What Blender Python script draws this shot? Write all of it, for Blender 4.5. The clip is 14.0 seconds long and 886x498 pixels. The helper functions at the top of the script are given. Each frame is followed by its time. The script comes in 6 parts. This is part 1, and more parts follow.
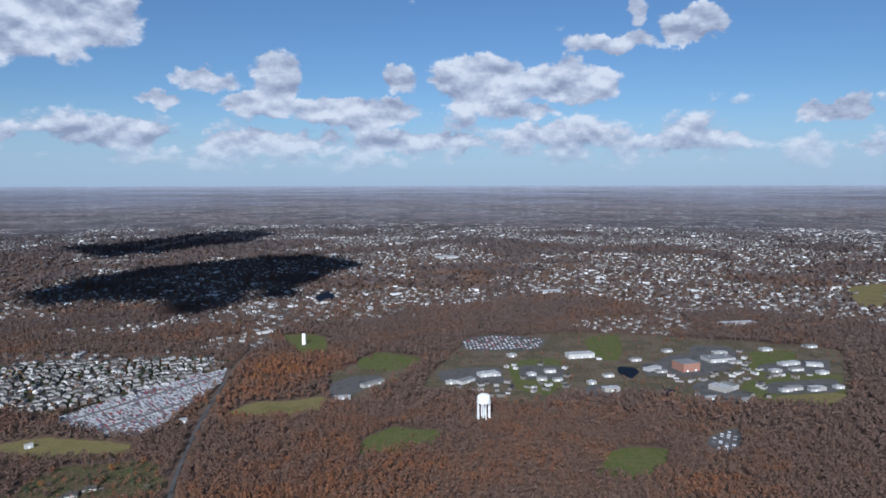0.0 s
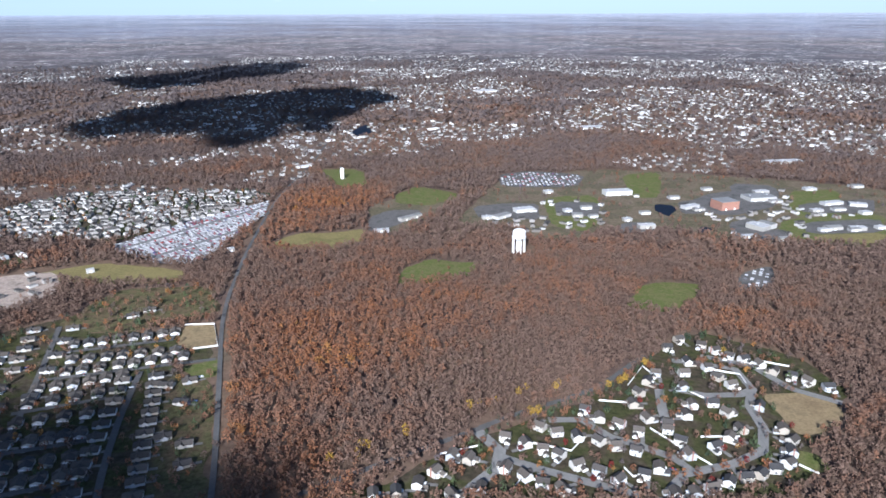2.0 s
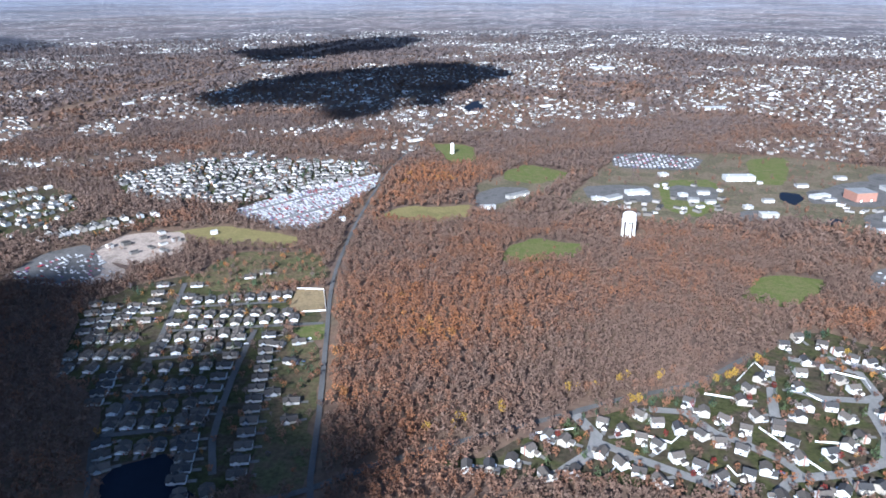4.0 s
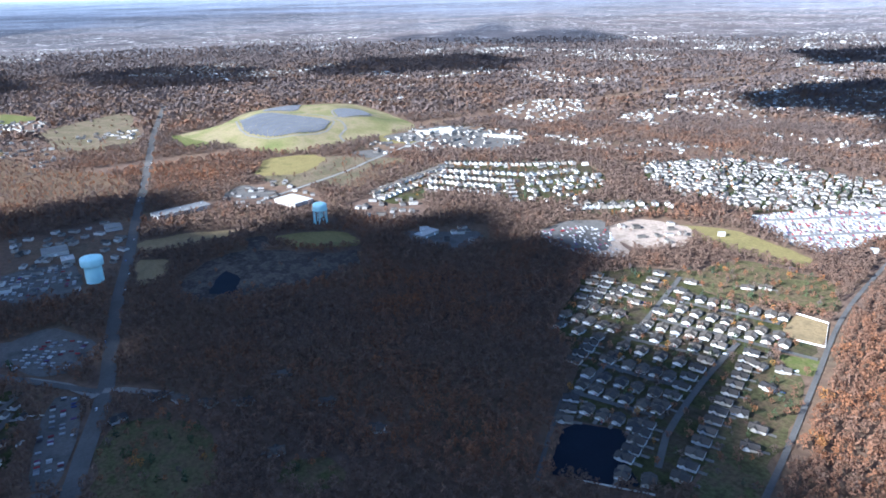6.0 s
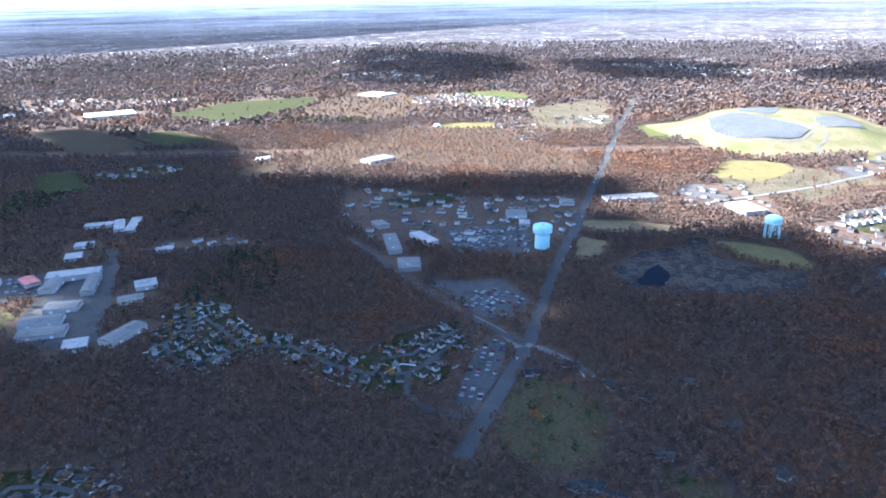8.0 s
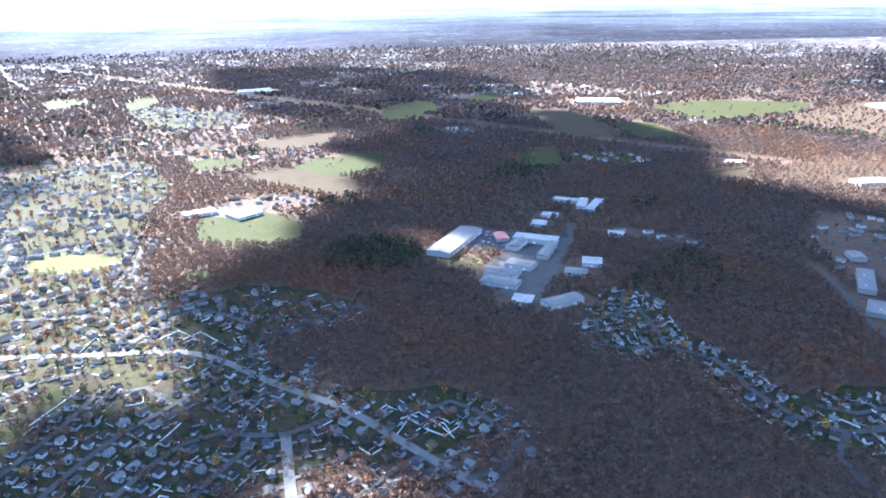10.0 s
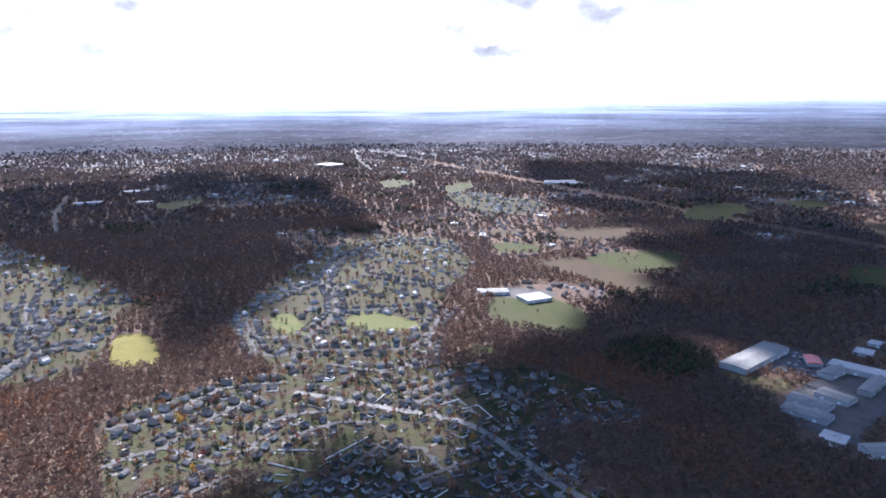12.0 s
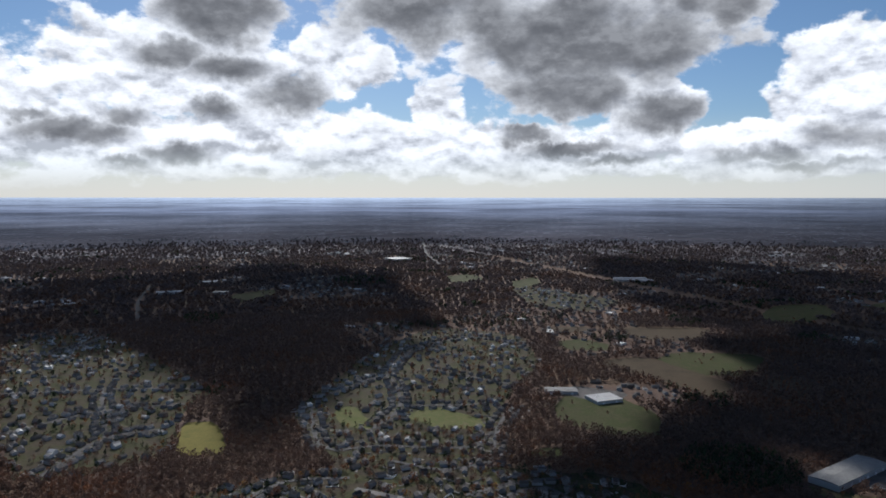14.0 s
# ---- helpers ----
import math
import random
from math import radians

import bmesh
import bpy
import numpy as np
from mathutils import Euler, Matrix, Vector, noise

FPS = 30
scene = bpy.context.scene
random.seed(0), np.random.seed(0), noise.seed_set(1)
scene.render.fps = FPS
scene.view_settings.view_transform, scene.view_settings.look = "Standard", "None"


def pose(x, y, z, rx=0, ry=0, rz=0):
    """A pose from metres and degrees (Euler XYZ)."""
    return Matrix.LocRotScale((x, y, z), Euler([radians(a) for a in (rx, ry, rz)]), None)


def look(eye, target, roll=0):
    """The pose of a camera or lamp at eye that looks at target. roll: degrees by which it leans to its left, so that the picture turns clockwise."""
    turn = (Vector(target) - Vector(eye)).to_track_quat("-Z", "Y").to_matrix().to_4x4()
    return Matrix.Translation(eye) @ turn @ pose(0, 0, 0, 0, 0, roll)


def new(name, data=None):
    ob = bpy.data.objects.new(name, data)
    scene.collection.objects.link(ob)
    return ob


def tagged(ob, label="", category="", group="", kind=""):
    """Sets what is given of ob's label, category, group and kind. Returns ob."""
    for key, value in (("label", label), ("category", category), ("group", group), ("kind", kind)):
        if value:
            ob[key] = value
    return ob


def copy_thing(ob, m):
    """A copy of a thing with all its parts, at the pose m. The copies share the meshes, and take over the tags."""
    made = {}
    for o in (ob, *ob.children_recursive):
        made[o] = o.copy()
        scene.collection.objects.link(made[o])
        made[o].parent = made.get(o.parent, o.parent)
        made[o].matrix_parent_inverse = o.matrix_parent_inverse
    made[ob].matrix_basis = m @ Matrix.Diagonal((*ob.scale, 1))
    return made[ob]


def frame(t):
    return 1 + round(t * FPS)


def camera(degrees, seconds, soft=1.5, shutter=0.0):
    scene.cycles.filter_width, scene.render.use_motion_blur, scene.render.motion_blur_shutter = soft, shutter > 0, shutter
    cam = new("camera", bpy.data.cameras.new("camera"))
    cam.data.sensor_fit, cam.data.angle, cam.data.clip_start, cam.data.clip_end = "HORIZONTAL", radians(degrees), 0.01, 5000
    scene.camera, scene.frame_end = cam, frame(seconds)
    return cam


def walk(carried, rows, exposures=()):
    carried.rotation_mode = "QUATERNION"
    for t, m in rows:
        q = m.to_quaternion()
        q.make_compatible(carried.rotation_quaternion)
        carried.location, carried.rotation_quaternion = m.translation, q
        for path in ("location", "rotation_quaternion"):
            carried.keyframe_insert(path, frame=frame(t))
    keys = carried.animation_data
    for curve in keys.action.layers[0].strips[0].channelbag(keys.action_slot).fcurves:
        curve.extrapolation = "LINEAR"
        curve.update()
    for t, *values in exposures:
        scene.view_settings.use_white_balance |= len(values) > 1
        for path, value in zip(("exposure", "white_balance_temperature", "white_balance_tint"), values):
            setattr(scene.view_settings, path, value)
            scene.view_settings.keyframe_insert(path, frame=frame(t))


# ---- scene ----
cam = camera(65.45, 14.0, soft=1.7)
EYE = 350.0                       # height of the camera over the plain, metres
# seconds, tilt, lean, heading in degrees: the camera turns on the spot
TURNS = [
    (0.0, 84.74, 0.10, 0.00),
    (0.3, 84.70, 0.12, 3.05),
    (0.5, 80.03, 0.20, 3.09),
    (0.7, 74.90, 0.16, 3.11),
    (1.0, 73.78, 0.15, 3.11),
    (1.5, 73.78, 0.15, 3.11),
    (2.0, 71.15, 0.19, 3.11),
    (2.2, 70.41, 0.21, 3.11),
    (4.3, 69.11, 0.36, 16.09),
    (4.5, 69.13, 0.39, 19.00),
    (5.0, 69.16, 0.85, 27.00),
    (5.5, 69.32, 1.11, 38.54),
    (6.0, 69.57, 1.18, 54.63),
    (6.5, 69.68, 1.18, 66.32),
    (7.0, 69.74, 1.17, 75.09),
    (7.2, 69.75, 1.13, 78.63),
    (9.3, 69.99, 1.02, 115.05),
    (9.5, 70.01, 0.99, 119.26),
    (10.0, 70.08, 0.80, 130.18),
    (10.5, 69.56, 0.56, 140.20),
    (11.0, 72.45, 0.42, 147.14),
    (11.5, 76.54, 0.23, 152.99),
    (12.0, 77.84, 0.21, 154.91),
    (12.5, 80.45, 0.05, 156.75),
    (13.0, 83.04, -0.00, 158.55),
    (13.5, 85.23, -0.08, 159.96),
    (14.0, 85.71, -0.03, 160.54)
]
walk(cam, [(t, pose(0, 0, EYE, *turn)) for t, *turn in TURNS],
     exposures=[(0.0, 0.42, 5300, 10), (0.5, 0.5, 5350, 10), (1.0, 0.68, 5350, 10), (1.5, 0.95, 5450, 11), (2.0, 1.25, 5350, 11), (4.5, 1.75, 5100, 9), (5.0, 1.95, 5050, 9), (6.5, 2.35, 5250, 8), (7.0, 2.6, 5200, 9),
                (9.5, 3.55, 5350, 11), (10.5, 3.55, 5350, 12), (11.0, 3.35, 5350, 12), (11.5, 2.8, 5400, 10), (12.0, 2.25, 5500, 20), (12.5, 1.9, 5350, 58), (13.0, 0.85, 5550, 18), (13.5, 0.45, 5800, 12), (14.0, 0.28, 5850, 11)])

# ---- daylight: low late-autumn sun, broken cumulus
SUN_HEADING, SUN_HEIGHT = 171.0, 30.0
sun_flat = Vector((-math.sin(radians(SUN_HEADING)), math.cos(radians(SUN_HEADING)), 0))
sun_way = sun_flat * math.cos(radians(SUN_HEIGHT)) + Vector((0, 0, math.sin(radians(SUN_HEIGHT))))
sky_world = bpy.data.worlds.new("sky")
scene.world = sky_world
sky_world.use_nodes = True
sky = sky_world.node_tree.nodes.new("ShaderNodeTexSky")
sky.sky_type, sky.sun_disc = "NISHITA", False
sky.sun_elevation, sky.sun_rotation = radians(SUN_HEIGHT), radians(360 - SUN_HEADING)
sky.altitude, sky.air_density, sky.dust_density, sky.ozone_density = 350, 1.05, 0.2, 4.2
wnodes, wlinks = sky_world.node_tree.nodes, sky_world.node_tree.links
SKY_STRENGTH = 0.082


def wmath(op, a, b=0.0, c=0.0, clamp=False):
    n = wnodes.new("ShaderNodeMath")
    n.operation, n.use_clamp = op, clamp
    for socket, value in zip(n.inputs, (a, b, c)):
        if isinstance(value, (int, float)):
            socket.default_value = value
        else:
            wlinks.new(value, socket)
    return n.outputs[0]


def wstep(value, lo, hi, to_lo=0.0, to_hi=1.0):
    n = wnodes.new("ShaderNodeMapRange")
    n.interpolation_type = "SMOOTHSTEP"
    wlinks.new(value, n.inputs[0])
    for k, x in enumerate((lo, hi, to_lo, to_hi)):
        n.inputs[1 + k].default_value = x
    return n.outputs[0]


def wvector(op, a, b):
    n = wnodes.new("ShaderNodeVectorMath")
    n.operation = op
    for socket, value in zip(n.inputs, (a, b)):
        if isinstance(value, tuple):
            socket.default_value = value
        else:
            wlinks.new(value, socket)
    return n


def wnoise(place, scale, detail, rough):
    n = wnodes.new("ShaderNodeTexNoise")
    n.inputs["Scale"].default_value, n.inputs["Detail"].default_value, n.inputs["Roughness"].default_value = scale, detail, rough
    wlinks.new(place, n.inputs["Vector"])
    return n


def wcolour(value, stops):
    r = wnodes.new("ShaderNodeValToRGB")
    while len(r.color_ramp.elements) < len(stops):
        r.color_ramp.elements.new(0.5)
    for e, (at, c) in zip(r.color_ramp.elements, stops):
        e.position, e.color = at, (*c, 1)
    wlinks.new(value, r.inputs[0])
    return r.outputs[0]


def wblend(factor, a, b):
    m = wnodes.new("ShaderNodeMix")
    m.data_type = "RGBA"
    for value, socket in ((factor, m.inputs[0]), (a, m.inputs[6]), (b, m.inputs[7])):
        wlinks.new(value, socket)
    return m.outputs[2]


# cumulus on the sky itself: heading, height, half width, half height in degrees, weight
AWAY_HIGH = [(29.5, 12.0, 9, 3.6, 1.0), (33, 10.5, 6, 3, 0.8), (-19.5, 11.9, 3.4, 1.8, 0.95), (-14, 10.9, 5, 1.1, 0.8), (-15.5, 13.0, 1.2, 1.8, 0.7), (13.4, 8.3, 2.6, 2.6, 0.95), (14, 6.4, 4.5, 1.3, 0.85),
             (19, 8.2, 3.5, 1.4, 0.75), (-3.3, 8.3, 5, 3.0, 1.05), (-10, 8.2, 5, 2.2, 1.0), (3.5, 8.6, 1.8, 1.6, 0.85)]
AWAY_LOW = [(-6.5, 5.9, 4, 1.2, 0.85), (6.5, 5.9, 7, 1.6, 1.0), (22, 6.6, 2.5, 0.7, 0.7), (25, 3.9, 6.5, 1.7, 0.85), (13, 3.6, 8, 1.5, 0.85), (2, 3.6, 8, 1.3, 0.85), (-9.5, 4.1, 6, 1.1, 0.9), (-19, 3.4, 7, 0.9, 0.9),
            (-29, 5.3, 3.6, 1.3, 0.9), (-33, 2.8, 6, 0.7, 0.7), (33.5, 3.6, 3, 1.1, 0.7)]
SUNLIT = [(181.9, 9.7, 14.1, 5.2, 1.0), (188.9, 4.4, 14.1, 4.2, 1.0), (169.0, 10.8, 6.1, 3.8, 0.95), (174.4, 4.9, 14.1, 3.8, 1.05), (161.2, 7.3, 3.3, 2.8, 0.95), (159.8, 3.9, 14.1, 3.1, 1.0), (143.6, 7.5, 5.2, 2.8, 1.0),
          (130.6, 9.5, 5.2, 3.8, 1.1), (131.9, 6.5, 5.2, 3.3, 1.1), (135.8, 4.2, 12.2, 2.4, 1.05), (126.5, 7.2, 5.6, 5.6, 1.1), (150.7, 12.9, 16.5, 6.6, 1.0), (178.1, 13.7, 8.5, 3.3, 0.9), (196.1, 5.6, 9.4, 7.0, 1.0)]
# thick bodies that the sun stands behind
BELLIES = [(159.8, 15.2, 11.8, 4.2, 1.1), (149.4, 12.4, 13.6, 5.6, 1.2), (150.2, 8.5, 7.0, 3.1, 1.1), (139.7, 14.6, 5.2, 2.8, 1.0), (143.0, 6.8, 4.0, 2.3, 1.1), (178.1, 13.9, 7.0, 2.8, 1.05), (172.8, 8.0, 4.2, 2.3, 1.05),
           (177.3, 9.8, 4.2, 1.6, 0.9), (181.8, 10.8, 4.2, 1.6, 0.9), (188.1, 4.7, 5.2, 1.3, 0.9), (185.3, 6.0, 2.8, 1.3, 0.85)]
SMALL_BELLIES = [(181.2, 3.4, 4.0, 1.1, 0.9), (179.1, 6.9, 2.8, 1.1, 0.85), (191.3, 5.7, 2.4, 0.8, 0.8), (185.4, 2.5, 2.4, 0.6, 0.75), (153.8, 5.1, 3.1, 1.1, 0.95), (150.1, 3.9, 4.5, 0.8, 0.95), (146.8, 2.8, 4.0, 0.6, 0.85),
                 (130.0, 4.4, 4.7, 1.5, 0.75), (135.1, 3.3, 4.7, 0.9, 0.75), (174.9, 3.9, 2.4, 0.8, 0.7), (132.1, 2.4, 5.6, 0.6, 0.7)]
way_out = wnodes.new("ShaderNodeTexCoord").outputs["Generated"]
stir = wvector("SCALE", wvector("SUBTRACT", wnoise(way_out, 26, 4, 0.6).outputs["Color"], (0.5, 0.5, 0.5)).outputs[0], (0, 0, 0))
stir.inputs[3].default_value = 0.046
stirred = wvector("ADD", way_out, stir.outputs[0]).outputs[0]


def banks(rows):
    """How much cloud the listed bodies put into a direction, 0 to about 1."""
    total = None
    for heading, height, wide, tall, weight in rows:
        a, b = radians(heading), radians(height)
        m = wnodes.new("ShaderNodeMapping")
        m.vector_type = "TEXTURE"
        m.inputs["Location"].default_value = (-math.sin(a) * math.cos(b), math.cos(a) * math.cos(b), math.sin(b))
        m.inputs["Rotation"].default_value = (0, 0, a)
        m.inputs["Scale"].default_value = (math.sin(radians(wide)), 0.6, math.sin(radians(tall)))
        wlinks.new(stirred, m.inputs["Vector"])
        bump = wstep(wvector("LENGTH", m.outputs[0], (0, 0, 0)).outputs["Value"], 0.15, 1.25, weight, 0.0)
        total = bump if total is None else wmath("MAXIMUM", total, bump)
    return total


belly = banks(BELLIES + SMALL_BELLIES)
cover = wmath("MAXIMUM", banks(AWAY_HIGH + AWAY_LOW + SUNLIT), belly)
split = wnodes.new("ShaderNodeSeparateXYZ")
wlinks.new(way_out, split.inputs[0])
up = split.outputs[2]
sunward = wstep(wvector("DOT_PRODUCT", way_out, tuple(sun_flat)).outputs["Value"], 0.1, 0.85)
belt = wmath("MULTIPLY", wstep(up, 0.0, 0.04), wstep(up, 0.06, 0.16, 1.0, 0.0))
belt = wmath("MULTIPLY", belt, wmath("MULTIPLY_ADD", sunward, 0.3, 0.42))
overhead = wmath("MULTIPLY", wstep(up, 0.32, 0.5), 0.22)
cover = wmath("MAXIMUM", wmath("MAXIMUM", cover, belt), overhead)
grain_place = wvector("MULTIPLY", way_out, (1.0, 1.0, 1.7)).outputs[0]
grain_up = wvector("MULTIPLY", wvector("ADD", way_out, (0, 0, 0.011)).outputs[0], (1.0, 1.0, 1.7)).outputs[0]
puffs_here, puffs_above = wnoise(grain_place, 13, 9, 0.56).outputs[0], wnoise(grain_up, 13, 9, 0.56).outputs[0]
dense = wmath("ADD", cover, wmath("MULTIPLY_ADD", puffs_here, 1.7, -1.2))
lit = wmath("MULTIPLY_ADD", wmath("SUBTRACT", puffs_here, puffs_above), 4.2, 0.55, clamp=True)
veiled = wmath("MULTIPLY", wstep(dense, -0.02, 0.2), wstep(up, -0.005, 0.075))
away_tint = wcolour(lit, [(0.0, (0.36, 0.38, 0.46)), (0.5, (0.58, 0.59, 0.64)), (1.0, (0.86, 0.84, 0.82))])
sun_tint = wcolour(lit, [(0.0, (0.42, 0.425, 0.44)), (0.4, (0.72, 0.72, 0.725)), (0.8, (1.0, 0.995, 0.98))])
belly_tint = wcolour(lit, [(0.0, (0.125, 0.126, 0.131)), (0.5, (0.175, 0.175, 0.178)), (1.0, (0.27, 0.268, 0.268))])
thick = wstep(wmath("ADD", belly, wmath("MULTIPLY_ADD", puffs_here, 2.2, -1.38)), -0.25, 0.75)
bright = wvector("SCALE", wblend(thick, sun_tint, belly_tint), (0, 0, 0))
bright.inputs[3].default_value = 1.5
cloud_light = wblend(sunward, away_tint, bright.outputs[0])
sky_light = wvector("SCALE", sky.outputs[0], (0, 0, 0))
sky_light.inputs[3].default_value = SKY_STRENGTH
haze_tint = wblend(sunward, wcolour(up, [(0.0, (0.42, 0.54, 0.68)), (1.0, (0.42, 0.54, 0.68))]), wcolour(up, [(0.0, (0.95, 0.92, 0.84)), (1.0, (0.95, 0.92, 0.84))]))
sky_haze = wblend(wmath("MULTIPLY", wstep(up, 0.0, 0.12, 1.0, 0.0), 0.75), sky_light.outputs[0], haze_tint)
wlinks.new(wblend(veiled, sky_haze, cloud_light), wnodes["Background"].inputs[0])
wnodes["Background"].inputs[1].default_value = 0.64
lamp = bpy.data.lights.new("sun", "SUN")
lamp.energy, lamp.angle, lamp.color = 5.0, radians(0.53), (1.0, 0.93, 0.83)
sun = new("sun", lamp)
sun.matrix_basis = look(sun_way * 3000, (0, 0, 0))


# ---- materials
def ramp(nt, source, stops):
    r = nt.nodes.new("ShaderNodeValToRGB")
    while len(r.color_ramp.elements) < len(stops):
        r.color_ramp.elements.new(0.5)
    for e, (at, c) in zip(r.color_ramp.elements, stops):
        e.position, e.color = at, (*c, 1)
    nt.links.new(source, r.inputs[0])
    return r.outputs[0]


def mix(nt, how, factor, a, b):
    m = nt.nodes.new("ShaderNodeMix")
    m.data_type, m.blend_type = "RGBA", how
    for value, socket in ((factor, m.inputs[0]), (a, m.inputs[6]), (b, m.inputs[7])):
        if isinstance(value, (int, float)):
            socket.default_value = value
        elif isinstance(value, tuple):
            socket.default_value = (*value, 1)
        else:
            nt.links.new(value, socket)
    return m.outputs[2]


def cloudiness(nt, coords, size, detail=4, rough=0.6):
    """Noise whose blotches are about size metres across."""
    n = nt.nodes.new("ShaderNodeTexNoise")
    n.inputs["Scale"].default_value, n.inputs["Detail"].default_value, n.inputs["Roughness"].default_value = 1 / size, detail, rough
    nt.links.new(coords, n.inputs["Vector"])
    return n.outputs[0]


def surface(name, broad, fine=(0.75, 1.25), sizes=(60, 4), rough=0.9, metal=0.0, coords="Position", bump=0.0, chance=None):
    """A surface whose colour wanders over the stops in broad blotches and is broken up by fine ones.
    chance: the stops are drawn by lot for each object instead; coords: Position, or Plan for the plan in metres."""
    m = bpy.data.materials.new(name)
    m.use_nodes = True
    nt = m.node_tree
    b = nt.nodes["Principled BSDF"]
    if coords == "Plan":
        u = nt.nodes.new("ShaderNodeUVMap")
        u.uv_map = "plan"
        sc = nt.nodes.new("ShaderNodeVectorMath")
        sc.operation = "SCALE"
        sc.inputs[3].default_value = 1000.0
        nt.links.new(u.outputs[0], sc.inputs[0])
        place = sc.outputs[0]
    else:
        place = nt.nodes.new("ShaderNodeNewGeometry").outputs["Position"]
    if chance:
        source = nt.nodes.new("ShaderNodeObjectInfo").outputs["Random"]
    else:
        source = cloudiness(nt, place, sizes[0])
    n = len(broad)
    if chance:
        stops = [(i / max(n, 1), c) for i, c in enumerate(broad)]
    else:
        stops = [(0.3 + 0.4 * i / max(n - 1, 1), c) for i, c in enumerate(broad)]
    colour = ramp(nt, source, stops)
    if chance:
        colour.node.color_ramp.interpolation = "CONSTANT"
    grain = cloudiness(nt, place, sizes[1], 3, 0.7)
    lo, hi = fine
    colour = mix(nt, "MULTIPLY", 1.0, colour, ramp(nt, grain, [(0.3, (lo,) * 3), (0.7, (hi,) * 3)]))
    nt.links.new(colour, b.inputs["Base Color"])
    b.inputs["Roughness"].default_value, b.inputs["Metallic"].default_value = rough, metal
    b.inputs["Specular IOR Level"].default_value = 0.03 if rough > 0.6 else 0.4
    if bump:
        k = nt.nodes.new("ShaderNodeBump")
        k.inputs["Strength"].default_value, k.inputs["Distance"].default_value = 0.6, bump
        nt.links.new(grain, k.inputs["Height"])
        nt.links.new(k.outputs[0], b.inputs["Normal"])
    return m


def foliage(name, stops, fine=0.35, thin=0.0, rough=0.9):
    """Twigs and leaves: the tone of each tree runs over the stops."""
    m = bpy.data.materials.new(name)
    m.use_nodes = True
    nt = m.node_tree
    b = nt.nodes["Principled BSDF"]
    a = nt.nodes.new("ShaderNodeAttribute")
    a.attribute_name = "tone"
    colour = ramp(nt, a.outputs["Fac"], stops)
    lot = nt.nodes.new("ShaderNodeNewGeometry").outputs["Random Per Island"]
    colour = mix(nt, "MULTIPLY", 1.0, colour, ramp(nt, lot, [(0.0, (1 - fine,) * 3), (1.0, (1 + fine,) * 3)]))
    nt.links.new(colour, b.inputs["Base Color"])
    b.inputs["Roughness"].default_value = rough
    b.inputs["Specular IOR Level"].default_value = 0.03 if rough > 0.8 else 0.4
    if thin:
        t, s = nt.nodes.new("ShaderNodeBsdfTranslucent"), nt.nodes.new("ShaderNodeMixShader")
        nt.links.new(colour, t.inputs["Color"])
        s.inputs[0].default_value = thin
        nt.links.new(b.outputs[0], s.inputs[1])
        nt.links.new(t.outputs[0], s.inputs[2])
        nt.links.new(s.outputs[0], nt.nodes["Material Output"].inputs[0])
    return m


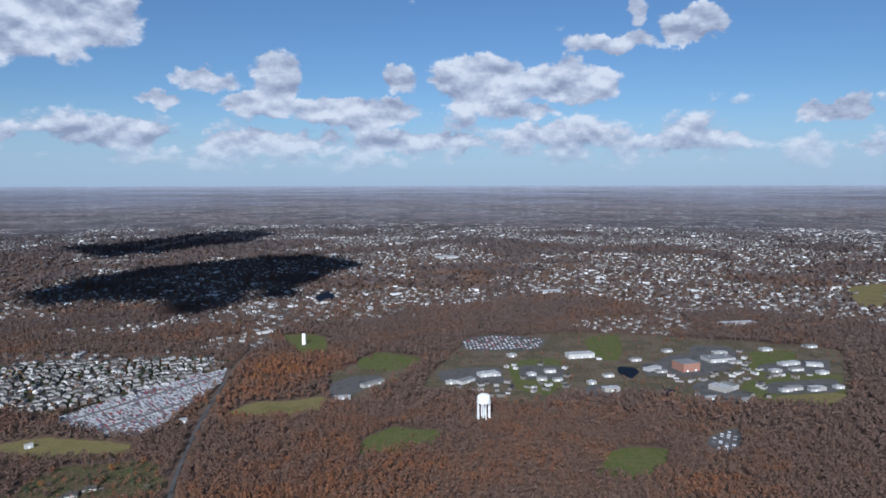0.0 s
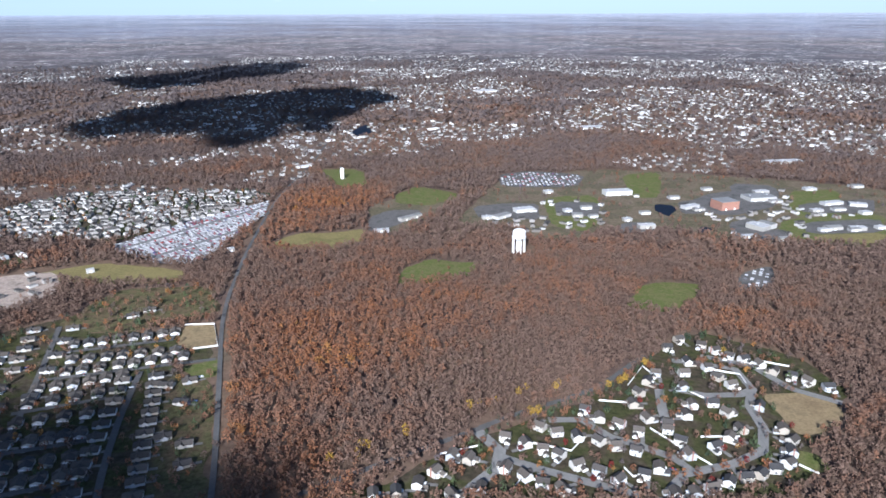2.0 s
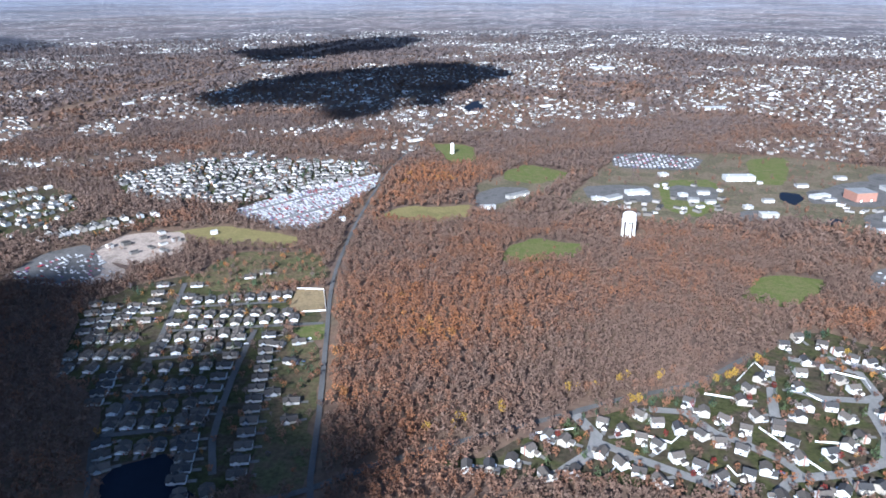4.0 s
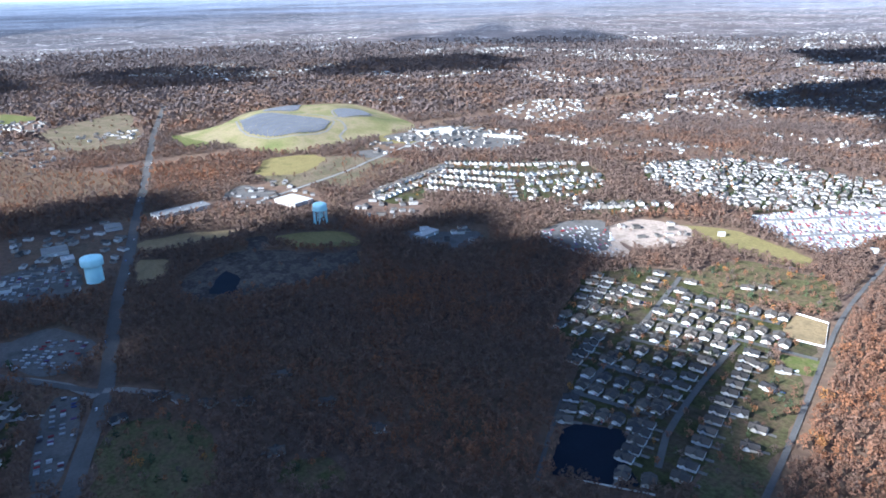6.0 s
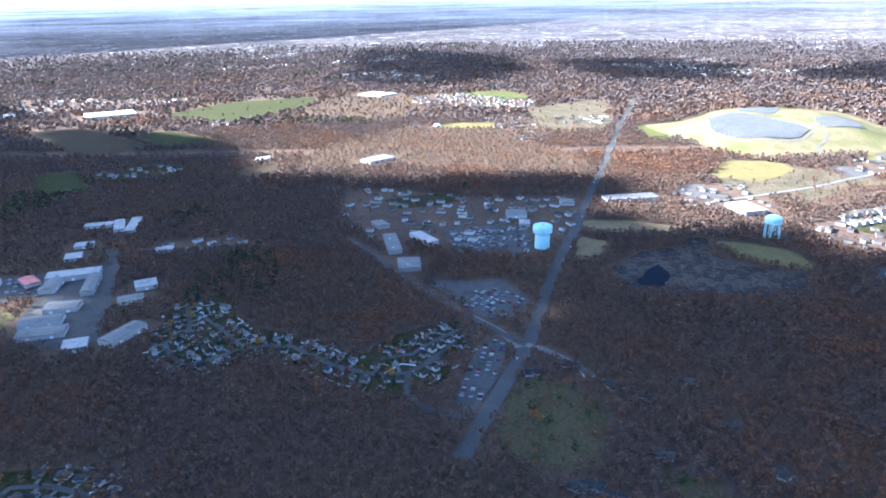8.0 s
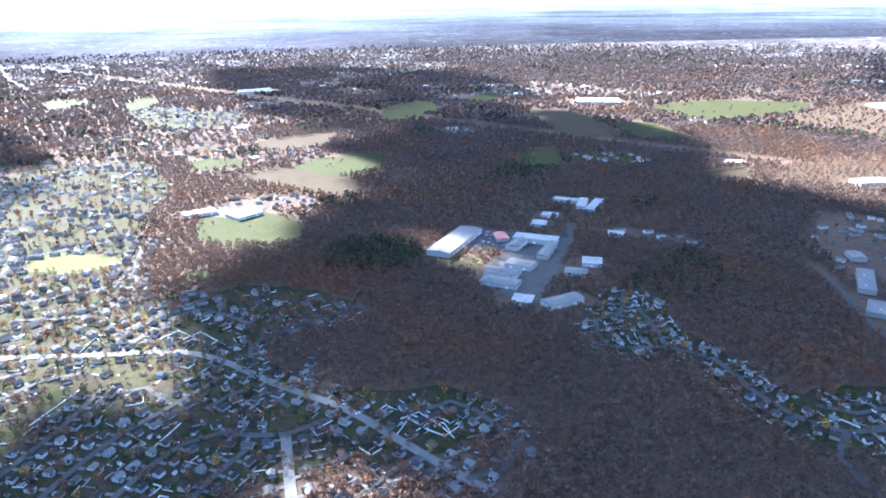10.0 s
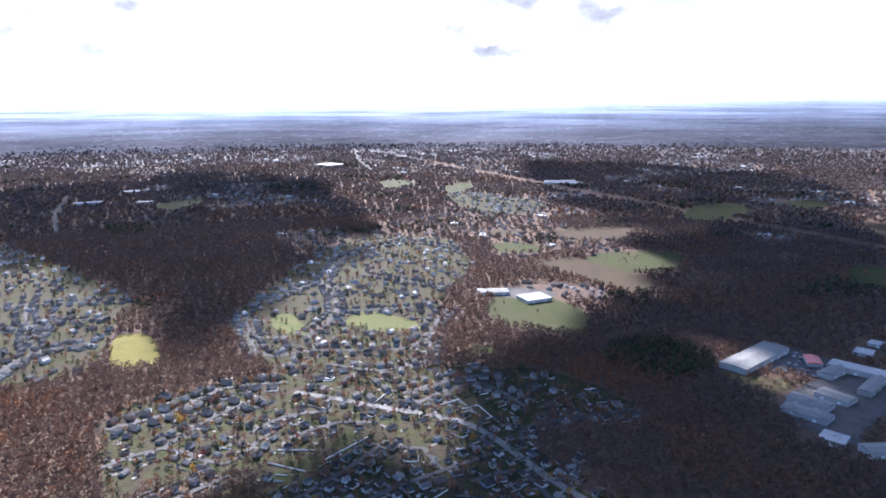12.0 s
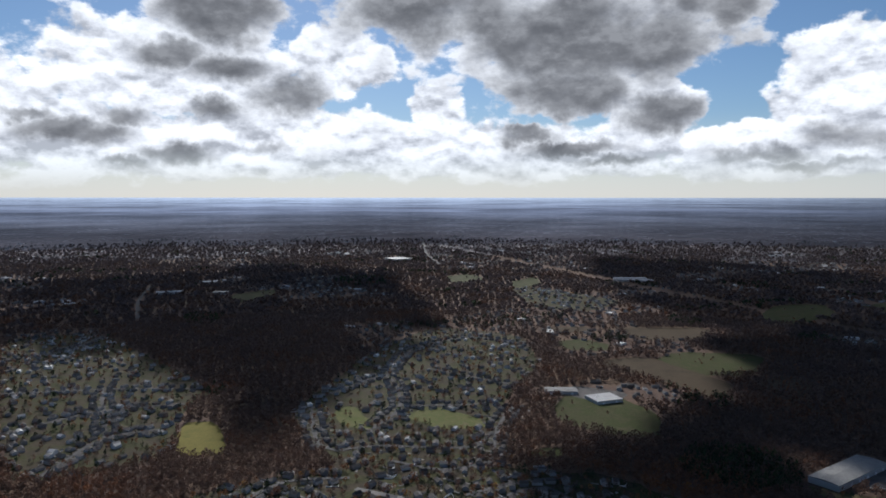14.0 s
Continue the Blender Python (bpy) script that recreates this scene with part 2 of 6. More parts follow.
M = {
    "ground": surface("leaf_litter", [(0.078, 0.055, 0.045), (0.1, 0.069, 0.054), (0.118, 0.08, 0.056), (0.092, 0.073, 0.052)], (0.7, 1.25), (180, 9), coords="Plan", bump=0.5),
    # dark blotches in this colour stand for woods and painted cloud shadow
    "far": surface("far_land", [(0.03, 0.028, 0.03), (0.062, 0.05, 0.048), (0.036, 0.033, 0.035), (0.085, 0.07, 0.062)], (0.45, 1.6), (1500, 260), coords="Plan"),
    "grass": surface("grass", [(0.065, 0.08, 0.022), (0.1, 0.097, 0.04), (0.075, 0.088, 0.026), (0.12, 0.104, 0.056)], (0.75, 1.25), (28, 3), bump=0.1),
    "pasture": surface("pasture_grass", [(0.034, 0.042, 0.014), (0.052, 0.05, 0.024), (0.038, 0.047, 0.016), (0.062, 0.053, 0.03)], (0.7, 1.3), (45, 4), bump=0.1),
    "yellow": surface("straw_field", [(0.12, 0.105, 0.028), (0.14, 0.122, 0.034), (0.1, 0.096, 0.025)], (0.85, 1.15), (40, 4), bump=0.1),
    "stubble": surface("stubble_field", [(0.05, 0.037, 0.025), (0.062, 0.047, 0.03), (0.042, 0.033, 0.022)], (0.75, 1.25), (50, 4), bump=0.1),
    "suburb": surface("yard_grass", [(0.026, 0.025, 0.014), (0.044, 0.046, 0.019), (0.052, 0.041, 0.029), (0.032, 0.03, 0.019)], (0.6, 1.4), (30, 5), bump=0.1),
    "scrub": surface("rough_grass", [(0.0492, 0.0451, 0.0246), (0.0738, 0.0697, 0.0328), (0.0902, 0.0656, 0.041), (0.0574, 0.0615, 0.0246)], (0.6, 1.4), (24, 4), bump=0.2),
    "tan": surface("dry_grass", [(0.125, 0.105, 0.045), (0.155, 0.128, 0.056), (0.105, 0.096, 0.038)], (0.8, 1.2), (60, 4), bump=0.1),
    "dry": surface("bare_basin", [(0.15, 0.11, 0.062), (0.19, 0.142, 0.08), (0.135, 0.105, 0.06)], (0.8, 1.2), (25, 3), bump=0.1),
    "orange": surface("rust_meadow", [(0.075, 0.053, 0.04), (0.095, 0.066, 0.044), (0.062, 0.048, 0.038)], (0.7, 1.3), (80, 6), bump=0.2),
    "heath": surface("dull_grass", [(0.085, 0.066, 0.045), (0.12, 0.095, 0.066), (0.08, 0.07, 0.042), (0.1, 0.078, 0.06)], (0.65, 1.35), (55, 5), bump=0.2),
    "mud": surface("dark_earth", [(0.05, 0.042, 0.036), (0.085, 0.07, 0.058), (0.035, 0.031, 0.03), (0.11, 0.09, 0.07)], (0.6, 1.4), (30, 4), bump=0.4),
    "dirt": surface("bare_earth", [(0.18, 0.14, 0.113), (0.288, 0.234, 0.194), (0.135, 0.108, 0.09)], (0.7, 1.3), (22, 3), bump=0.3),
    "paved": surface("yard_asphalt", [(0.07, 0.066, 0.063), (0.1, 0.094, 0.089), (0.055, 0.052, 0.05)], (0.8, 1.2), (35, 3), 0.85),
    "lot": surface("gravel_lot", [(0.131, 0.127, 0.127), (0.164, 0.16, 0.156)], (0.8, 1.2), (35, 3), 0.9),
    "road": surface("road_asphalt", [(0.07, 0.0675, 0.066), (0.1, 0.097, 0.094)], (0.85, 1.15), (40, 2), 0.85),
    "street": surface("pale_street_asphalt", [(0.135, 0.13, 0.123), (0.18, 0.172, 0.162)], (0.85, 1.15), (30, 2), 0.85),
    "drive": surface("drive_concrete", [(0.125, 0.118, 0.11), (0.165, 0.156, 0.146)], (0.85, 1.15), (20, 2), 0.85),
    "water": surface("pond_water", [(0.006, 0.009, 0.017), (0.009, 0.013, 0.023)], (0.9, 1.1), (40, 3), 0.62),
    "siding": surface("house_siding", [(0.5, 0.49, 0.47), (0.4, 0.375, 0.335), (0.54, 0.535, 0.53), (0.33, 0.295, 0.25), (0.47, 0.45, 0.415), (0.33, 0.345, 0.36)], (0.92, 1.06), (9, 1), 0.6, chance=True),
    "old_siding": surface("weathered_siding", [(0.5, 0.49, 0.47), (0.33, 0.305, 0.275), (0.27, 0.3, 0.325), (0.44, 0.41, 0.36), (0.24, 0.17, 0.13), (0.48, 0.475, 0.47)], (0.9, 1.08), (9, 1), 0.6, chance=True),
    "shingle": surface("roof_shingle", [(0.055, 0.049, 0.045), (0.075, 0.065, 0.057), (0.044, 0.043, 0.044), (0.092, 0.08, 0.07), (0.064, 0.058, 0.054)], (0.8, 1.2), (9, 0.8), 0.85, chance=True),
    "old_shingle": surface("old_roof_shingle", [(0.05, 0.047, 0.045), (0.085, 0.08, 0.076), (0.032, 0.031, 0.031), (0.13, 0.125, 0.118), (0.065, 0.046, 0.038), (0.042, 0.04, 0.042), (0.17, 0.166, 0.158), (0.05, 0.056, 0.066)], (0.8, 1.2), (9, 0.8), 0.85, chance=True),
    "trim": surface("white_paint", [(0.8, 0.8, 0.79), (0.74, 0.74, 0.72)], (0.95, 1.05), (5, 0.6), 0.5),
    "pane": surface("window_pane", [(0.03, 0.035, 0.045), (0.05, 0.055, 0.065)], (0.9, 1.1), (3, 1), 0.08),
    "door": surface("door_paint", [(0.25, 0.05, 0.04), (0.06, 0.08, 0.12), (0.7, 0.69, 0.66), (0.1, 0.08, 0.06)], (0.95, 1.05), (3, 1), 0.5, chance=True),
    "brick": surface("chimney_brick", [(0.24, 0.12, 0.09), (0.3, 0.17, 0.13)], (0.8, 1.2), (2, 0.3), 0.9),
    "roof_white": surface("white_roof_membrane", [(0.31, 0.31, 0.308), (0.36, 0.358, 0.352), (0.27, 0.27, 0.268)], (0.88, 1.08), (16, 2), 0.65),
    "roof_pale": surface("pale_metal_roof", [(0.165, 0.163, 0.158), (0.2, 0.197, 0.188), (0.135, 0.134, 0.13)], (0.82, 1.14), (14, 1.5), 0.65, 0.1),
    "roof_grey": surface("grey_flat_roof", [(0.15, 0.15, 0.15), (0.2, 0.2, 0.2)], (0.85, 1.15), (14, 1.5), 0.8),
    "roof_red": surface("red_metal_roof", [(0.4, 0.07, 0.06), (0.5, 0.1, 0.08)], (0.9, 1.1), (10, 1.5), 0.5),
    "panel_wall": surface("cladding", [(0.36, 0.35, 0.335), (0.28, 0.265, 0.24), (0.42, 0.41, 0.385)], (0.9, 1.1), (8, 1), 0.6, chance=True),
    "bark": surface("bark", [(0.09, 0.07, 0.055), (0.13, 0.10, 0.08)], (0.7, 1.3), (3, 0.4), 0.95),
    "tower_white": surface("tower_white_paint", [(0.8, 0.79, 0.76), (0.74, 0.73, 0.7)], (0.94, 1.04), (8, 1), 0.45),
    "tower_blue": surface("tower_pale_blue_paint", [(0.42, 0.68, 0.72), (0.47, 0.74, 0.77)], (0.94, 1.04), (8, 1), 0.45),
    "solar": surface("solar_glass", [(0.06, 0.064, 0.075), (0.085, 0.088, 0.098)], (0.85, 1.15), (30, 4), 0.62),
    "metal": surface("galvanised_steel", [(0.5, 0.5, 0.5), (0.6, 0.6, 0.6)], (0.9, 1.1), (3, 0.5), 0.45, 0.7),
    "car": surface("car_paint", [(0.75, 0.75, 0.76), (0.05, 0.05, 0.055), (0.45, 0.46, 0.48), (0.8, 0.8, 0.8), (0.3, 0.03, 0.03), (0.06, 0.1, 0.25), (0.2, 0.2, 0.21)], (0.97, 1.03), (4, 1), 0.3, chance=True),
    "tyre": surface("tyre_rubber", [(0.02, 0.02, 0.02), (0.03, 0.03, 0.03)], (0.9, 1.1), (1, 0.2), 0.9),
    # twig hues; the grey at tone 0 doubles as painted haze on far woods
    "bare": foliage("bare_twigs", [(0.0, (0.108, 0.088, 0.085)), (0.3, (0.125, 0.084, 0.065)), (0.55, (0.152, 0.083, 0.055)), (0.85, (0.198, 0.088, 0.042)), (1.0, (0.25, 0.13, 0.04))], 0.08, 0.15),
    "ever": foliage("evergreen_needles", [(0.0, (0.03, 0.045, 0.03)), (1.0, (0.06, 0.075, 0.035))]),
    "far_wall": foliage("town_walls", [(0.0, (0.13, 0.118, 0.107)), (0.4, (0.25, 0.236, 0.222)), (0.75, (0.43, 0.42, 0.4)), (1.0, (0.58, 0.57, 0.55))], 0.2),
    "far_roof": foliage("town_roofs", [(0.0, (0.05, 0.047, 0.045)), (0.6, (0.095, 0.089, 0.085)), (0.85, (0.16, 0.152, 0.145)), (1.0, (0.48, 0.475, 0.46))], 0.2, 0.0, 0.88),
    "car_mix": foliage("parked_car_paint", [(0.0, (0.36, 0.36, 0.365)), (0.4, (0.22, 0.225, 0.235)), (0.55, (0.18, 0.18, 0.194)), (0.75, (0.0432, 0.0432, 0.0504)), (0.88, (0.216, 0.0288, 0.0288)), (1.0, (0.0504, 0.072, 0.158))], 0.1),
}
cloud_mat = bpy.data.materials.new("cloud_vapour")
cloud_mat.use_nodes = True
cnt = cloud_mat.node_tree
cloud_mix = cnt.nodes.new("ShaderNodeMixShader")
cloud_thin = cnt.nodes.new("ShaderNodeBsdfTranslucent")
cloud_body = cnt.nodes.new("ShaderNodeBsdfDiffuse")
for node in (cloud_thin, cloud_body):
    node.inputs["Color"].default_value = (0.97, 0.97, 0.975, 1)
cloud_mix.inputs[0].default_value = 0.6
cnt.links.new(cloud_body.outputs[0], cloud_mix.inputs[1])
cnt.links.new(cloud_thin.outputs[0], cloud_mix.inputs[2])
cnt.links.new(cloud_mix.outputs[0], cnt.nodes["Material Output"].inputs[0])


def fringe_material(share):
    """Thin ragged vapour round a cloud."""
    m = cloud_mat.copy()
    m.name = "cloud_fringe"
    nt = m.node_tree
    ragged_by = cloudiness(nt, nt.nodes.new("ShaderNodeNewGeometry").outputs["Position"], 150, 6, 0.6)
    blend = nt.nodes.new("ShaderNodeMixShader")
    nt.links.new(ramp(nt, ragged_by, [(0.3, (share * 0.45,) * 3), (0.7, (share,) * 3)]), blend.inputs[0])
    nt.links.new(nt.nodes.new("ShaderNodeBsdfTransparent").outputs[0], blend.inputs[1])
    nt.links.new(nt.nodes["Mix Shader"].outputs[0], blend.inputs[2])
    nt.links.new(blend.outputs[0], nt.nodes["Material Output"].inputs[0])
    return m


# a thinner cloud lets part of the sun through
thin_mat = cloud_mat.copy()
thin_mat.name = "thin_cloud_vapour"
tnt = thin_mat.node_tree
thin_mix = tnt.nodes.new("ShaderNodeMixShader")
thin_mix.inputs[0].default_value = 0.45
tnt.links.new(tnt.nodes.new("ShaderNodeBsdfTransparent").outputs[0], thin_mix.inputs[1])
tnt.links.new(tnt.nodes["Mix Shader"].outputs[0], thin_mix.inputs[2])
tnt.links.new(thin_mix.outputs[0], tnt.nodes["Material Output"].inputs[0])
FRINGES = [(fringe_material(0.5), 10.0), (fringe_material(0.28), 26.0)]
# the distant land: woods, pale towns, and haze put in as emission, which grows with distance
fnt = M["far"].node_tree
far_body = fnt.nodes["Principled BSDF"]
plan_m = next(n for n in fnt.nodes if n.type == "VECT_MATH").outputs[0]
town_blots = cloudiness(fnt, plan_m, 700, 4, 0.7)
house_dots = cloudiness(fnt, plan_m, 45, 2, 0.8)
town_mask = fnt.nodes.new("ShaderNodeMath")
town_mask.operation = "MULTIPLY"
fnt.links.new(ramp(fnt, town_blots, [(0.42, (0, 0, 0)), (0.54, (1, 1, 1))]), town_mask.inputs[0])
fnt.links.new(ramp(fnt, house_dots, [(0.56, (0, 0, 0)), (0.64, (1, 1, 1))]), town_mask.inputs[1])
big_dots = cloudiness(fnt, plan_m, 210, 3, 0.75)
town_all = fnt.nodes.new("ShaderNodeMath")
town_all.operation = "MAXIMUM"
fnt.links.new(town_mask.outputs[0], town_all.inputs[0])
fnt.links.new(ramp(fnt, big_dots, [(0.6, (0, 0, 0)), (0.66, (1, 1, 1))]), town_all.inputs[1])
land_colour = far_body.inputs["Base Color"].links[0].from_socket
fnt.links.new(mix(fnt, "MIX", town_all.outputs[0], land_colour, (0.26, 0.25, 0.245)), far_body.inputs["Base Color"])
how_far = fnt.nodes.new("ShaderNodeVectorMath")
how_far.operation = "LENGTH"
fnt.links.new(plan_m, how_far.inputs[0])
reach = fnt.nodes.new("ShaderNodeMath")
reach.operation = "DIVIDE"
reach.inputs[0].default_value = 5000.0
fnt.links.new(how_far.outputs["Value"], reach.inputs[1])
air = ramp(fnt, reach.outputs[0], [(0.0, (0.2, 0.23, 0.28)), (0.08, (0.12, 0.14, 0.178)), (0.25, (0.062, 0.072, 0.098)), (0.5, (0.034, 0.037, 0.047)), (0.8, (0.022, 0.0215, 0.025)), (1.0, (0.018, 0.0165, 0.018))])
# painted haze mottled as by cloud shade and sun shafts
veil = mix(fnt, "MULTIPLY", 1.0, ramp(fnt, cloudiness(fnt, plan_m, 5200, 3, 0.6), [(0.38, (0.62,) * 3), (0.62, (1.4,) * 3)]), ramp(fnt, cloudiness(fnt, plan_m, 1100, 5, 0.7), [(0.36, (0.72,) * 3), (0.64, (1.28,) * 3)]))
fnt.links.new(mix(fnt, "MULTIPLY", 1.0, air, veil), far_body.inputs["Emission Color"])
# the emitted haze is strengthened towards the sun
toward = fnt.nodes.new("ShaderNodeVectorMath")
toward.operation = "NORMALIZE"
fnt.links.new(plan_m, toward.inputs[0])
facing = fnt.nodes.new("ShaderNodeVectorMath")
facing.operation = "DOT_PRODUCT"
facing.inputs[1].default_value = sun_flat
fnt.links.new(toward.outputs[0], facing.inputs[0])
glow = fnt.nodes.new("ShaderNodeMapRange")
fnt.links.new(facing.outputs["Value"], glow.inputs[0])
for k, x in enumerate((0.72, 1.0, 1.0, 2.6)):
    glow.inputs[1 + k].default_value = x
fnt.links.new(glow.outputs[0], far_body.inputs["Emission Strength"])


# ---- the plan: how far land folds up to the horizon inside the lens's reach
FOLD, RIM = 3400.0, 4950.0


def warp(x, y):
    """Plan metres to scene metres: x, y, z and the scale there. Flat to FOLD, then drawn in towards the rim."""
    x, y = np.asarray(x, float), np.asarray(y, float)
    far = np.maximum(np.hypot(x, y), 1e-6)
    near = np.where(far <= FOLD, far, RIM - (RIM - FOLD) * np.exp(-np.maximum(far - FOLD, 0) / (RIM - FOLD)))
    s = near / far
    return x * s, y * s, EYE * (1 - s), s


def mesh_of(name, verts, faces, mats, tone=None, index=None, plan=None, smooth=False, normals=None):
    """A mesh out of arrays, all faces with the same number of corners."""
    me = bpy.data.meshes.new(name)
    verts, faces = np.asarray(verts, np.float32), np.asarray(faces, np.int32)
    k = faces.shape[1]
    me.vertices.add(len(verts))
    me.vertices.foreach_set("co", verts.ravel())
    me.loops.add(faces.size)
    me.loops.foreach_set("vertex_index", faces.ravel())
    me.polygons.add(len(faces))
    me.polygons.foreach_set("loop_start", np.arange(0, faces.size, k, dtype=np.int32))
    me.polygons.foreach_set("loop_total", np.full(len(faces), k, np.int32))
    if index is not None:
        me.polygons.foreach_set("material_index", np.asarray(index, np.int32))
    me.polygons.foreach_set("use_smooth", np.full(len(faces), smooth, bool))
    if tone is not None:
        me.attributes.new("tone", "FLOAT", "POINT").data.foreach_set("value", np.asarray(tone, np.float32))
    if normals is not None:
        me.attributes.new("custom_normal", "FLOAT_VECTOR", "POINT").data.foreach_set("vector", np.asarray(normals, np.float32).ravel())
    if plan is not None:
        me.uv_layers.new(name="plan").data.foreach_set("uv", np.asarray(plan, np.float32)[faces.ravel()].ravel())
    for m in mats:
        me.materials.append(m)
    me.update()
    me.validate()
    return me


def ring_land(name, radii, mat, label):
    steps = 180
    a = np.linspace(0, 2 * np.pi, steps, endpoint=False)
    X, Y = np.outer(radii, np.cos(a)).ravel(), np.outer(radii, np.sin(a)).ravel()
    x, y, z, _ = warp(X, Y)
    i, j = np.meshgrid(np.arange(len(radii) - 1), np.arange(steps), indexing="ij")
    i, j = i.ravel(), j.ravel()
    k = (j + 1) % steps
    faces = np.stack([i * steps + j, (i + 1) * steps + j, (i + 1) * steps + k, i * steps + k], 1)
    me = mesh_of(name, np.stack([x, y, z], 1), faces, [mat], plan=np.stack([X, Y], 1) / 1000, smooth=True)
    return tagged(new(name, me), label, name, kind="structure")


ring_land("ground", np.concatenate([[0.01], np.arange(100, 3400, 150), np.arange(3400, 4201, 100)]), M["ground"], "wide brown wooded plain covered with leaf litter")
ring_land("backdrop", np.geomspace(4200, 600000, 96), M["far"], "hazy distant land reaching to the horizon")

# ---- land use: a raster of what stands where (0 wood, 1 open, 2 yards), cells of 5 m
CELL, HALF = 5.0, 5000
N = int(2 * HALF / CELL)
use = np.zeros((N, N), np.uint8)
ROADS = []
HOUSES = []
FENCES, CAR_LOTS, PATCHES, WORKS = [], [], [], []
LIFT = {"heath": 0.09, "mud": 0.29, "suburb": 0.10, "scrub": 0.11, "wood": 0.12, "grass": 0.2, "pasture": 0.21, "stubble": 0.26, "yellow": 0.27, "tan": 0.25, "orange": 0.22, "dry": 0.27, "dirt": 0.3, "paved": 0.35, "lot": 0.4, "water": 0.45}
NAMES = {"heath": ("rough_grass", "dull olive and tan grass round scattered buildings"), "mud": ("earthworks", "dark churned earth beside a pit"), "scrub": ("rough_grass", "rough olive grass with scattered bushes"), "suburb": ("lawn", "patchy green and brown yards between houses"), "pasture": ("field", "olive green pasture beside woods"), "yellow": ("field", "yellow-green straw field beside houses"), "stubble": ("field", "brown stubble field beside woods"), "grass": ("lawn", "mown green grass clearing"), "tan": ("field", "dry tan grass field"),
         "orange": ("meadow", "rust-brown autumn meadow"), "dry": ("basin", "bare brown grassy basin"), "dirt": ("earthworks", "pale bare earth yard"),
         "paved": ("pavement", "grey asphalt yard"), "lot": ("car_park", "pale gravel lot packed with cars"), "water": ("water", "dark still pond")}


def rounded(pts, times=2):
    p = np.array(pts, float)
    for _ in range(times):
        q = np.roll(p, -1, axis=0)
        p = np.stack([0.84 * p + 0.16 * q, 0.16 * p + 0.84 * q], 1).reshape(-1, 2)
    return p


def inside(poly, X, Y):
    hit = np.zeros(X.shape, bool)
    x, y = poly[:, 0], poly[:, 1]
    for a in range(len(poly)):
        b = a - 1
        cross = (y[a] > Y) != (y[b] > Y)
        if y[a] != y[b]:
            hit ^= cross & (X < (x[b] - x[a]) * (Y - y[a]) / (y[b] - y[a]) + x[a])
    return hit


def paint(poly, value):
    lo = np.clip(((poly.min(0) + HALF) / CELL).astype(int), 0, N - 1)
    hi = np.clip(((poly.max(0) + HALF) / CELL).astype(int) + 1, 0, N)
    gx, gy = np.meshgrid((np.arange(lo[0], hi[0]) + 0.5) * CELL - HALF, (np.arange(lo[1], hi[1]) + 0.5) * CELL - HALF, indexing="ij")
    hit = inside(poly, gx, gy)
    use[lo[0]:hi[0], lo[1]:hi[1]][hit] = value


def ragged(pts, rough, step=12.0):
    """An outline with its long sides broken up, as hedges and wood edges are."""
    out = []
    p = np.array(pts, float)
    for a, b in zip(p, np.roll(p, -1, axis=0)):
        n = max(1, int(np.linalg.norm(b - a) / step))
        side = np.array([-(b - a)[1], (b - a)[0]]) / max(np.linalg.norm(b - a), 1e-6)
        for i in range(n):
            q = a + (b - a) * i / n
            out.append(q + side * rough * (noise.noise(Vector((q[0] / 30, q[1] / 30, 3))) * 1.4 + noise.noise(Vector((q[0] / 9, q[1] / 9, 5))) * 0.6))
    return np.array(out)


def region(kind, pts):
    far_off = max(abs(c) for q in pts for c in q) > 2500
    p = rounded(pts, 1)
    if kind not in ("paved", "lot"):
        p = ragged(p, 7 if kind in ("suburb", "orange", "scrub") else 4.5, 60 if far_off else 12)
    PATCHES.append(kind)
    paint(p, {"suburb": 2, "scrub": 2, "wood": 0, "grass": 3, "pasture": 3, "orange": 4, "mud": 3, "heath": 5}.get(kind, 1))
    if kind == "wood":
        return
    x, y, z, s = warp(p[:, 0], p[:, 1])
    bm = bmesh.new()
    lift = LIFT[kind] + 0.004 * len(PATCHES)
    vs = [bm.verts.new((a, b, c + lift + (6 if k < 1 else 0))) for a, b, c, k in zip(x, y, z, s)]
    for v, w in zip(vs, vs[1:] + vs[:1]):
        bm.edges.new((v, w))
    bmesh.ops.triangle_fill(bm, edges=bm.edges[:], use_beauty=True, normal=(0, 0, 1))
    bmesh.ops.recalc_face_normals(bm, faces=bm.faces[:])
    if bm.faces and sum(f.normal.z for f in bm.faces) < 0:
        bmesh.ops.reverse_faces(bm, faces=bm.faces[:])
    name, label = NAMES[kind]
    me = bpy.data.meshes.new(name)
    bm.to_mesh(me)
    bm.free()
    me.materials.append(M[kind])
    tagged(new(name, me), label, name.replace("_", " "), kind="structure")


def works(pts):
    """Ground with scattered shops and sheds."""
    p = rounded(pts, 1)
    WORKS.append(p)
    paint(p, 3)


def bend(pts, step=25.0):
    """A polyline as a smooth line with a point about every step metres."""
    p = [Vector((*q, 0)) for q in pts]
    p = [p[0] * 2 - p[1]] + p + [p[-1] * 2 - p[-2]]
    out = []
    for a, b, c, d in zip(p, p[1:], p[2:], p[3:]):
        n = max(1, int((c - b).length / step))
        for i in range(n):
            t = i / n
            out.append(0.5 * (2 * b + (c - a) * t + (2 * a - 5 * b + 4 * c - d) * t * t + (3 * b - a - 3 * c + d) * t ** 3))
    out.append(p[-2])
    return np.array([(v.x, v.y) for v in out])


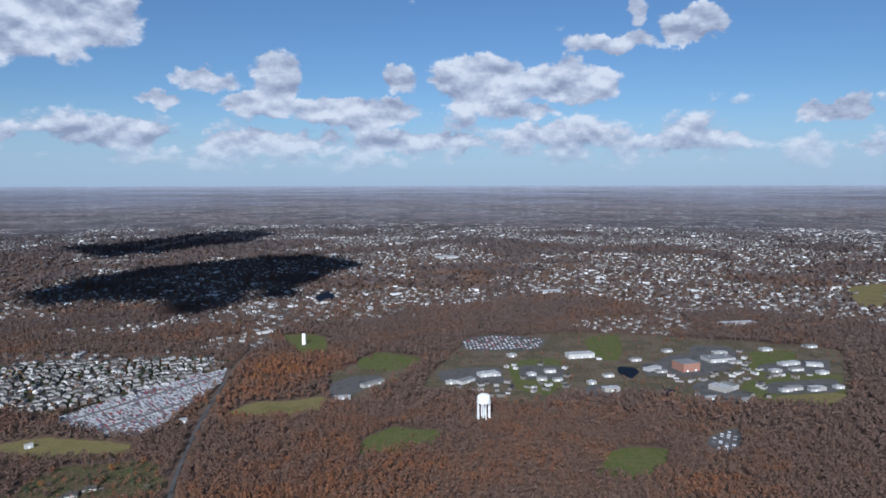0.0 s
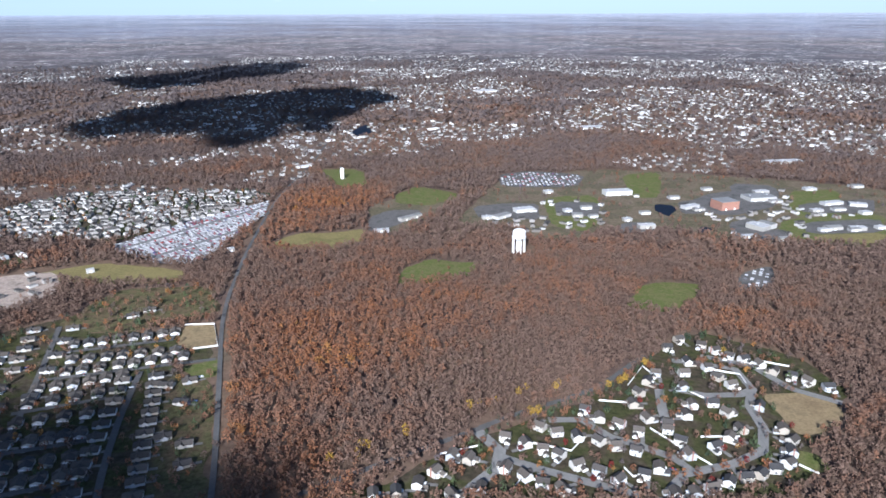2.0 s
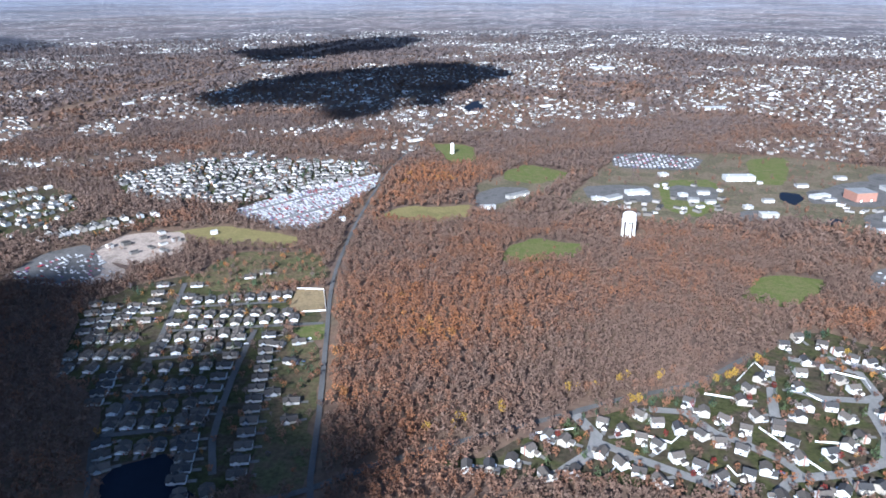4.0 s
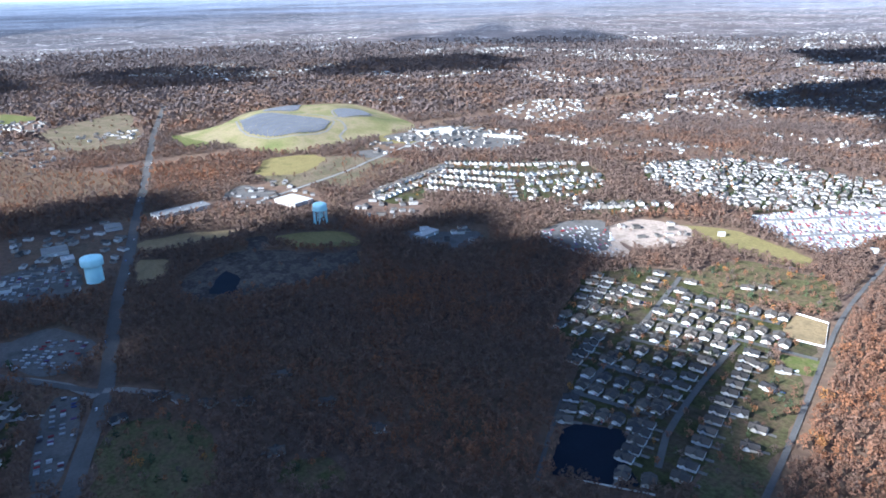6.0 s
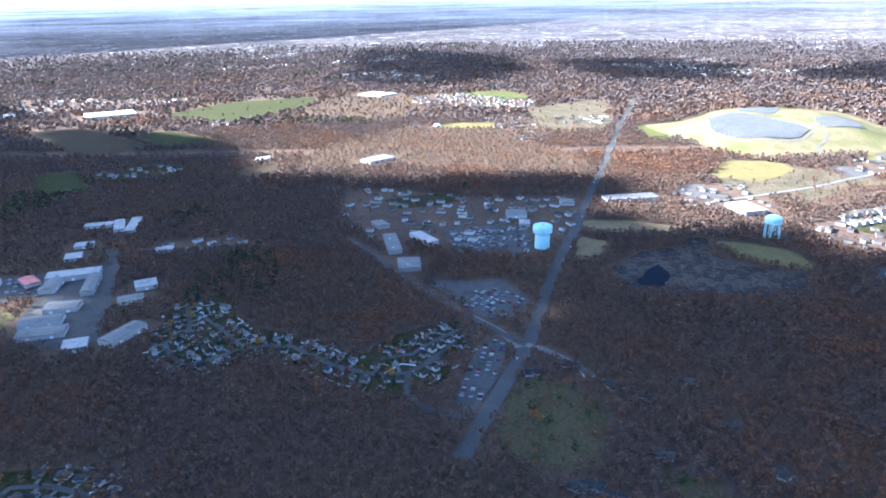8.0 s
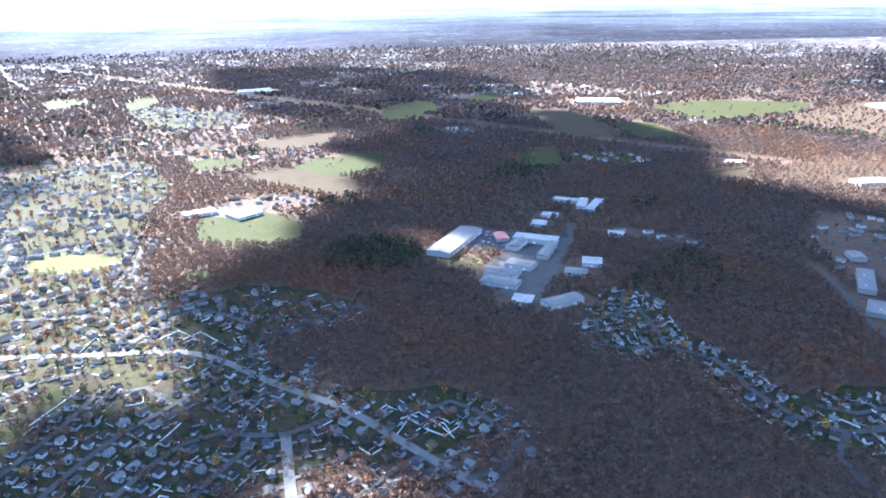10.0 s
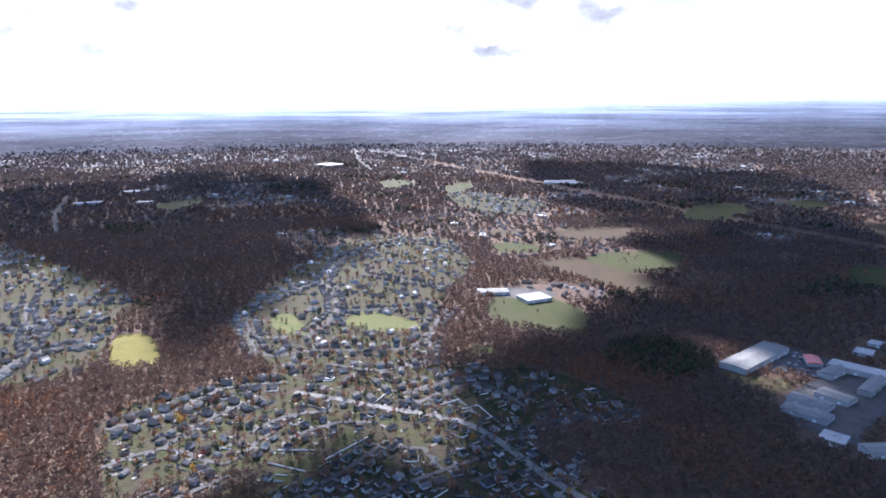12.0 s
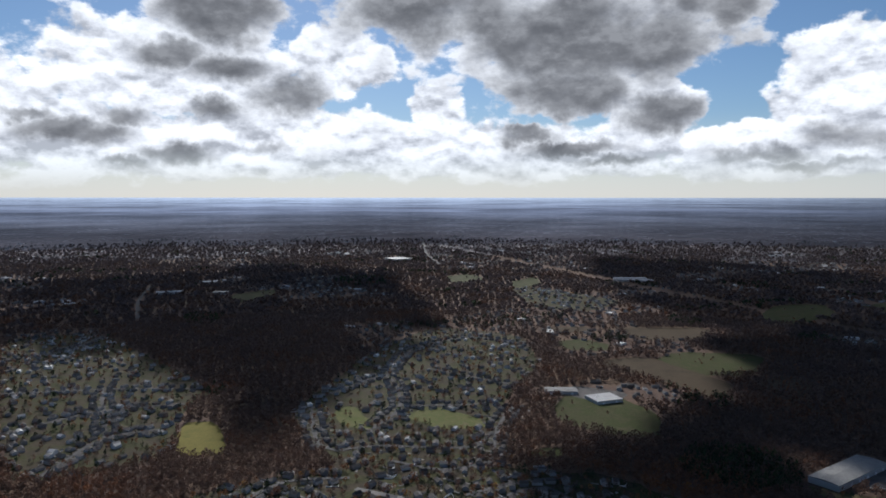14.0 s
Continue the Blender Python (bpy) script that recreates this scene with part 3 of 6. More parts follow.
def strip(name, line, width, mat, lift, label, category):
    d = np.gradient(line, axis=0)
    d /= np.maximum(np.linalg.norm(d, axis=1, keepdims=True), 1e-6)
    side = np.stack([-d[:, 1], d[:, 0]], 1) * width / 2
    P = np.concatenate([line + side, line - side])
    x, y, z, s = warp(P[:, 0], P[:, 1])
    n = len(line)
    i = np.arange(n - 1)
    me = mesh_of(name, np.stack([x, y, z + lift + np.where(s < 1, 5, 0)], 1), np.stack([i, i + n, i + n + 1, i + 1], 1), [mat])
    return tagged(new(name, me), label, category, kind="structure")


def road(width, pts, verge=0):
    line = bend(pts)
    strip("road", line, width, M["street" if 8.5 < width < 12 else "road"], 1.0 + 0.004 * len(ROADS), "grey asphalt highway" if width > 15 else "narrow grey asphalt road", "road")
    ROADS.append((width, line))
    for a, b in zip(line, line[1:]):
        n = max(2, int(np.linalg.norm(b - a) / 3))
        for t in np.linspace(0, 1, n):
            c = ((a + (b - a) * t) + HALF) / CELL
            w = int(round((width / 2 - 1 + verge) / CELL))
            i, j = int(c[0]), int(c[1])
            use[max(i - w, 0):i + w + 1, max(j - w, 0):j + w + 1] = np.maximum(use[max(i - w, 0):i + w + 1, max(j - w, 0):j + w + 1], 1)


def clear(x, y, r):
    i, j, w = int((x + HALF) / CELL), int((y + HALF) / CELL), max(1, int(round(r / CELL)))
    use[max(i - w, 0):i + w + 1, max(j - w, 0):j + w + 1] = 1


def lot_free(x, y, r=10.5):
    return all((x - h[1]) ** 2 + (y - h[2]) ** 2 > r * r for h in HOUSES)


def road_gap(x, y):
    best, way = 1e9, (1.0, 0.0)
    for w, line in ROADS:
        d = np.hypot(line[:, 0] - x, line[:, 1] - y)
        k = int(d.argmin())
        if d[k] < best + 30:
            a, b = line[max(k - 1, 0)], line[min(k + 1, len(line) - 1)]
            u = (b - a) / max(np.linalg.norm(b - a), 1e-6)
            gap = abs((x - line[k][0]) * -u[1] + (y - line[k][1]) * u[0]) if d[k] < 25 else d[k]
            if gap - w / 2 < best:
                best, way = gap - w / 2, (line[k][0] - x, line[k][1] - y)
    return best, way


def lots(style, pts):
    for x, y in pts:
        _, way = road_gap(x, y)
        HOUSES.append((style, x, y, math.degrees(math.atan2(way[1], way[0])) + 90 + random.uniform(-4, 4)))
        clear(x, y, 7)


def row(style, n, turn, pts):
    (ax, ay), (bx, by) = pts
    along = math.degrees(math.atan2(by - ay, bx - ax))
    for i in range(n):
        t = i / max(n - 1, 1)
        x, y = ax + (bx - ax) * t + random.uniform(-1, 1), ay + (by - ay) * t + random.uniform(-1, 1)
        if lot_free(x, y, 8.5):
            HOUSES.append((style, x, y, along + (180 if turn else 0) + random.uniform(-2, 2)))
            clear(x, y, 7)


def street(style, pts, width, gap):
    road(width, pts)
    line = ROADS[-1][1]
    reach = np.concatenate([[0], np.cumsum(np.linalg.norm(np.diff(line, axis=0), axis=1))])
    for side in (1, -1):
        s = gap * 0.6
        while s < reach[-1] - gap * 0.3:
            k = min(int(np.searchsorted(reach, s)), len(line) - 1)
            u = line[k] - line[k - 1]
            u = u / max(np.linalg.norm(u), 1e-6)
            t = (s - reach[k - 1]) / max(reach[k] - reach[k - 1], 1e-6)
            c = line[k - 1] + (line[k] - line[k - 1]) * t
            set_back = width / 2 + 10 + random.uniform(-1, 2)
            x, y = c + np.array([-u[1], u[0]]) * side * set_back
            if lot_free(x, y, 12) and road_gap(x, y)[0] > 5.5:
                HOUSES.append((style, x, y, math.degrees(math.atan2(u[1], u[0])) + (0 if side > 0 else 180) + random.uniform(-6, 6)))
                clear(x, y, 7)
            s += gap * random.uniform(0.9, 1.2)


# ahead: big wood, its clearings, the campus
region("heath", [(-48, 1149), (1, 1346), (51, 1525), (280, 1623), (432, 1598), (683, 1522), (847, 1452), (760, 1260), (636, 1057), (518, 1080), (405, 1090), (320, 1148), (224, 1144), (149, 1078), (103, 1076), (50, 1153)])
works([(420, 1080), (400, 1200), (480, 1420), (640, 1450), (600, 1300), (740, 1290), (640, 1080)])
works([(0, 1180), (60, 1310), (240, 1330), (225, 1170), (100, 1100)])
works([(250, 1340), (250, 1420), (330, 1420), (330, 1340)])
region("heath", [(-224, 1252), (-107, 1413), (-39, 1345), (-139, 1081)])
region("heath", [(-1407, 478), (-1457, 674), (-1280, 830), (-1160, 610), (-1246, 494)])
region("heath", [(-2273, 175), (-2489, 478), (-1873, 387), (-1858, 198)])
region("grass", [(-109, 865), (-110, 930), (-75, 975), (-15, 960), (15, 970), (-5, 940), (-15, 905), (-60, 881)])
region("grass", [(188, 815), (217, 884), (258, 896), (301, 888), (286, 847), (239, 791), (206, 798)])
region("tan", [(-345, 1015), (-310, 1090), (-245, 1100), (-195, 1125), (-185, 1065), (-220, 1020), (-290, 1010)])
region("paved", [(-190, 1110), (-200, 1195), (-170, 1245), (-110, 1250), (-115, 1200), (-155, 1130)])
region("grass", [(-170, 1360), (-135, 1435), (-45, 1380), (-50, 1335), (-95, 1280), (-160, 1295)])
region("grass", [(125, 1350), (240, 1380), (210, 1175), (175, 1125), (125, 1155)])
region("grass", [(320, 1565), (420, 1600), (360, 1360), (305, 1360)])
region("grass", [(630, 1420), (745, 1450), (670, 1250), (560, 1230)])
region("grass", [(535, 1210), (750, 1275), (635, 1055), (495, 1110)])
region("grass", [(-390, 1595), (-280, 1600), (-240, 1430), (-295, 1405)])
region("paved", [(45, 1435), (40, 1555), (120, 1600), (240, 1560), (205, 1440)])
region("paved", [(50, 1205), (0, 1205), (55, 1295), (110, 1300), (110, 1190)])
region("paved", [(380, 1300), (480, 1410), (625, 1445), (570, 1305), (450, 1225)])
region("paved", [(435, 1185), (490, 1225), (495, 1110), (455, 1085), (420, 1105)])
region("paved", [(340, 869), (370, 935), (425, 970), (415, 925), (388, 871)])
region("paved", [(230, 1120), (250, 1180), (310, 1190), (295, 1130)])
region("tan", [(545, 1095), (565, 1125), (680, 1140), (650, 1080)])
region("water", [(325, 1265), (340, 1310), (375, 1300), (360, 1245), (340, 1220)])
region("water", [(365, 1130), (385, 1160), (395, 1150), (380, 1115)])
region("water", [(-405, 2100), (-400, 2240), (-380, 2300), (-335, 2135), (-360, 2060)])
region("tan", [(1360, 2320), (1600, 2460), (1265, 1945), (1195, 1945)])
# ahead: near estate of two-storey houses
region("suburb", [(-121, 431), (-64, 459), (3, 517), (55, 550), (112, 592), (177, 664), (220, 720), (270, 737), (337, 685), (362, 615), (332, 564), (291, 527), (282, 487), (240, 449)])
region("dry", [(273, 600), (306, 610), (338, 598), (340, 569), (312, 540), (285, 535), (277, 556)])
region("grass", [(267, 509), (288, 510), (287, 487), (265, 479)])
road(6, [(3, 531), (51, 564), (114, 603), (179, 677)])
road(11, [(1, 525), (20, 497), (17, 474), (-5, 445)])
road(9, [(22, 488), (54, 473), (92, 458), (125, 446)])
road(9, [(65, 546), (95, 548), (116, 522), (138, 511), (163, 495), (176, 476), (211, 489)])
road(9, [(178, 606), (173, 575), (171, 556)])
road(9, [(206, 666), (234, 661), (266, 650), (269, 611), (255, 579), (254, 542), (241, 508), (211, 489), (166, 473), (146, 446)])
road(9, [(191, 607), (221, 596), (254, 599), (271, 611)])
road(9, [(239, 678), (286, 657), (307, 613), (344, 588)])
lots("colonial", [(25, 515), (42, 506), (56, 499), (69, 492), (82, 479), (99, 472), (112, 461)])
lots("colonial", [(56, 532), (70, 524), (87, 518), (105, 513), (118, 506), (134, 500)])
lots("colonial", [(24, 471), (39, 462), (52, 454), (67, 447), (134, 469), (147, 477)])
lots("colonial", [(152, 446), (167, 447), (182, 454), (198, 462), (213, 469), (226, 473), (240, 481), (254, 489)])
lots("colonial", [(263, 505), (270, 521), (269, 538), (263, 575), (177, 497), (168, 533), (175, 517), (142, 529), (127, 540)])
lots("colonial", [(100, 562), (111, 548), (146, 574), (156, 595), (169, 617), (181, 634), (154, 550), (170, 542)])
lots("colonial", [(191, 557), (201, 575), (221, 579), (229, 563), (232, 536), (218, 523), (202, 510), (202, 607)])
lots("colonial", [(210, 636), (237, 649), (241, 629), (250, 615), (225, 713), (220, 660), (246, 700), (257, 688), (268, 675), (281, 669), (207, 692)])
lots("colonial", [(294, 658), (303, 644), (317, 635), (329, 625), (343, 614)])
lots("colonial", [(-20, 486), (-6, 482), (-33, 464), (-45, 448), (-61, 437), (-78, 433), (4, 444), (-18, 436)])
# ahead left: estate of ranch houses beside the pond
region("suburb", [(-388, 395), (-417, 457), (-488, 488), (-579, 633), (-541, 717), (-477, 747), (-446, 696), (-339, 727), (-281, 648), (-321, 629), (-236, 390), (-253, 359), (-272, 348), (-314, 407), (-357, 377)])
region("water", [(-315, 314), (-354, 374), (-314, 407), (-289, 372), (-258, 358), (-285, 336)])
region("dry", [(-351, 727), (-314, 733), (-289, 677), (-315, 668), (-336, 681)])
region("scrub", [(-494, 716), (-500, 785), (-474, 837), (-423, 847), (-361, 851), (-314, 759), (-446, 696)])
region("grass", [(-312, 625), (-276, 650), (-263, 611), (-286, 600)])
region("scrub", [(-322, 625), (-262, 600), (-186, 372), (-238, 375)])
region("tan", [(-635, 880), (-570, 935), (-425, 915), (-409, 867), (-482, 852), (-590, 863)])
region("dirt", [(-692, 806), (-686, 873), (-601, 896), (-557, 811), (-596, 753), (-657, 764)])
region("dirt", [(-748, 694), (-731, 773), (-683, 795), (-575, 725), (-619, 680), (-692, 669)])
road(5, [(-180, 367), (-192, 396), (-218, 478), (-263, 611), (-307, 742), (-336, 863), (-370, 1055), (-405, 1335), (-415, 1630), (-440, 1950)], 3)
road(6, [(-262, 333), (-228, 359), (-189, 386), (-148, 424), (-84, 470), (11, 535)])
road(6, [(-369, 380), (-401, 477), (-445, 594), (-494, 716)])
road(6, [(-268, 386), (-290, 424), (-322, 516), (-348, 616)])
road(6, [(-462, 649), (-345, 690)])
road(6, [(-440, 593), (-280, 646)])
road(6, [(-430, 531), (-357, 563)])
road(6, [(-405, 469), (-335, 495)])
road(6, [(-386, 411), (-308, 444)])
road(4, [(-313, 301), (-346, 344), (-383, 397)])
row("ranch", 8, 0, [(-451, 670), (-350, 708)])
row("ranch", 7, 0, [(-433, 636), (-331, 662)])
row("ranch", 8, 0, [(-424, 611), (-316, 649)])
row("ranch", 6, 0, [(-432, 576), (-362, 606)])
row("ranch", 4, 0, [(-424, 548), (-367, 570)])
row("ranch", 4, 0, [(-415, 515), (-359, 534)])
row("ranch", 4, 0, [(-384, 489), (-348, 503)])
row("ranch", 5, 0, [(-397, 446), (-338, 468)])
row("ranch", 6, 0, [(-386, 425), (-318, 449)])
row("ranch", 4, 0, [(-355, 399), (-316, 415)])
row("ranch", 14, 90, [(-327, 607), (-249, 390)])
row("ranch", 8, 90, [(-356, 596), (-321, 459)])
row("ranch", 5, 90, [(-309, 424), (-291, 375)])
row("ranch", 4, 90, [(-476, 712), (-445, 613)])
row("ranch", 3, 90, [(-429, 561), (-419, 522)])
row("ranch", 3, 90, [(-405, 493), (-404, 481)])
row("ranch", 5, 90, [(-518, 705), (-481, 610)])
row("ranch", 4, 90, [(-515, 643), (-503, 599)])
row("ranch", 4, 90, [(-563, 636), (-530, 572)])
row("ranch", 5, 0, [(-504, 522), (-447, 537)])
row("ranch", 4, 0, [(-509, 555), (-468, 570)])
row("ranch", 4, 90, [(-439, 495), (-424, 454)])
row("ranch", 3, 0, [(-490, 499), (-444, 509)])
row("ranch", 3, 90, [(-378, 402), (-357, 375)])
row("ranch", 2, 0, [(-279, 357), (-262, 366)])
row("ranch", 5, 90, [(-543, 634), (-510, 571)])
# loose houses by the straight road
lots("ranch", [(-308, 589), (-289, 599), (-280, 559), (-273, 502), (-250, 493), (-240, 465), (-422, 751), (-409, 768)])
# ahead left, farther: rows of pale houses, the car lot, works yards
region("suburb", [(-1100, 600), (-1200, 850), (-1120, 960), (-1020, 1080), (-905, 1035), (-845, 950), (-820, 845), (-893, 776), (-940, 770), (-1030, 730), (-1005, 660), (-1010, 595)])
region("suburb", [(-798, 821), (-798, 891), (-745, 955), (-690, 960), (-680, 930), (-728, 837)])
region("suburb", [(-940, 1170), (-830, 1345), (-685, 1375), (-430, 1375), (-425, 1325), (-510, 1145), (-600, 1020), (-645, 1040), (-755, 1035), (-830, 1065)])
region("lot", [(-590, 1005), (-520, 1160), (-415, 1305), (-395, 1195), (-410, 1035), (-410, 940), (-475, 935)])
row("gable", 20, 90, [(-1090, 605), (-1175, 830)])
row("gable", 12, 90, [(-1050, 605), (-1120, 780)])
row("gable", 16, 90, [(-1200, 850), (-1080, 965)])
row("gable", 14, 90, [(-1145, 810), (-1020, 910)])
row("gable", 14, 90, [(-1125, 770), (-995, 860)])
row("gable", 12, 90, [(-1095, 740), (-985, 810)])
row("gable", 11, 90, [(-1055, 715), (-955, 775)])
row("gable", 8, 90, [(-1080, 965), (-1025, 1055)])
row("gable", 8, 90, [(-1010, 915), (-975, 1015)])
row("gable", 8, 90, [(-955, 875), (-910, 1005)])
row("gable", 7, 90, [(-910, 845), (-865, 980)])
row("gable", 6, 90, [(-1000, 855), (-889, 778)])
row("gable", 10, 90, [(-794, 816), (-740, 910)])
row("gable", 8, 90, [(-807, 844), (-705, 965)])
region("paved", [(-1575, 1030), (-1580, 1115), (-1505, 1135), (-1305, 1180), (-1220, 1020), (-1285, 960), (-1505, 1010)])
region("tan", [(-1595, 905), (-1525, 970), (-1415, 930), (-1480, 860)])
region("paved", [(-877, 535), (-835, 578), (-797, 632), (-753, 594), (-758, 548), (-816, 520)])
# left: solar hill, highway, towers, pits, shops
road(15.5, [(-461, -8), (-560, 27), (-654, 61), (-759, 87), (-878, 118), (-1035, 165), (-1180, 205), (-1420, 275), (-1635, 335), (-2010, 440), (-2520, 600)])
road(9, [(-655, 59), (-645, 76), (-613, 106)])
road(9, [(-648, 52), (-687, 32), (-727, -2)])
road(7, [(-526, -16), (-521, -1), (-520, 15)])
region("dry", [(-1085, 185), (-1080, 275), (-1035, 350), (-1020, 295), (-1020, 220), (-1025, 180)])
region("dry", [(-1005, 165), (-980, 210), (-895, 175), (-899, 145)])
region("tan", [(-980, 360), (-975, 395), (-935, 465), (-856, 456), (-887, 396), (-920, 365)])
region("mud", [(-1000, 320), (-990, 360), (-930, 340), (-940, 305)])
region("mud", [(-868, 185), (-930, 235), (-955, 295), (-910, 350), (-857, 401), (-845, 441), (-789, 410), (-770, 335), (-782, 268), (-789, 194)])
region("dry", [(-826, 268), (-825, 316), (-783, 332), (-785, 284)])
region("dry", [(-807, 351), (-839, 410), (-835, 445), (-786, 393)])
region("water", [(-823, 208), (-891, 256), (-851, 264), (-801, 243)])
region("scrub", [(-517, 21), (-589, 51), (-585, 82), (-533, 123), (-467, 109), (-442, 79), (-462, 23)])
region("scrub", [(-431, 135), (-452, 158), (-436, 192), (-406, 188), (-405, 158)])
region("orange", [(-1610, -185), (-1820, -130), (-1855, 50), (-1580, 255), (-1385, 255), (-1445, 30), (-1455, -115)])
region("orange", [(-1155, 575), (-1295, 715), (-1270, 815), (-1150, 635), (-1110, 530)])
region("tan", [(-1940, -105), (-2025, -55), (-2015, 90), (-1930, 55), (-1880, -40)])
region("grass", [(-2680, -40), (-2740, 120), (-2540, 240), (-2460, 80)])
region("grass", [(-1955, 455), (-1885, 565), (-1760, 545), (-1720, 455)])
region("tan", [(-1365, 480), (-1510, 560), (-1485, 665), (-1410, 675), (-1320, 565)])
region("paved", [(-1265, 375), (-1320, 440), (-1210, 470), (-1200, 410)])
region("paved", [(-1560, 895), (-1560, 1000), (-1440, 955), (-1455, 900)])
region("paved", [(-1445, 740), (-1425, 820), (-1370, 815), (-1350, 745)])
region("paved", [(-1375, 995), (-1370, 1105), (-1245, 1140), (-1250, 1030)])
road(9, [(-1175, 410), (-1275, 640), (-1355, 780), (-1495, 1080), (-1515, 1380)])
region("paved", [(-834, -65), (-831, -6), (-786, 68), (-749, 76), (-710, 46), (-759, -10)])
region("paved", [(-1045, -50), (-1055, 5), (-1045, 90), (-920, 80), (-935, 0)])
region("paved", [(-535, -18), (-655, 8), (-655, 33), (-630, 35), (-525, 4)])
region("paved", [(-740, 685), (-753, 772), (-713, 822), (-619, 727), (-629, 683)])
region("paved", [(-811, 545), (-824, 605), (-784, 627), (-752, 583), (-774, 540)])
region("suburb", [(-653, -160), (-631, -113), (-679, -92), (-712, -18), (-675, -9), (-584, -24), (-560, -52), (-553, -74), (-590, -152)])
lots("ranch", [(-428, 80), (-429, 93), (-415, 107), (-466, 155), (-444, 237), (-507, 221), (-579, 211), (-612, 98), (-594, 114), (-571, 133), (-552, 161), (-595, 60)])
# left: works halls in the wood and the winding estate
region("paved", [(-740, -594), (-844, -645), (-858, -584), (-890, -520), (-935, -525), (-970, -600), (-945, -520), (-841, -472), (-717, -429), (-649, -405), (-646, -487), (-709, -532), (-803, -548)])
region("scrub", [(-663, -536), (-681, -588), (-687, -624), (-710, -602), (-745, -558), (-709, -532)])
region("suburb", [(-664, -359), (-775, -358), (-793, -301), (-703, -266), (-692, -220), (-647, -161), (-619, -92), (-652, -99), (-684, -77), (-714, -5), (-647, -15), (-573, -35), (-559, -61), (-566, -107), (-634, -213), (-595, -261), (-605, -299)])
street("small", [(-759, -347), (-686, -317), (-659, -333), (-611, -292), (-644, -246)], 6, 13)
street("small", [(-730, -322), (-700, -289), (-648, -244)], 6, 13)
street("small", [(-644, -246), (-652, -194), (-615, -146), (-593, -97), (-595, -62), (-627, -32)], 7, 14)
street("small", [(-624, -93), (-633, -61), (-655, -46), (-693, -9)], 6, 14)
street("small", [(-604, -54), (-640, -29), (-664, -16)], 6, 14)
road(7, [(-595, -62), (-555, -60), (-530, -38), (-519, -7), (-524, 9)])
region("paved", [(-538, -15), (-582, -9), (-649, 9), (-673, 22), (-655, 42), (-586, 26), (-541, 8)])
region("paved", [(-794, -23), (-829, -2), (-842, 38), (-781, 71), (-712, 41), (-722, 10)])
region("paved", [(-980, -40), (-1050, -25), (-1065, 35), (-1050, 95), (-940, 90), (-930, 35)])
region("pasture", [(-1405, -945), (-1465, -865), (-1280, -745), (-1245, -825)])
region("stubble", [(-1950, -1305), (-2015, -1145), (-1700, -790), (-1610, -950)])
region("pasture", [(-1860, -940), (-1950, -870), (-1770, -625), (-1690, -770)])
region("pasture", [(-2220, -1000), (-2500, -880), (-2640, -580), (-2400, -540), (-2065, -730)])
region("pasture", [(-2000, -1635), (-2220, -1660), (-2200, -1540), (-1970, -1485)])
region("pasture", [(-1515, -1565), (-1765, -1740), (-1925, -1700), (-1790, -1525), (-1530, -1450)])
region("orange", [(-1430, -400), (-1705, -370), (-1950, -180), (-1930, 120), (-1470, 105), (-1450, -30), (-1490, -160)])
region("orange", [(-2195, -570), (-2840, -440), (-2500, -120), (-2065, -235)])
region("stubble", [(-1440, -505), (-1535, -440), (-1400, -400), (-1375, -495)])
region("suburb", [(-1415, -820), (-1505, -730), (-1485, -615), (-1400, -620), (-1355, -755)])
region("suburb", [(-1215, -165), (-1260, -45), (-1200, -15), (-1155, -115)])
road(8, [(-940, -530), (-970, -335), (-1005, -210), (-930, -140), (-819, -74), (-709, 11), (-656, 55)])
region("stubble", [(-880, -1635), (-990, -1610), (-930, -1535), (-840, -1620)])
region("pasture", [(-805, -1465), (-880, -1480), (-920, -1385), (-870, -1340), (-790, -1380)])
region("pasture", [(-895, -1215), (-1010, -1280), (-1180, -1185), (-1035, -1055), (-920, -1090)])
region("stubble", [(-790, -1255), (-920, -1270), (-940, -1000), (-840, -940), (-810, -1120)])
region("stubble", [(-1055, -1565), (-1295, -1485), (-1145, -1355), (-1010, -1420)])
region("orange", [(-940, -975), (-1055, -1040), (-1110, -980), (-1000, -905)])
region("pasture", [(-525, -965), (-600, -1060), (-680, -1050), (-695, -910), (-622, -812), (-542, -883)])
region("pasture", [(-446, -839), (-480, -831), (-453, -801), (-413, -828)])
region("paved", [(-585, -1090), (-655, -1105), (-720, -1030), (-650, -980), (-615, -1040)])
# behind: the old suburb with its bending main road
region("suburb", [(-130, -1115), (-240, -1305), (-385, -1535), (-590, -1745), (-765, -1575), (-670, -1275), (-500, -1085), (-372, -834), (-318, -808), (-377, -792), (-498, -711), (-525, -592), (-504, -567), (-414, -627), (-364, -573), (-355, -506), (-362, -450), (-431, -387), (-449, -337), (-425, -267), (-13, -539), (-58, -555), (-34, -633), (46, -624), (41, -827), (-45, -855), (-170, -861), (-150, -930)])
region("grass", [(-195, -1100), (-235, -1125), (-245, -1050), (-240, -980), (-195, -1035)])
region("grass", [(-300, -1030), (-355, -1080), (-410, -1005), (-410, -940), (-345, -955)])
region("pasture", [(-97, -602), (-107, -625), (-123, -603), (-114, -591)])
region("wood", [(-18, -612), (-68, -633), (-97, -602), (-84, -568), (-46, -563), (-17, -573)])
street("old", [(-169, -793), (-212, -750), (-267, -689), (-313, -643), (-332, -588), (-339, -503), (-352, -424), (-350, -367), (-347, -318), (-345, -274), (-346, -247)], 9, 20)
street("old", [(-294, -432), (-264, -389), (-233, -344)], 9, 20)
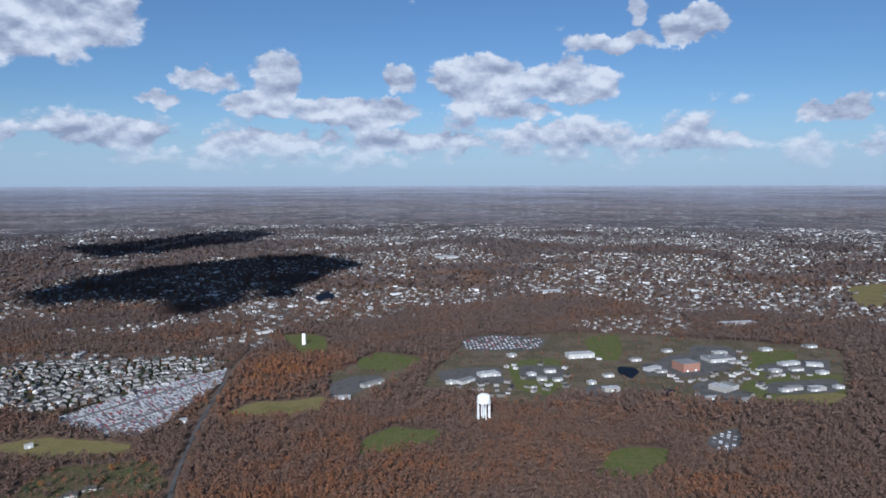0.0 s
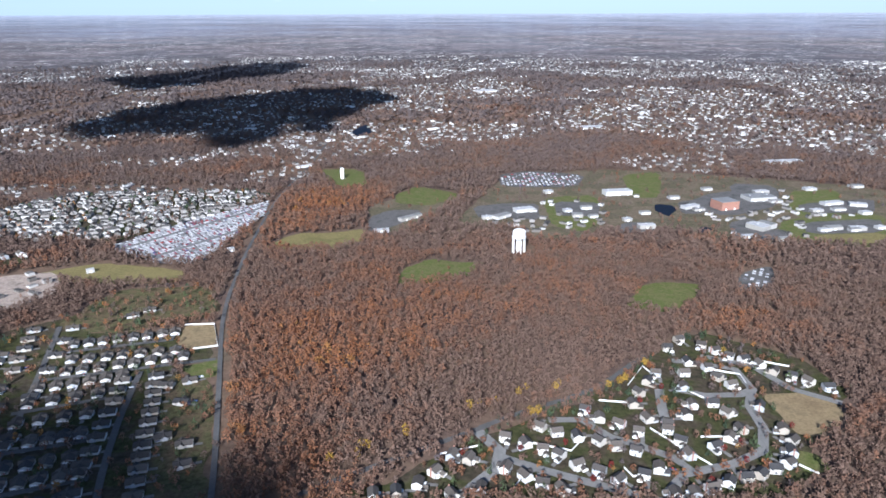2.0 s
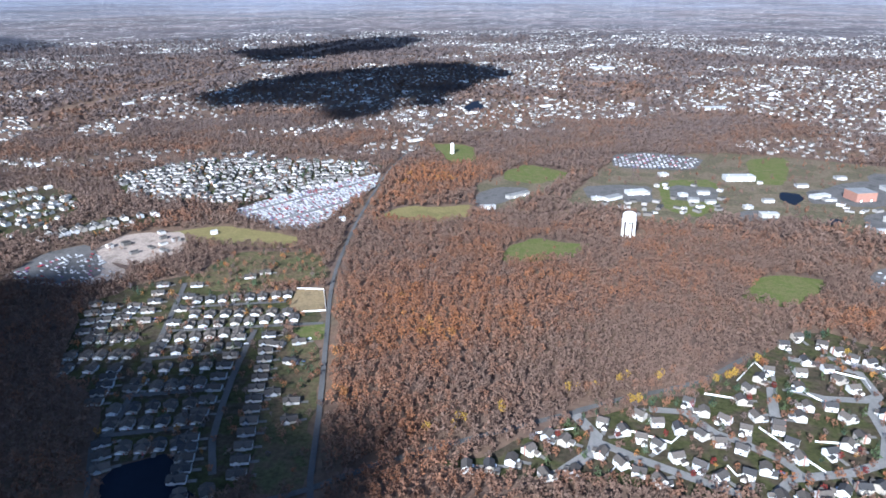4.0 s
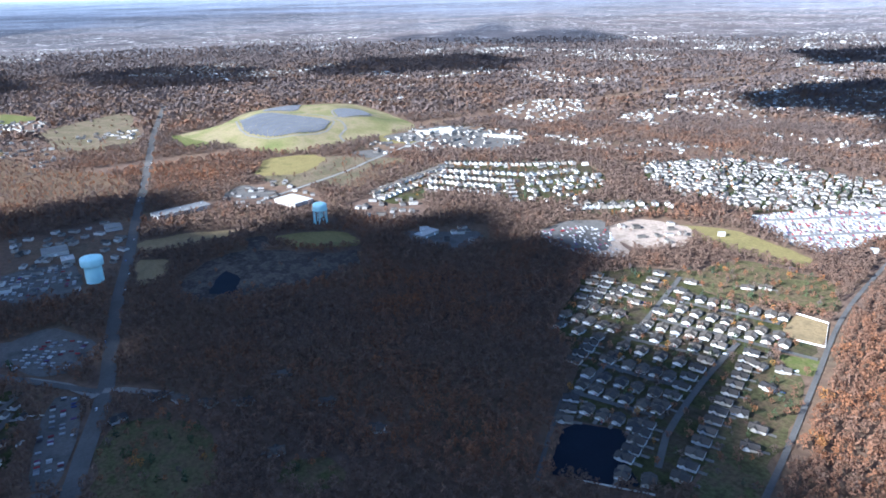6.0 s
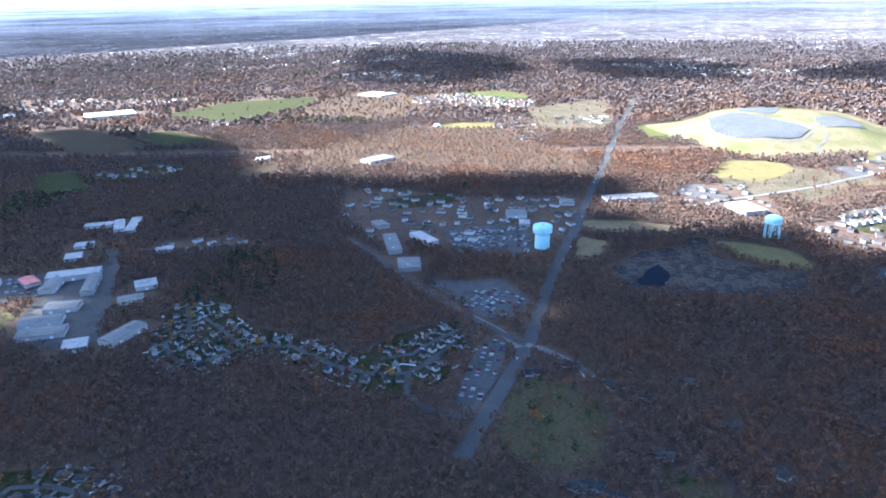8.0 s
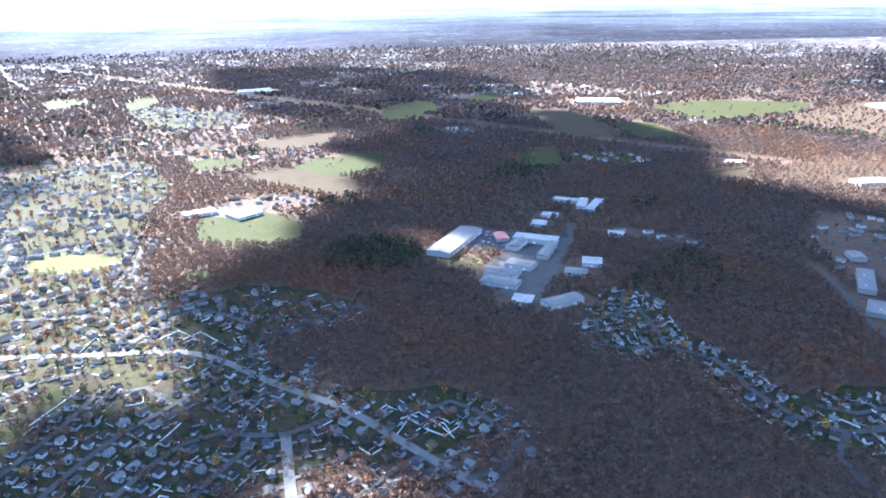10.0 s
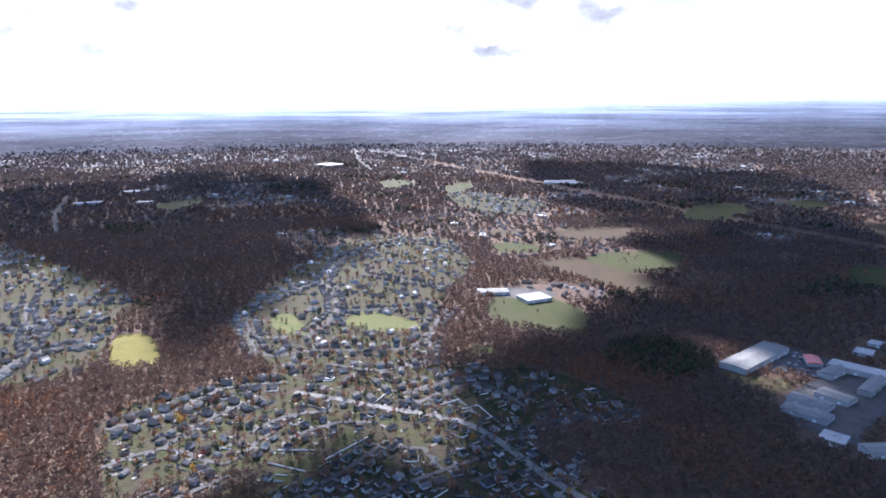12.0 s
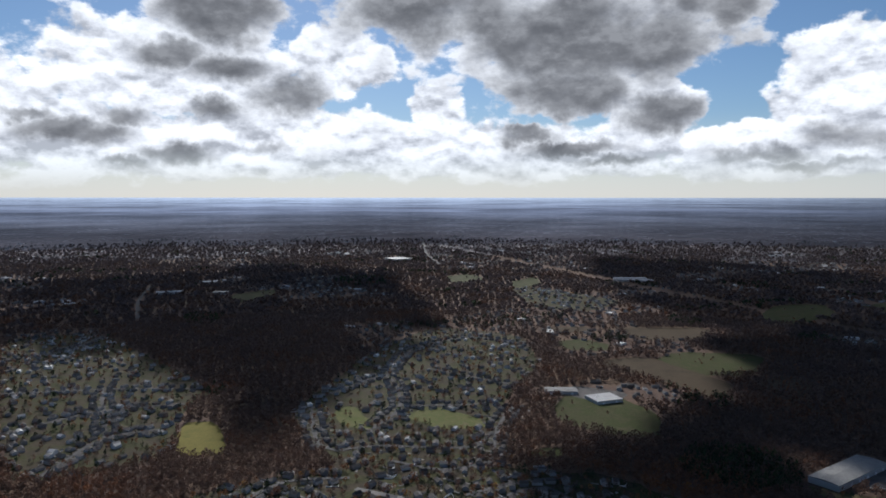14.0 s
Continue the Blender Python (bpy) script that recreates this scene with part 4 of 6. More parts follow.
street("old", [(-101, -708), (-146, -732), (-196, -723)], 6, 18)
street("old", [(-136, -678), (-192, -692), (-234, -673)], 6, 18)
street("old", [(-271, -520), (-321, -518), (-322, -462)], 6, 18)
street("old", [(-286, -732), (-370, -748), (-429, -734)], 6, 18)
street("old", [(-261, -472), (-293, -430), (-336, -419)], 7, 17)
street("old", [(-57, -520), (-112, -560), (-172, -591), (-228, -629)], 6, 17)
street("old", [(-75, -480), (-146, -520), (-201, -541), (-250, -548), (-320, -558)], 6, 17)
street("old", [(-117, -444), (-169, -470), (-229, -487), (-267, -473)], 6, 17)
street("old", [(-223, -618), (-256, -597), (-254, -555)], 6, 17)
street("old", [(-353, -370), (-422, -354), (-418, -300), (-405, -269), (-377, -256), (-345, -274)], 6, 17)
street("old", [(-355, -568), (-370, -591), (-417, -592), (-516, -575)], 6, 17)
street("old", [(-272, -685), (-320, -712), (-387, -721), (-403, -630)], 6, 17)
street("old", [(-341, -487), (-380, -483), (-368, -524)], 5, 17)
street("old", [(-165, -403), (-218, -428), (-270, -441)], 6, 17)
street("old", [(-261, -321), (-305, -326), (-344, -321)], 6, 17)
street("old", [(42, -783), (-27, -797), (-93, -842), (-169, -827)], 7, 18)
street("old", [(44, -696), (-14, -712), (-66, -652), (-105, -686), (-156, -728)], 6, 18)
street("old", [(39, -574), (-3, -601), (-67, -628)], 6, 18)
street("old", [(-14, -712), (-62, -759), (-129, -799)], 6, 18)
street("old", [(-170, -1170), (-155, -945), (-230, -925), (-348, -877), (-405, -925)], 7, 20)
street("old", [(-347, -800), (-425, -945), (-500, -1040)], 7, 20)
street("old", [(-205, -1200), (-335, -1285), (-310, -1095), (-230, -985)], 6, 20)
street("old", [(-335, -1285), (-465, -1510), (-645, -1575), (-730, -1440)], 6, 20)
street("old", [(-310, -1095), (-405, -1065), (-475, -1055)], 6, 20)
street("old", [(-435, -1320), (-495, -1225), (-550, -1140)], 6, 20)
street("old", [(-230, -867), (-288, -812), (-356, -819)], 6, 20)
# behind, farther
region("suburb", [(470, -1955), (245, -1950), (-20, -1300), (30, -1210), (45, -975), (175, -945), (240, -965)])
region("yellow", [(35, -1120), (-20, -1115), (-30, -955), (40, -980)])
street("old", [(410, -1680), (290, -1755), (240, -1910)], 7, 20)
street("old", [(340, -1390), (155, -1365), (0, -1310)], 7, 20)
street("old", [(285, -1155), (160, -1225), (30, -1225)], 7, 20)
street("old", [(200, -950), (140, -1080), (60, -1100)], 7, 20)
street("old", [(175, -1370), (135, -1075)], 7, 20)
region("suburb", [(-1160, -2500), (-1280, -2260), (-1345, -1955), (-1115, -1825), (-985, -1955)])
region("pasture", [(-1020, -2860), (-1160, -2920), (-1160, -2680), (-960, -2600)])
region("pasture", [(-1200, -2580), (-1400, -2720), (-1280, -2440), (-1140, -2400)])
region("pasture", [(-80, -2540), (-260, -2680), (-260, -2520), (-120, -2340)])
road(16, [(-1660, -5180), (-1340, -4120), (-1160, -3340)])
road(12, [(175, -2145), (200, -2560), (180, -2960)])
# campus buildings and fences
FENCES.append([(149, 612), (172, 652), (179, 634)])
FENCES.append([(116, 582), (147, 579), (153, 594)])
FENCES.append([(47, 510), (80, 500), (88, 512)])
FENCES.append([(154, 537), (172, 512), (192, 486)])
FENCES.append([(195, 526), (229, 528)])
FENCES.append([(30, 450), (37, 464), (52, 458)])
FENCES.append([(194, 607), (206, 602), (225, 583)])
FENCES.append([(240, 649), (267, 639), (267, 622)])
FENCES.append([(296, 670), (324, 659)])
FENCES.append([(120, 479), (125, 468), (135, 472)])
FENCES.append([(263, 490), (274, 479)])
FENCES.append([(-30, 490), (3, 504)])
FENCES.append([(-348, 729), (-314, 733), (-289, 677), (-315, 668)])
FENCES.append([(-295, 326), (-273, 342), (-249, 359)])
FENCES.append([(-377, -367), (-375, -340), (-377, -323), (-397, -322)])
FENCES.append([(-396, -361), (-395, -333)])
FENCES.append([(-243, -719), (-273, -743), (-271, -714)])
FENCES.append([(-208, -500), (-245, -516)])
FENCES.append([(-331, -662), (-354, -663), (-354, -614)])
FENCES.append([(-316, -683), (-340, -686), (-344, -637)])
FENCES.append([(-353, -356), (-382, -366), (-391, -335), (-384, -322)])
FENCES.append([(-367, -371), (-390, -364), (-385, -329)])
FENCES.append([(-362, -347), (-390, -346), (-380, -314)])
FENCES.append([(-594, -85), (-613, -70), (-610, -55)])
FENCES.append([(-119, -657), (-154, -641)])
FENCES.append([(-104, -637), (-135, -604)])
FENCES.append([(-157, -617), (-217, -646)])
CAR_LOTS.append([(-543, -14), (-580, -8), (-644, 11), (-667, 23), (-653, 38), (-588, 24), (-545, 7)])
CAR_LOTS.append([(-766, -15), (-800, 5), (-802, 39), (-772, 65), (-719, 40), (-729, 10)])
CAR_LOTS.append([(-970, -35), (-1040, -20), (-1055, 35), (-1035, 85), (-960, 85), (-945, 35)])
CAR_LOTS.append([(50, 1445), (45, 1540), (120, 1580), (230, 1550), (200, 1450)])
CAR_LOTS.append([(346, 875), (370, 925), (415, 960), (393, 882)])
CAR_LOTS.append([(-759, -583), (-838, -625), (-851, -580), (-793, -541)])
CAR_LOTS.append([(-737, 694), (-722, 762), (-681, 787), (-583, 721), (-622, 683), (-692, 669)])
region("paved", [(145, 1320), (235, 1315), (215, 1215), (140, 1220)])
region("paved", [(-15, 1275), (55, 1305), (115, 1300), (105, 1210), (0, 1190)])
region("paved", [(385, 1330), (455, 1350), (415, 1245), (370, 1240)])
region("paved", [(535, 1490), (630, 1470), (570, 1305), (490, 1285)])
region("paved", [(430, 1135), (520, 1155), (505, 1095), (430, 1080)])
region("paved", [(610, 1320), (780, 1370), (725, 1260), (595, 1255)])
region("paved", [(565, 1195), (715, 1225), (680, 1140), (545, 1125)])
# shops and works
works([(-1210, 45), (-1250, 215), (-1030, 165), (-910, 100), (-940, -50), (-1080, -215), (-1310, -245)])
works([(-1265, 375), (-1320, 515), (-1110, 530), (-1120, 455), (-1175, 365)])
works([(-1510, 835), (-1600, 1060), (-1470, 1170), (-1280, 1170), (-1245, 1010), (-1355, 840), (-1365, 755)])
works([(-1085, 540), (-1035, 675), (-900, 605), (-965, 515)])
works([(-866, 540), (-826, 659), (-751, 611), (-771, 529)])
works([(-694, 802), (-650, 915), (-567, 829), (-595, 737)])
works([(-2480, -240), (-2700, -120), (-2480, 240), (-2260, 200), (-2320, -80)])
works([(-2110, 240), (-2105, 440), (-1950, 405), (-2000, 255)])
works([(-1625, 1035), (-1370, 1245), (-1200, 1085), (-1285, 955), (-1465, 965)])
works([(-1640, 1320), (-1770, 1600), (-1660, 1770), (-1440, 1575), (-1385, 1320)])
works([(-1330, 1520), (-1395, 1760), (-1295, 1800), (-1155, 1500)])
works([(-985, -495), (-1015, -360), (-970, -335), (-935, -460)])
works([(-1155, -220), (-1180, -30), (-1100, 45), (-990, -20), (-955, -140)])
works([(-680, -1150), (-815, -1030), (-765, -935), (-670, -1010)])


# ---- small builders
def box(bm, x0, y0, z0, x1, y1, z1):
    v = [bm.verts.new(c) for c in ((x0, y0, z0), (x1, y0, z0), (x1, y1, z0), (x0, y1, z0), (x0, y0, z1), (x1, y0, z1), (x1, y1, z1), (x0, y1, z1))]
    for f in ((3, 2, 1, 0), (4, 5, 6, 7), (0, 1, 5, 4), (1, 2, 6, 5), (2, 3, 7, 6), (3, 0, 4, 7)):
        bm.faces.new([v[i] for i in f])


def prism(bm, outline, axis, a, b):
    """A closed outline of (across, up) pushed from a to b along axis x or y."""
    put = (lambda u, z, t: (t, u, z)) if axis == "x" else (lambda u, z, t: (u, t, z))
    lo = [bm.verts.new(put(u, z, a)) for u, z in outline]
    hi = [bm.verts.new(put(u, z, b)) for u, z in outline]
    n = len(outline)
    faces = [bm.faces.new(lo), bm.faces.new(hi[::-1])] + [bm.faces.new((lo[i], hi[i], hi[(i + 1) % n], lo[(i + 1) % n])) for i in range(n)]
    bmesh.ops.recalc_face_normals(bm, faces=faces)


def lathe(bm, profile, steps=24, cx=0.0, cy=0.0):
    """Turns (radius, height) pairs round an upright axis."""
    rings = []
    for r, z in profile:
        rings.append([bm.verts.new((cx + r * math.cos(2 * math.pi * i / steps), cy + r * math.sin(2 * math.pi * i / steps), z)) for i in range(steps)])
    for lo, hi in zip(rings, rings[1:]):
        for i in range(steps):
            bm.faces.new((lo[i], lo[(i + 1) % steps], hi[(i + 1) % steps], hi[i]))
    bm.faces.new(rings[0][::-1])
    bm.faces.new(rings[-1])


def part(name, bm, material, parent, label="", smooth=False):
    me = bpy.data.meshes.new(name)
    bm.to_mesh(me)
    bm.free()
    me.materials.append(material)
    if smooth:
        me.polygons.foreach_set("use_smooth", [True] * len(me.polygons))
    ob = new(name, me)
    ob.parent = parent
    if label:
        ob["label"] = label
    return ob


def made(fn, *args):
    bm = bmesh.new()
    fn(bm, *args)
    return bm


def gable(bm, x0, x1, y0, y1, eave, rise, axis, over=0.4, thick=0.25):
    """A gable roof of two thick slabs whose ridge runs along the axis."""
    a, b, c, d = (y0, y1, x0, x1) if axis == "x" else (x0, x1, y0, y1)
    mid, half = (a + b) / 2, (b - a) / 2 + over
    low = eave - rise * over / ((b - a) / 2)
    prism(bm, [(mid - half, low), (mid, eave + rise), (mid + half, low), (mid + half, low + thick), (mid, eave + rise + thick * 1.3), (mid - half, low + thick)], axis, c - over, d + over)


def gable_wall(bm, x0, x1, y0, y1, eave, rise, axis):
    a, b, c, d = (y0, y1, x0, x1) if axis == "x" else (x0, x1, y0, y1)
    prism(bm, [(a, 0), (b, 0), (b, eave), ((a + b) / 2, eave + rise), (a, eave)], axis, c, d)


def window_on(parent, x, y, z, w, h, face):
    """A framed window on a wall that looks to -y, +y, -x or +x."""
    bm, pane = bmesh.new(), bmesh.new()
    if face in "sn":
        s = -1 if face == "s" else 1
        lo, hi = sorted((y, y + s * 0.1))
        box(bm, x - w / 2 - 0.12, lo, z - 0.12, x + w / 2 + 0.12, hi, z + h + 0.12)
        lo, hi = sorted((y + s * 0.08, y + s * 0.13))
        box(pane, x - w / 2, lo, z, x + w / 2, hi, z + h)
    else:
        s = -1 if face == "w" else 1
        lo, hi = sorted((x, x + s * 0.1))
        box(bm, lo, y - w / 2 - 0.12, z - 0.12, hi, y + w / 2 + 0.12, z + h + 0.12)
        lo, hi = sorted((x + s * 0.08, x + s * 0.13))
        box(pane, lo, y - w / 2, z, hi, y + w / 2, z + h)
    frame_ob = part("window", bm, M["trim"], parent)
    part("pane", pane, M["pane"], frame_ob, "dark window pane")


def thing(name, label, category, group="", kind=""):
    return tagged(new(name), label, category, group, kind)


# ---- houses: the door side looks to -y
def colonial(v):
    h = thing("villa", "two-storey pale sided house with a grey-brown shingle roof and garage", "house", "estate houses")
    w, d, e, r = (4.7, 4.3, 5.4, 2.3) if v % 2 else (5.2, 4.0, 5.2, 2.6)
    part("wall", made(gable_wall, -w, w, -d, d, e, r, "x"), M["siding"], h)
    part("roof", made(gable, -w, w, -d, d, e, r, "x"), M["shingle"], h)
    s = 1 if v < 2 else -1
    x0, x1 = sorted((s * 0.6, s * (w + 0.4)))
    part("garage", made(gable_wall, x0, x1, -d - 4.2, -d + 0.5, 2.6, 1.7, "y"), M["siding"], h)
    part("garage_roof", made(gable, x0, x1, -d - 4.2, -d + 0.5, 2.6, 1.7, "y"), M["shingle"], h)
    c = (x0 + x1) / 2
    part("garage_door", made(box, c - 1.9, -d - 4.26, 0.05, c + 1.9, -d - 4.15, 2.1), M["trim"], h, "white garage door")
    part("door", made(box, -s * 1.6 - 0.5, -d - 0.07, 0.2, -s * 1.6 + 0.5, -d + 0.02, 2.25), M["door"], h)
    porch = bmesh.new()
    p = -s * 1.9
    box(porch, p - 1.4, -d - 1.6, 0.0, p + 1.4, -d, 0.2)
    box(porch, p - 1.5, -d - 1.8, 2.6, p + 1.5, -d, 2.8)
    for x in (p - 1.3, p + 1.2):
        box(porch, x, -d - 1.6, 0.2, x + 0.15, -d - 1.45, 2.6)
    part("porch", porch, M["trim"], h)
    window_on(h, -s * 3.8, -d, 0.9, 1.2, 1.3, "s")
    for x in (-w * 0.6, w * 0.6):
        window_on(h, x, -d, 3.6, 1.3, 1.3, "s")
        window_on(h, x, d, 3.6, 1.3, 1.3, "n")
    window_on(h, 0, d, 0.6, 2.2, 1.7, "n")
    if v == 1 or v == 2:
        part("chimney", made(box, -s * w - 0.5, -0.6, 0, -s * w + 0.3, 0.6, e + r + 1.0), M["brick"], h)
    return h


def ranch(v):
    h = thing("ranch_house", "low white ranch house with cross gables and grey-brown shingle roof", "house", "ranch houses")
    w, d = 4.9, 7.2
    part("wall", made(gable_wall, -w, w, -d, d, 2.7, 2.0, "y"), M["siding"], h)
    part("roof", made(gable, -w, w, -d, d, 2.7, 2.0, "y"), M["shingle"], h)
    y0 = -2.6 + 1.2 * v
    part("side_gable", made(gable_wall, -w - 0.9, w + 0.9, y0, y0 + 5.2, 2.7, 1.8, "x"), M["siding"], h)
    part("side_roof", made(gable, -w - 0.9, w + 0.9, y0, y0 + 5.2, 2.7, 1.8, "x"), M["shingle"], h)
    part("garage_door", made(box, -3.9, -d - 0.08, 0.05, -0.2, -d + 0.02, 2.15), M["trim"], h, "white garage door")
    part("door", made(box, 1.6, -d - 0.07, 0.1, 2.6, -d + 0.02, 2.15), M["door"], h)
    window_on(h, 3.7, -d, 0.9, 1.3, 1.2, "s")
    window_on(h, w, 4.9, 0.9, 1.3, 1.2, "e")
    return h


def gabled(v):
    h = thing("row_house", "pale house with a gabled grey shingle roof in a long row", "house", "row houses")
    w, d, e = 4.6, 6.4, 4.6 if v % 2 else 5.2
    part("wall", made(gable_wall, -w, w, -d, d, e, 2.6, "y"), M["siding"], h)
    part("roof", made(gable, -w, w, -d, d, e, 2.6, "y"), M["shingle"], h)
    part("garage", made(gable_wall, -w + 0.3, w - 3.0, -d - 3.5, -d + 0.5, 2.6, 1.5, "y"), M["siding"], h)
    return h


def small(v):
    h = thing("cottage", "small two-storey pale house with grey roof on a winding street", "house", "winding street houses")
    w, d, e, r = 5.0, 4.0, 5.0, 2.3
    part("wall", made(gable_wall, -w, w, -d, d, e, r, "x"), M["siding"], h)
    part("roof", made(gable, -w, w, -d, d, e, r, "x"), M["old_shingle"], h)
    part("garage", made(gable_wall, w - 3.6, w + 1.2, -d - 3.4, -d + 0.4, 2.6, 1.6, "y"), M["siding"], h)
    part("garage_roof", made(gable, w - 3.6, w + 1.2, -d - 3.4, -d + 0.4, 2.6, 1.6, "y"), M["old_shingle"], h)
    window_on(h, -2.0, -d, 3.2, 1.6, 1.3, "s")
    return h


def old(v):
    h = thing("house", "older suburban house with weathered siding and a shingle roof", "house", "old suburb houses")
    w, d, e, r = [(5.4, 4.0, 2.9, 1.9), (4.4, 4.2, 4.8, 2.0), (6.0, 4.2, 2.9, 2.0), (4.9, 3.8, 4.2, 2.4)][v]
    part("wall", made(gable_wall, -w, w, -d, d, e, r, "x"), M["old_siding"], h)
    part("roof", made(gable, -w, w, -d, d, e, r, "x"), M["old_shingle"], h)
    wing = bmesh.new()
    gable_wall(wing, -w + 0.8, -w + 5.4, -d - 2.6, -d + 0.3, 2.6, 1.6, "y")
    part("wing", wing, M["old_siding"], h)
    part("wing_roof", made(gable, -w + 0.8, -w + 5.4, -d - 2.6, 0.0, 2.6, 1.6, "y"), M["old_shingle"], h)
    if v in (0, 3):
        part("chimney", made(box, w * 0.4, -0.2, e, w * 0.4 + 0.9, 0.7, e + r + 1.0), M["brick"], h)
    return h


STYLES = {"colonial": (colonial, 4), "ranch": (ranch, 3), "gable": (gabled, 2), "small": (small, 2), "old": (old, 4)}
LIMIT = {"old": 260}
built, spare = {}, []


def raise_houses():
    """Each house on its lot; the old suburb's houses past the nearest 300 go to the far town."""
    order = sorted(HOUSES, key=lambda h: math.hypot(h[1], h[2]))
    count = {}
    for style, x, y, turn in order:
        count[style] = count.get(style, 0) + 1
        if count[style] > LIMIT.get(style, 400) or math.hypot(x, y) > FOLD:
            spare.append((x, y, turn))
            continue
        maker, kinds = STYLES[style]
        v = random.randrange(kinds)
        m = pose(x, y, 0.3, 0, 0, turn) @ Matrix.Scale(random.uniform(0.8, 0.95) if style in ("old", "small") else 1.0, 4)
        if (style, v) in built:
            copy_thing(built[style, v], m)
        else:
            built[style, v] = maker(v)
            built[style, v].matrix_basis = m


# odd houses between the streets of the old suburb
for gx in np.arange(-900, 300, 25.0):
    for gy in np.arange(-1000, -250, 25.0):
        x, y = gx + random.uniform(-8, 8), gy + random.uniform(-8, 8)
        i, j = int((x + HALF) / CELL), int((y + HALF) / CELL)
        if use[i, j] == 2 and math.hypot(x, y) < 1000 and lot_free(x, y, 15) and random.random() < 0.6:
            gap, way = road_gap(x, y)
            if 8 < gap < 60:
                HOUSES.append(("old", x, y, math.degrees(math.atan2(way[1], way[0])) + 90 + random.uniform(-10, 10)))
                clear(x, y, 6)
raise_houses()


def hall(colour, x, y, length, width, turn, height):
    """A big low building: walls, roof slab with a parapet or low gable, doors, roof units."""
    gx, gy, gz, s = (float(a) for a in warp(x, y))
    if length < width:
        length, width, turn = width, length, turn + 90
    words = {"white": "white-roofed", "pale": "pale metal-roofed", "grey": "grey flat-roofed", "red": "red-roofed", "brick": "red-brick"}[colour]
    h = thing("warehouse", words + " low commercial building on an asphalt yard", "warehouse", "commercial buildings")
    a, b = length / 2, width / 2
    rise = 1.6 if colour in ("pale", "red") else 0.3
    part("wall", made(box, -a, -b, 0, a, b, height - 0.05), M["brick" if colour == "brick" else "panel_wall"], h)
    roof = bmesh.new()
    prism(roof, [(-b - 0.3, height - 0.2), (b + 0.3, height - 0.2), (b + 0.3, height + 0.1), (0, height + rise), (-b - 0.3, height + 0.1)], "x", -a - 0.3, a + 0.3)
    part("roof", roof, M["roof_" + ("grey" if colour == "brick" else colour)], h)
    n = max(1, min(6, int(length / 18)))
    for i in range(n):
        c = -a + length * (i + 0.5) / n
        part("roller_door", made(box, c - 1.9, -b - 0.08, 0.05, c + 1.9, -b + 0.02, 3.6), M["trim"], h)
        if colour in ("white", "grey") and i % 2 == 0 and width > 10:
            part("roof_unit", made(box, c - 1.2, 1.0, height + 0.1, c + 1.2, 3.0, height + 1.6), M["metal"], h)
    h.matrix_basis = pose(gx, gy, gz + 0.3 + (5 if s < 1 else 0), 0, 0, turn) @ Matrix.Scale(s, 4)
    for t in np.arange(-a, a + 1, CELL):
        clear(x + t * math.cos(radians(turn)), y + t * math.sin(radians(turn)), b + 3)


# ---- commercial buildings: colour, place, length, width, turn, height
hall("white", -1485, 1061, 39, 25, 24, 7)
hall("white", -1518, 1008, 38, 28, 38, 6)
hall("white", -1338, 1128, 106, 13, 29, 6)
hall("white", -834, 552, 18, 38, 16, 6)
hall("white", -1134, 466, 42, 57, 106, 7)
hall("grey", -1203, 287, 95, 31, 99, 7)
hall("white", -989, -70, 19, 55, 125, 7)
hall("grey", -967, -116, 20, 76, 103, 7)
hall("pale", -1060, -145, 20, 29, 120, 6)
hall("grey", -883, -84, 31, 40, 97, 6)
hall("pale", -1113, 78, 35, 32, 87, 6)
hall("white", -1062, 88, 17, 23, 87, 6)
hall("pale", -1181, 172, 25, 26, 86, 5)
hall("white", -844, 556, 14, 32, 61, 6)
hall("white", -1513, 1062, 59, 30, 82, 6)
hall("white", -2654, -350, 91, 116, 146, 6)
hall("pale", -1547, -214, 62, 26, 138, 6)
hall("pale", -764, -627, 124, 37, -165, 8)
hall("white", -847, -536, 67, 24, 110, 8)
hall("pale", -812, -547, 19, 44, 101, 7)
hall("pale", -816, -496, 16, 66, 108, 7)
hall("pale", -746, -495, 39, 24, 100, 6)
hall("pale", -706, -498, 46, 24, 106, 6)
hall("pale", -677, -480, 50, 24, 106, 6)
hall("white", -648, -426, 25, 24, 112, 6)
hall("pale", -674, -386, 50, 21, 158, 7)
hall("white", -919, -577, 23, 26, 113, 5)
hall("white", -1065, -614, 43, 17, 108, 6)
hall("white", -1064, -579, 16, 56, 114, 6)
hall("white", -1066, -556, 16, 74, 104, 6)
hall("white", -815, -423, 27, 26, 118, 6)
hall("pale", -769, -422, 30, 22, 115, 5)
hall("white", -970, -588, 27, 20, 110, 5)
hall("red", -826, -586, 19, 33, 138, 5)
hall("white", -946, -454, 25, 19, 106, 5)
hall("white", -1553, -475, 40, 27, 118, 6)
hall("pale", -1537, -208, 72, 37, 135, 6)
hall("white", -2231, -1175, 151, 104, 122, 9)
hall("white", -1710, -2444, 157, 59, 138, 7)
hall("white", -651, -1009, 50, 41, 180, 6)
hall("pale", -605, -1076, 56, 27, 158, 6)
hall("white", -1037, -3679, 112, 116, -157, 8)
hall("white", 108, -2674, 92, 44, -180, 8)
hall("white", -37, -2945, 61, 45, -177, 8)
hall("white", -1725, -2489, 135, 43, 161, 8)
hall("pale", -70, -2608, 57, 39, 161, 8)
hall("white", 279, 1384, 56, 23, 12, 9)
hall("brick", 462, 1287, 38, 34, 20, 16)
hall("white", 475, 1154, 22, 33, 35, 8)
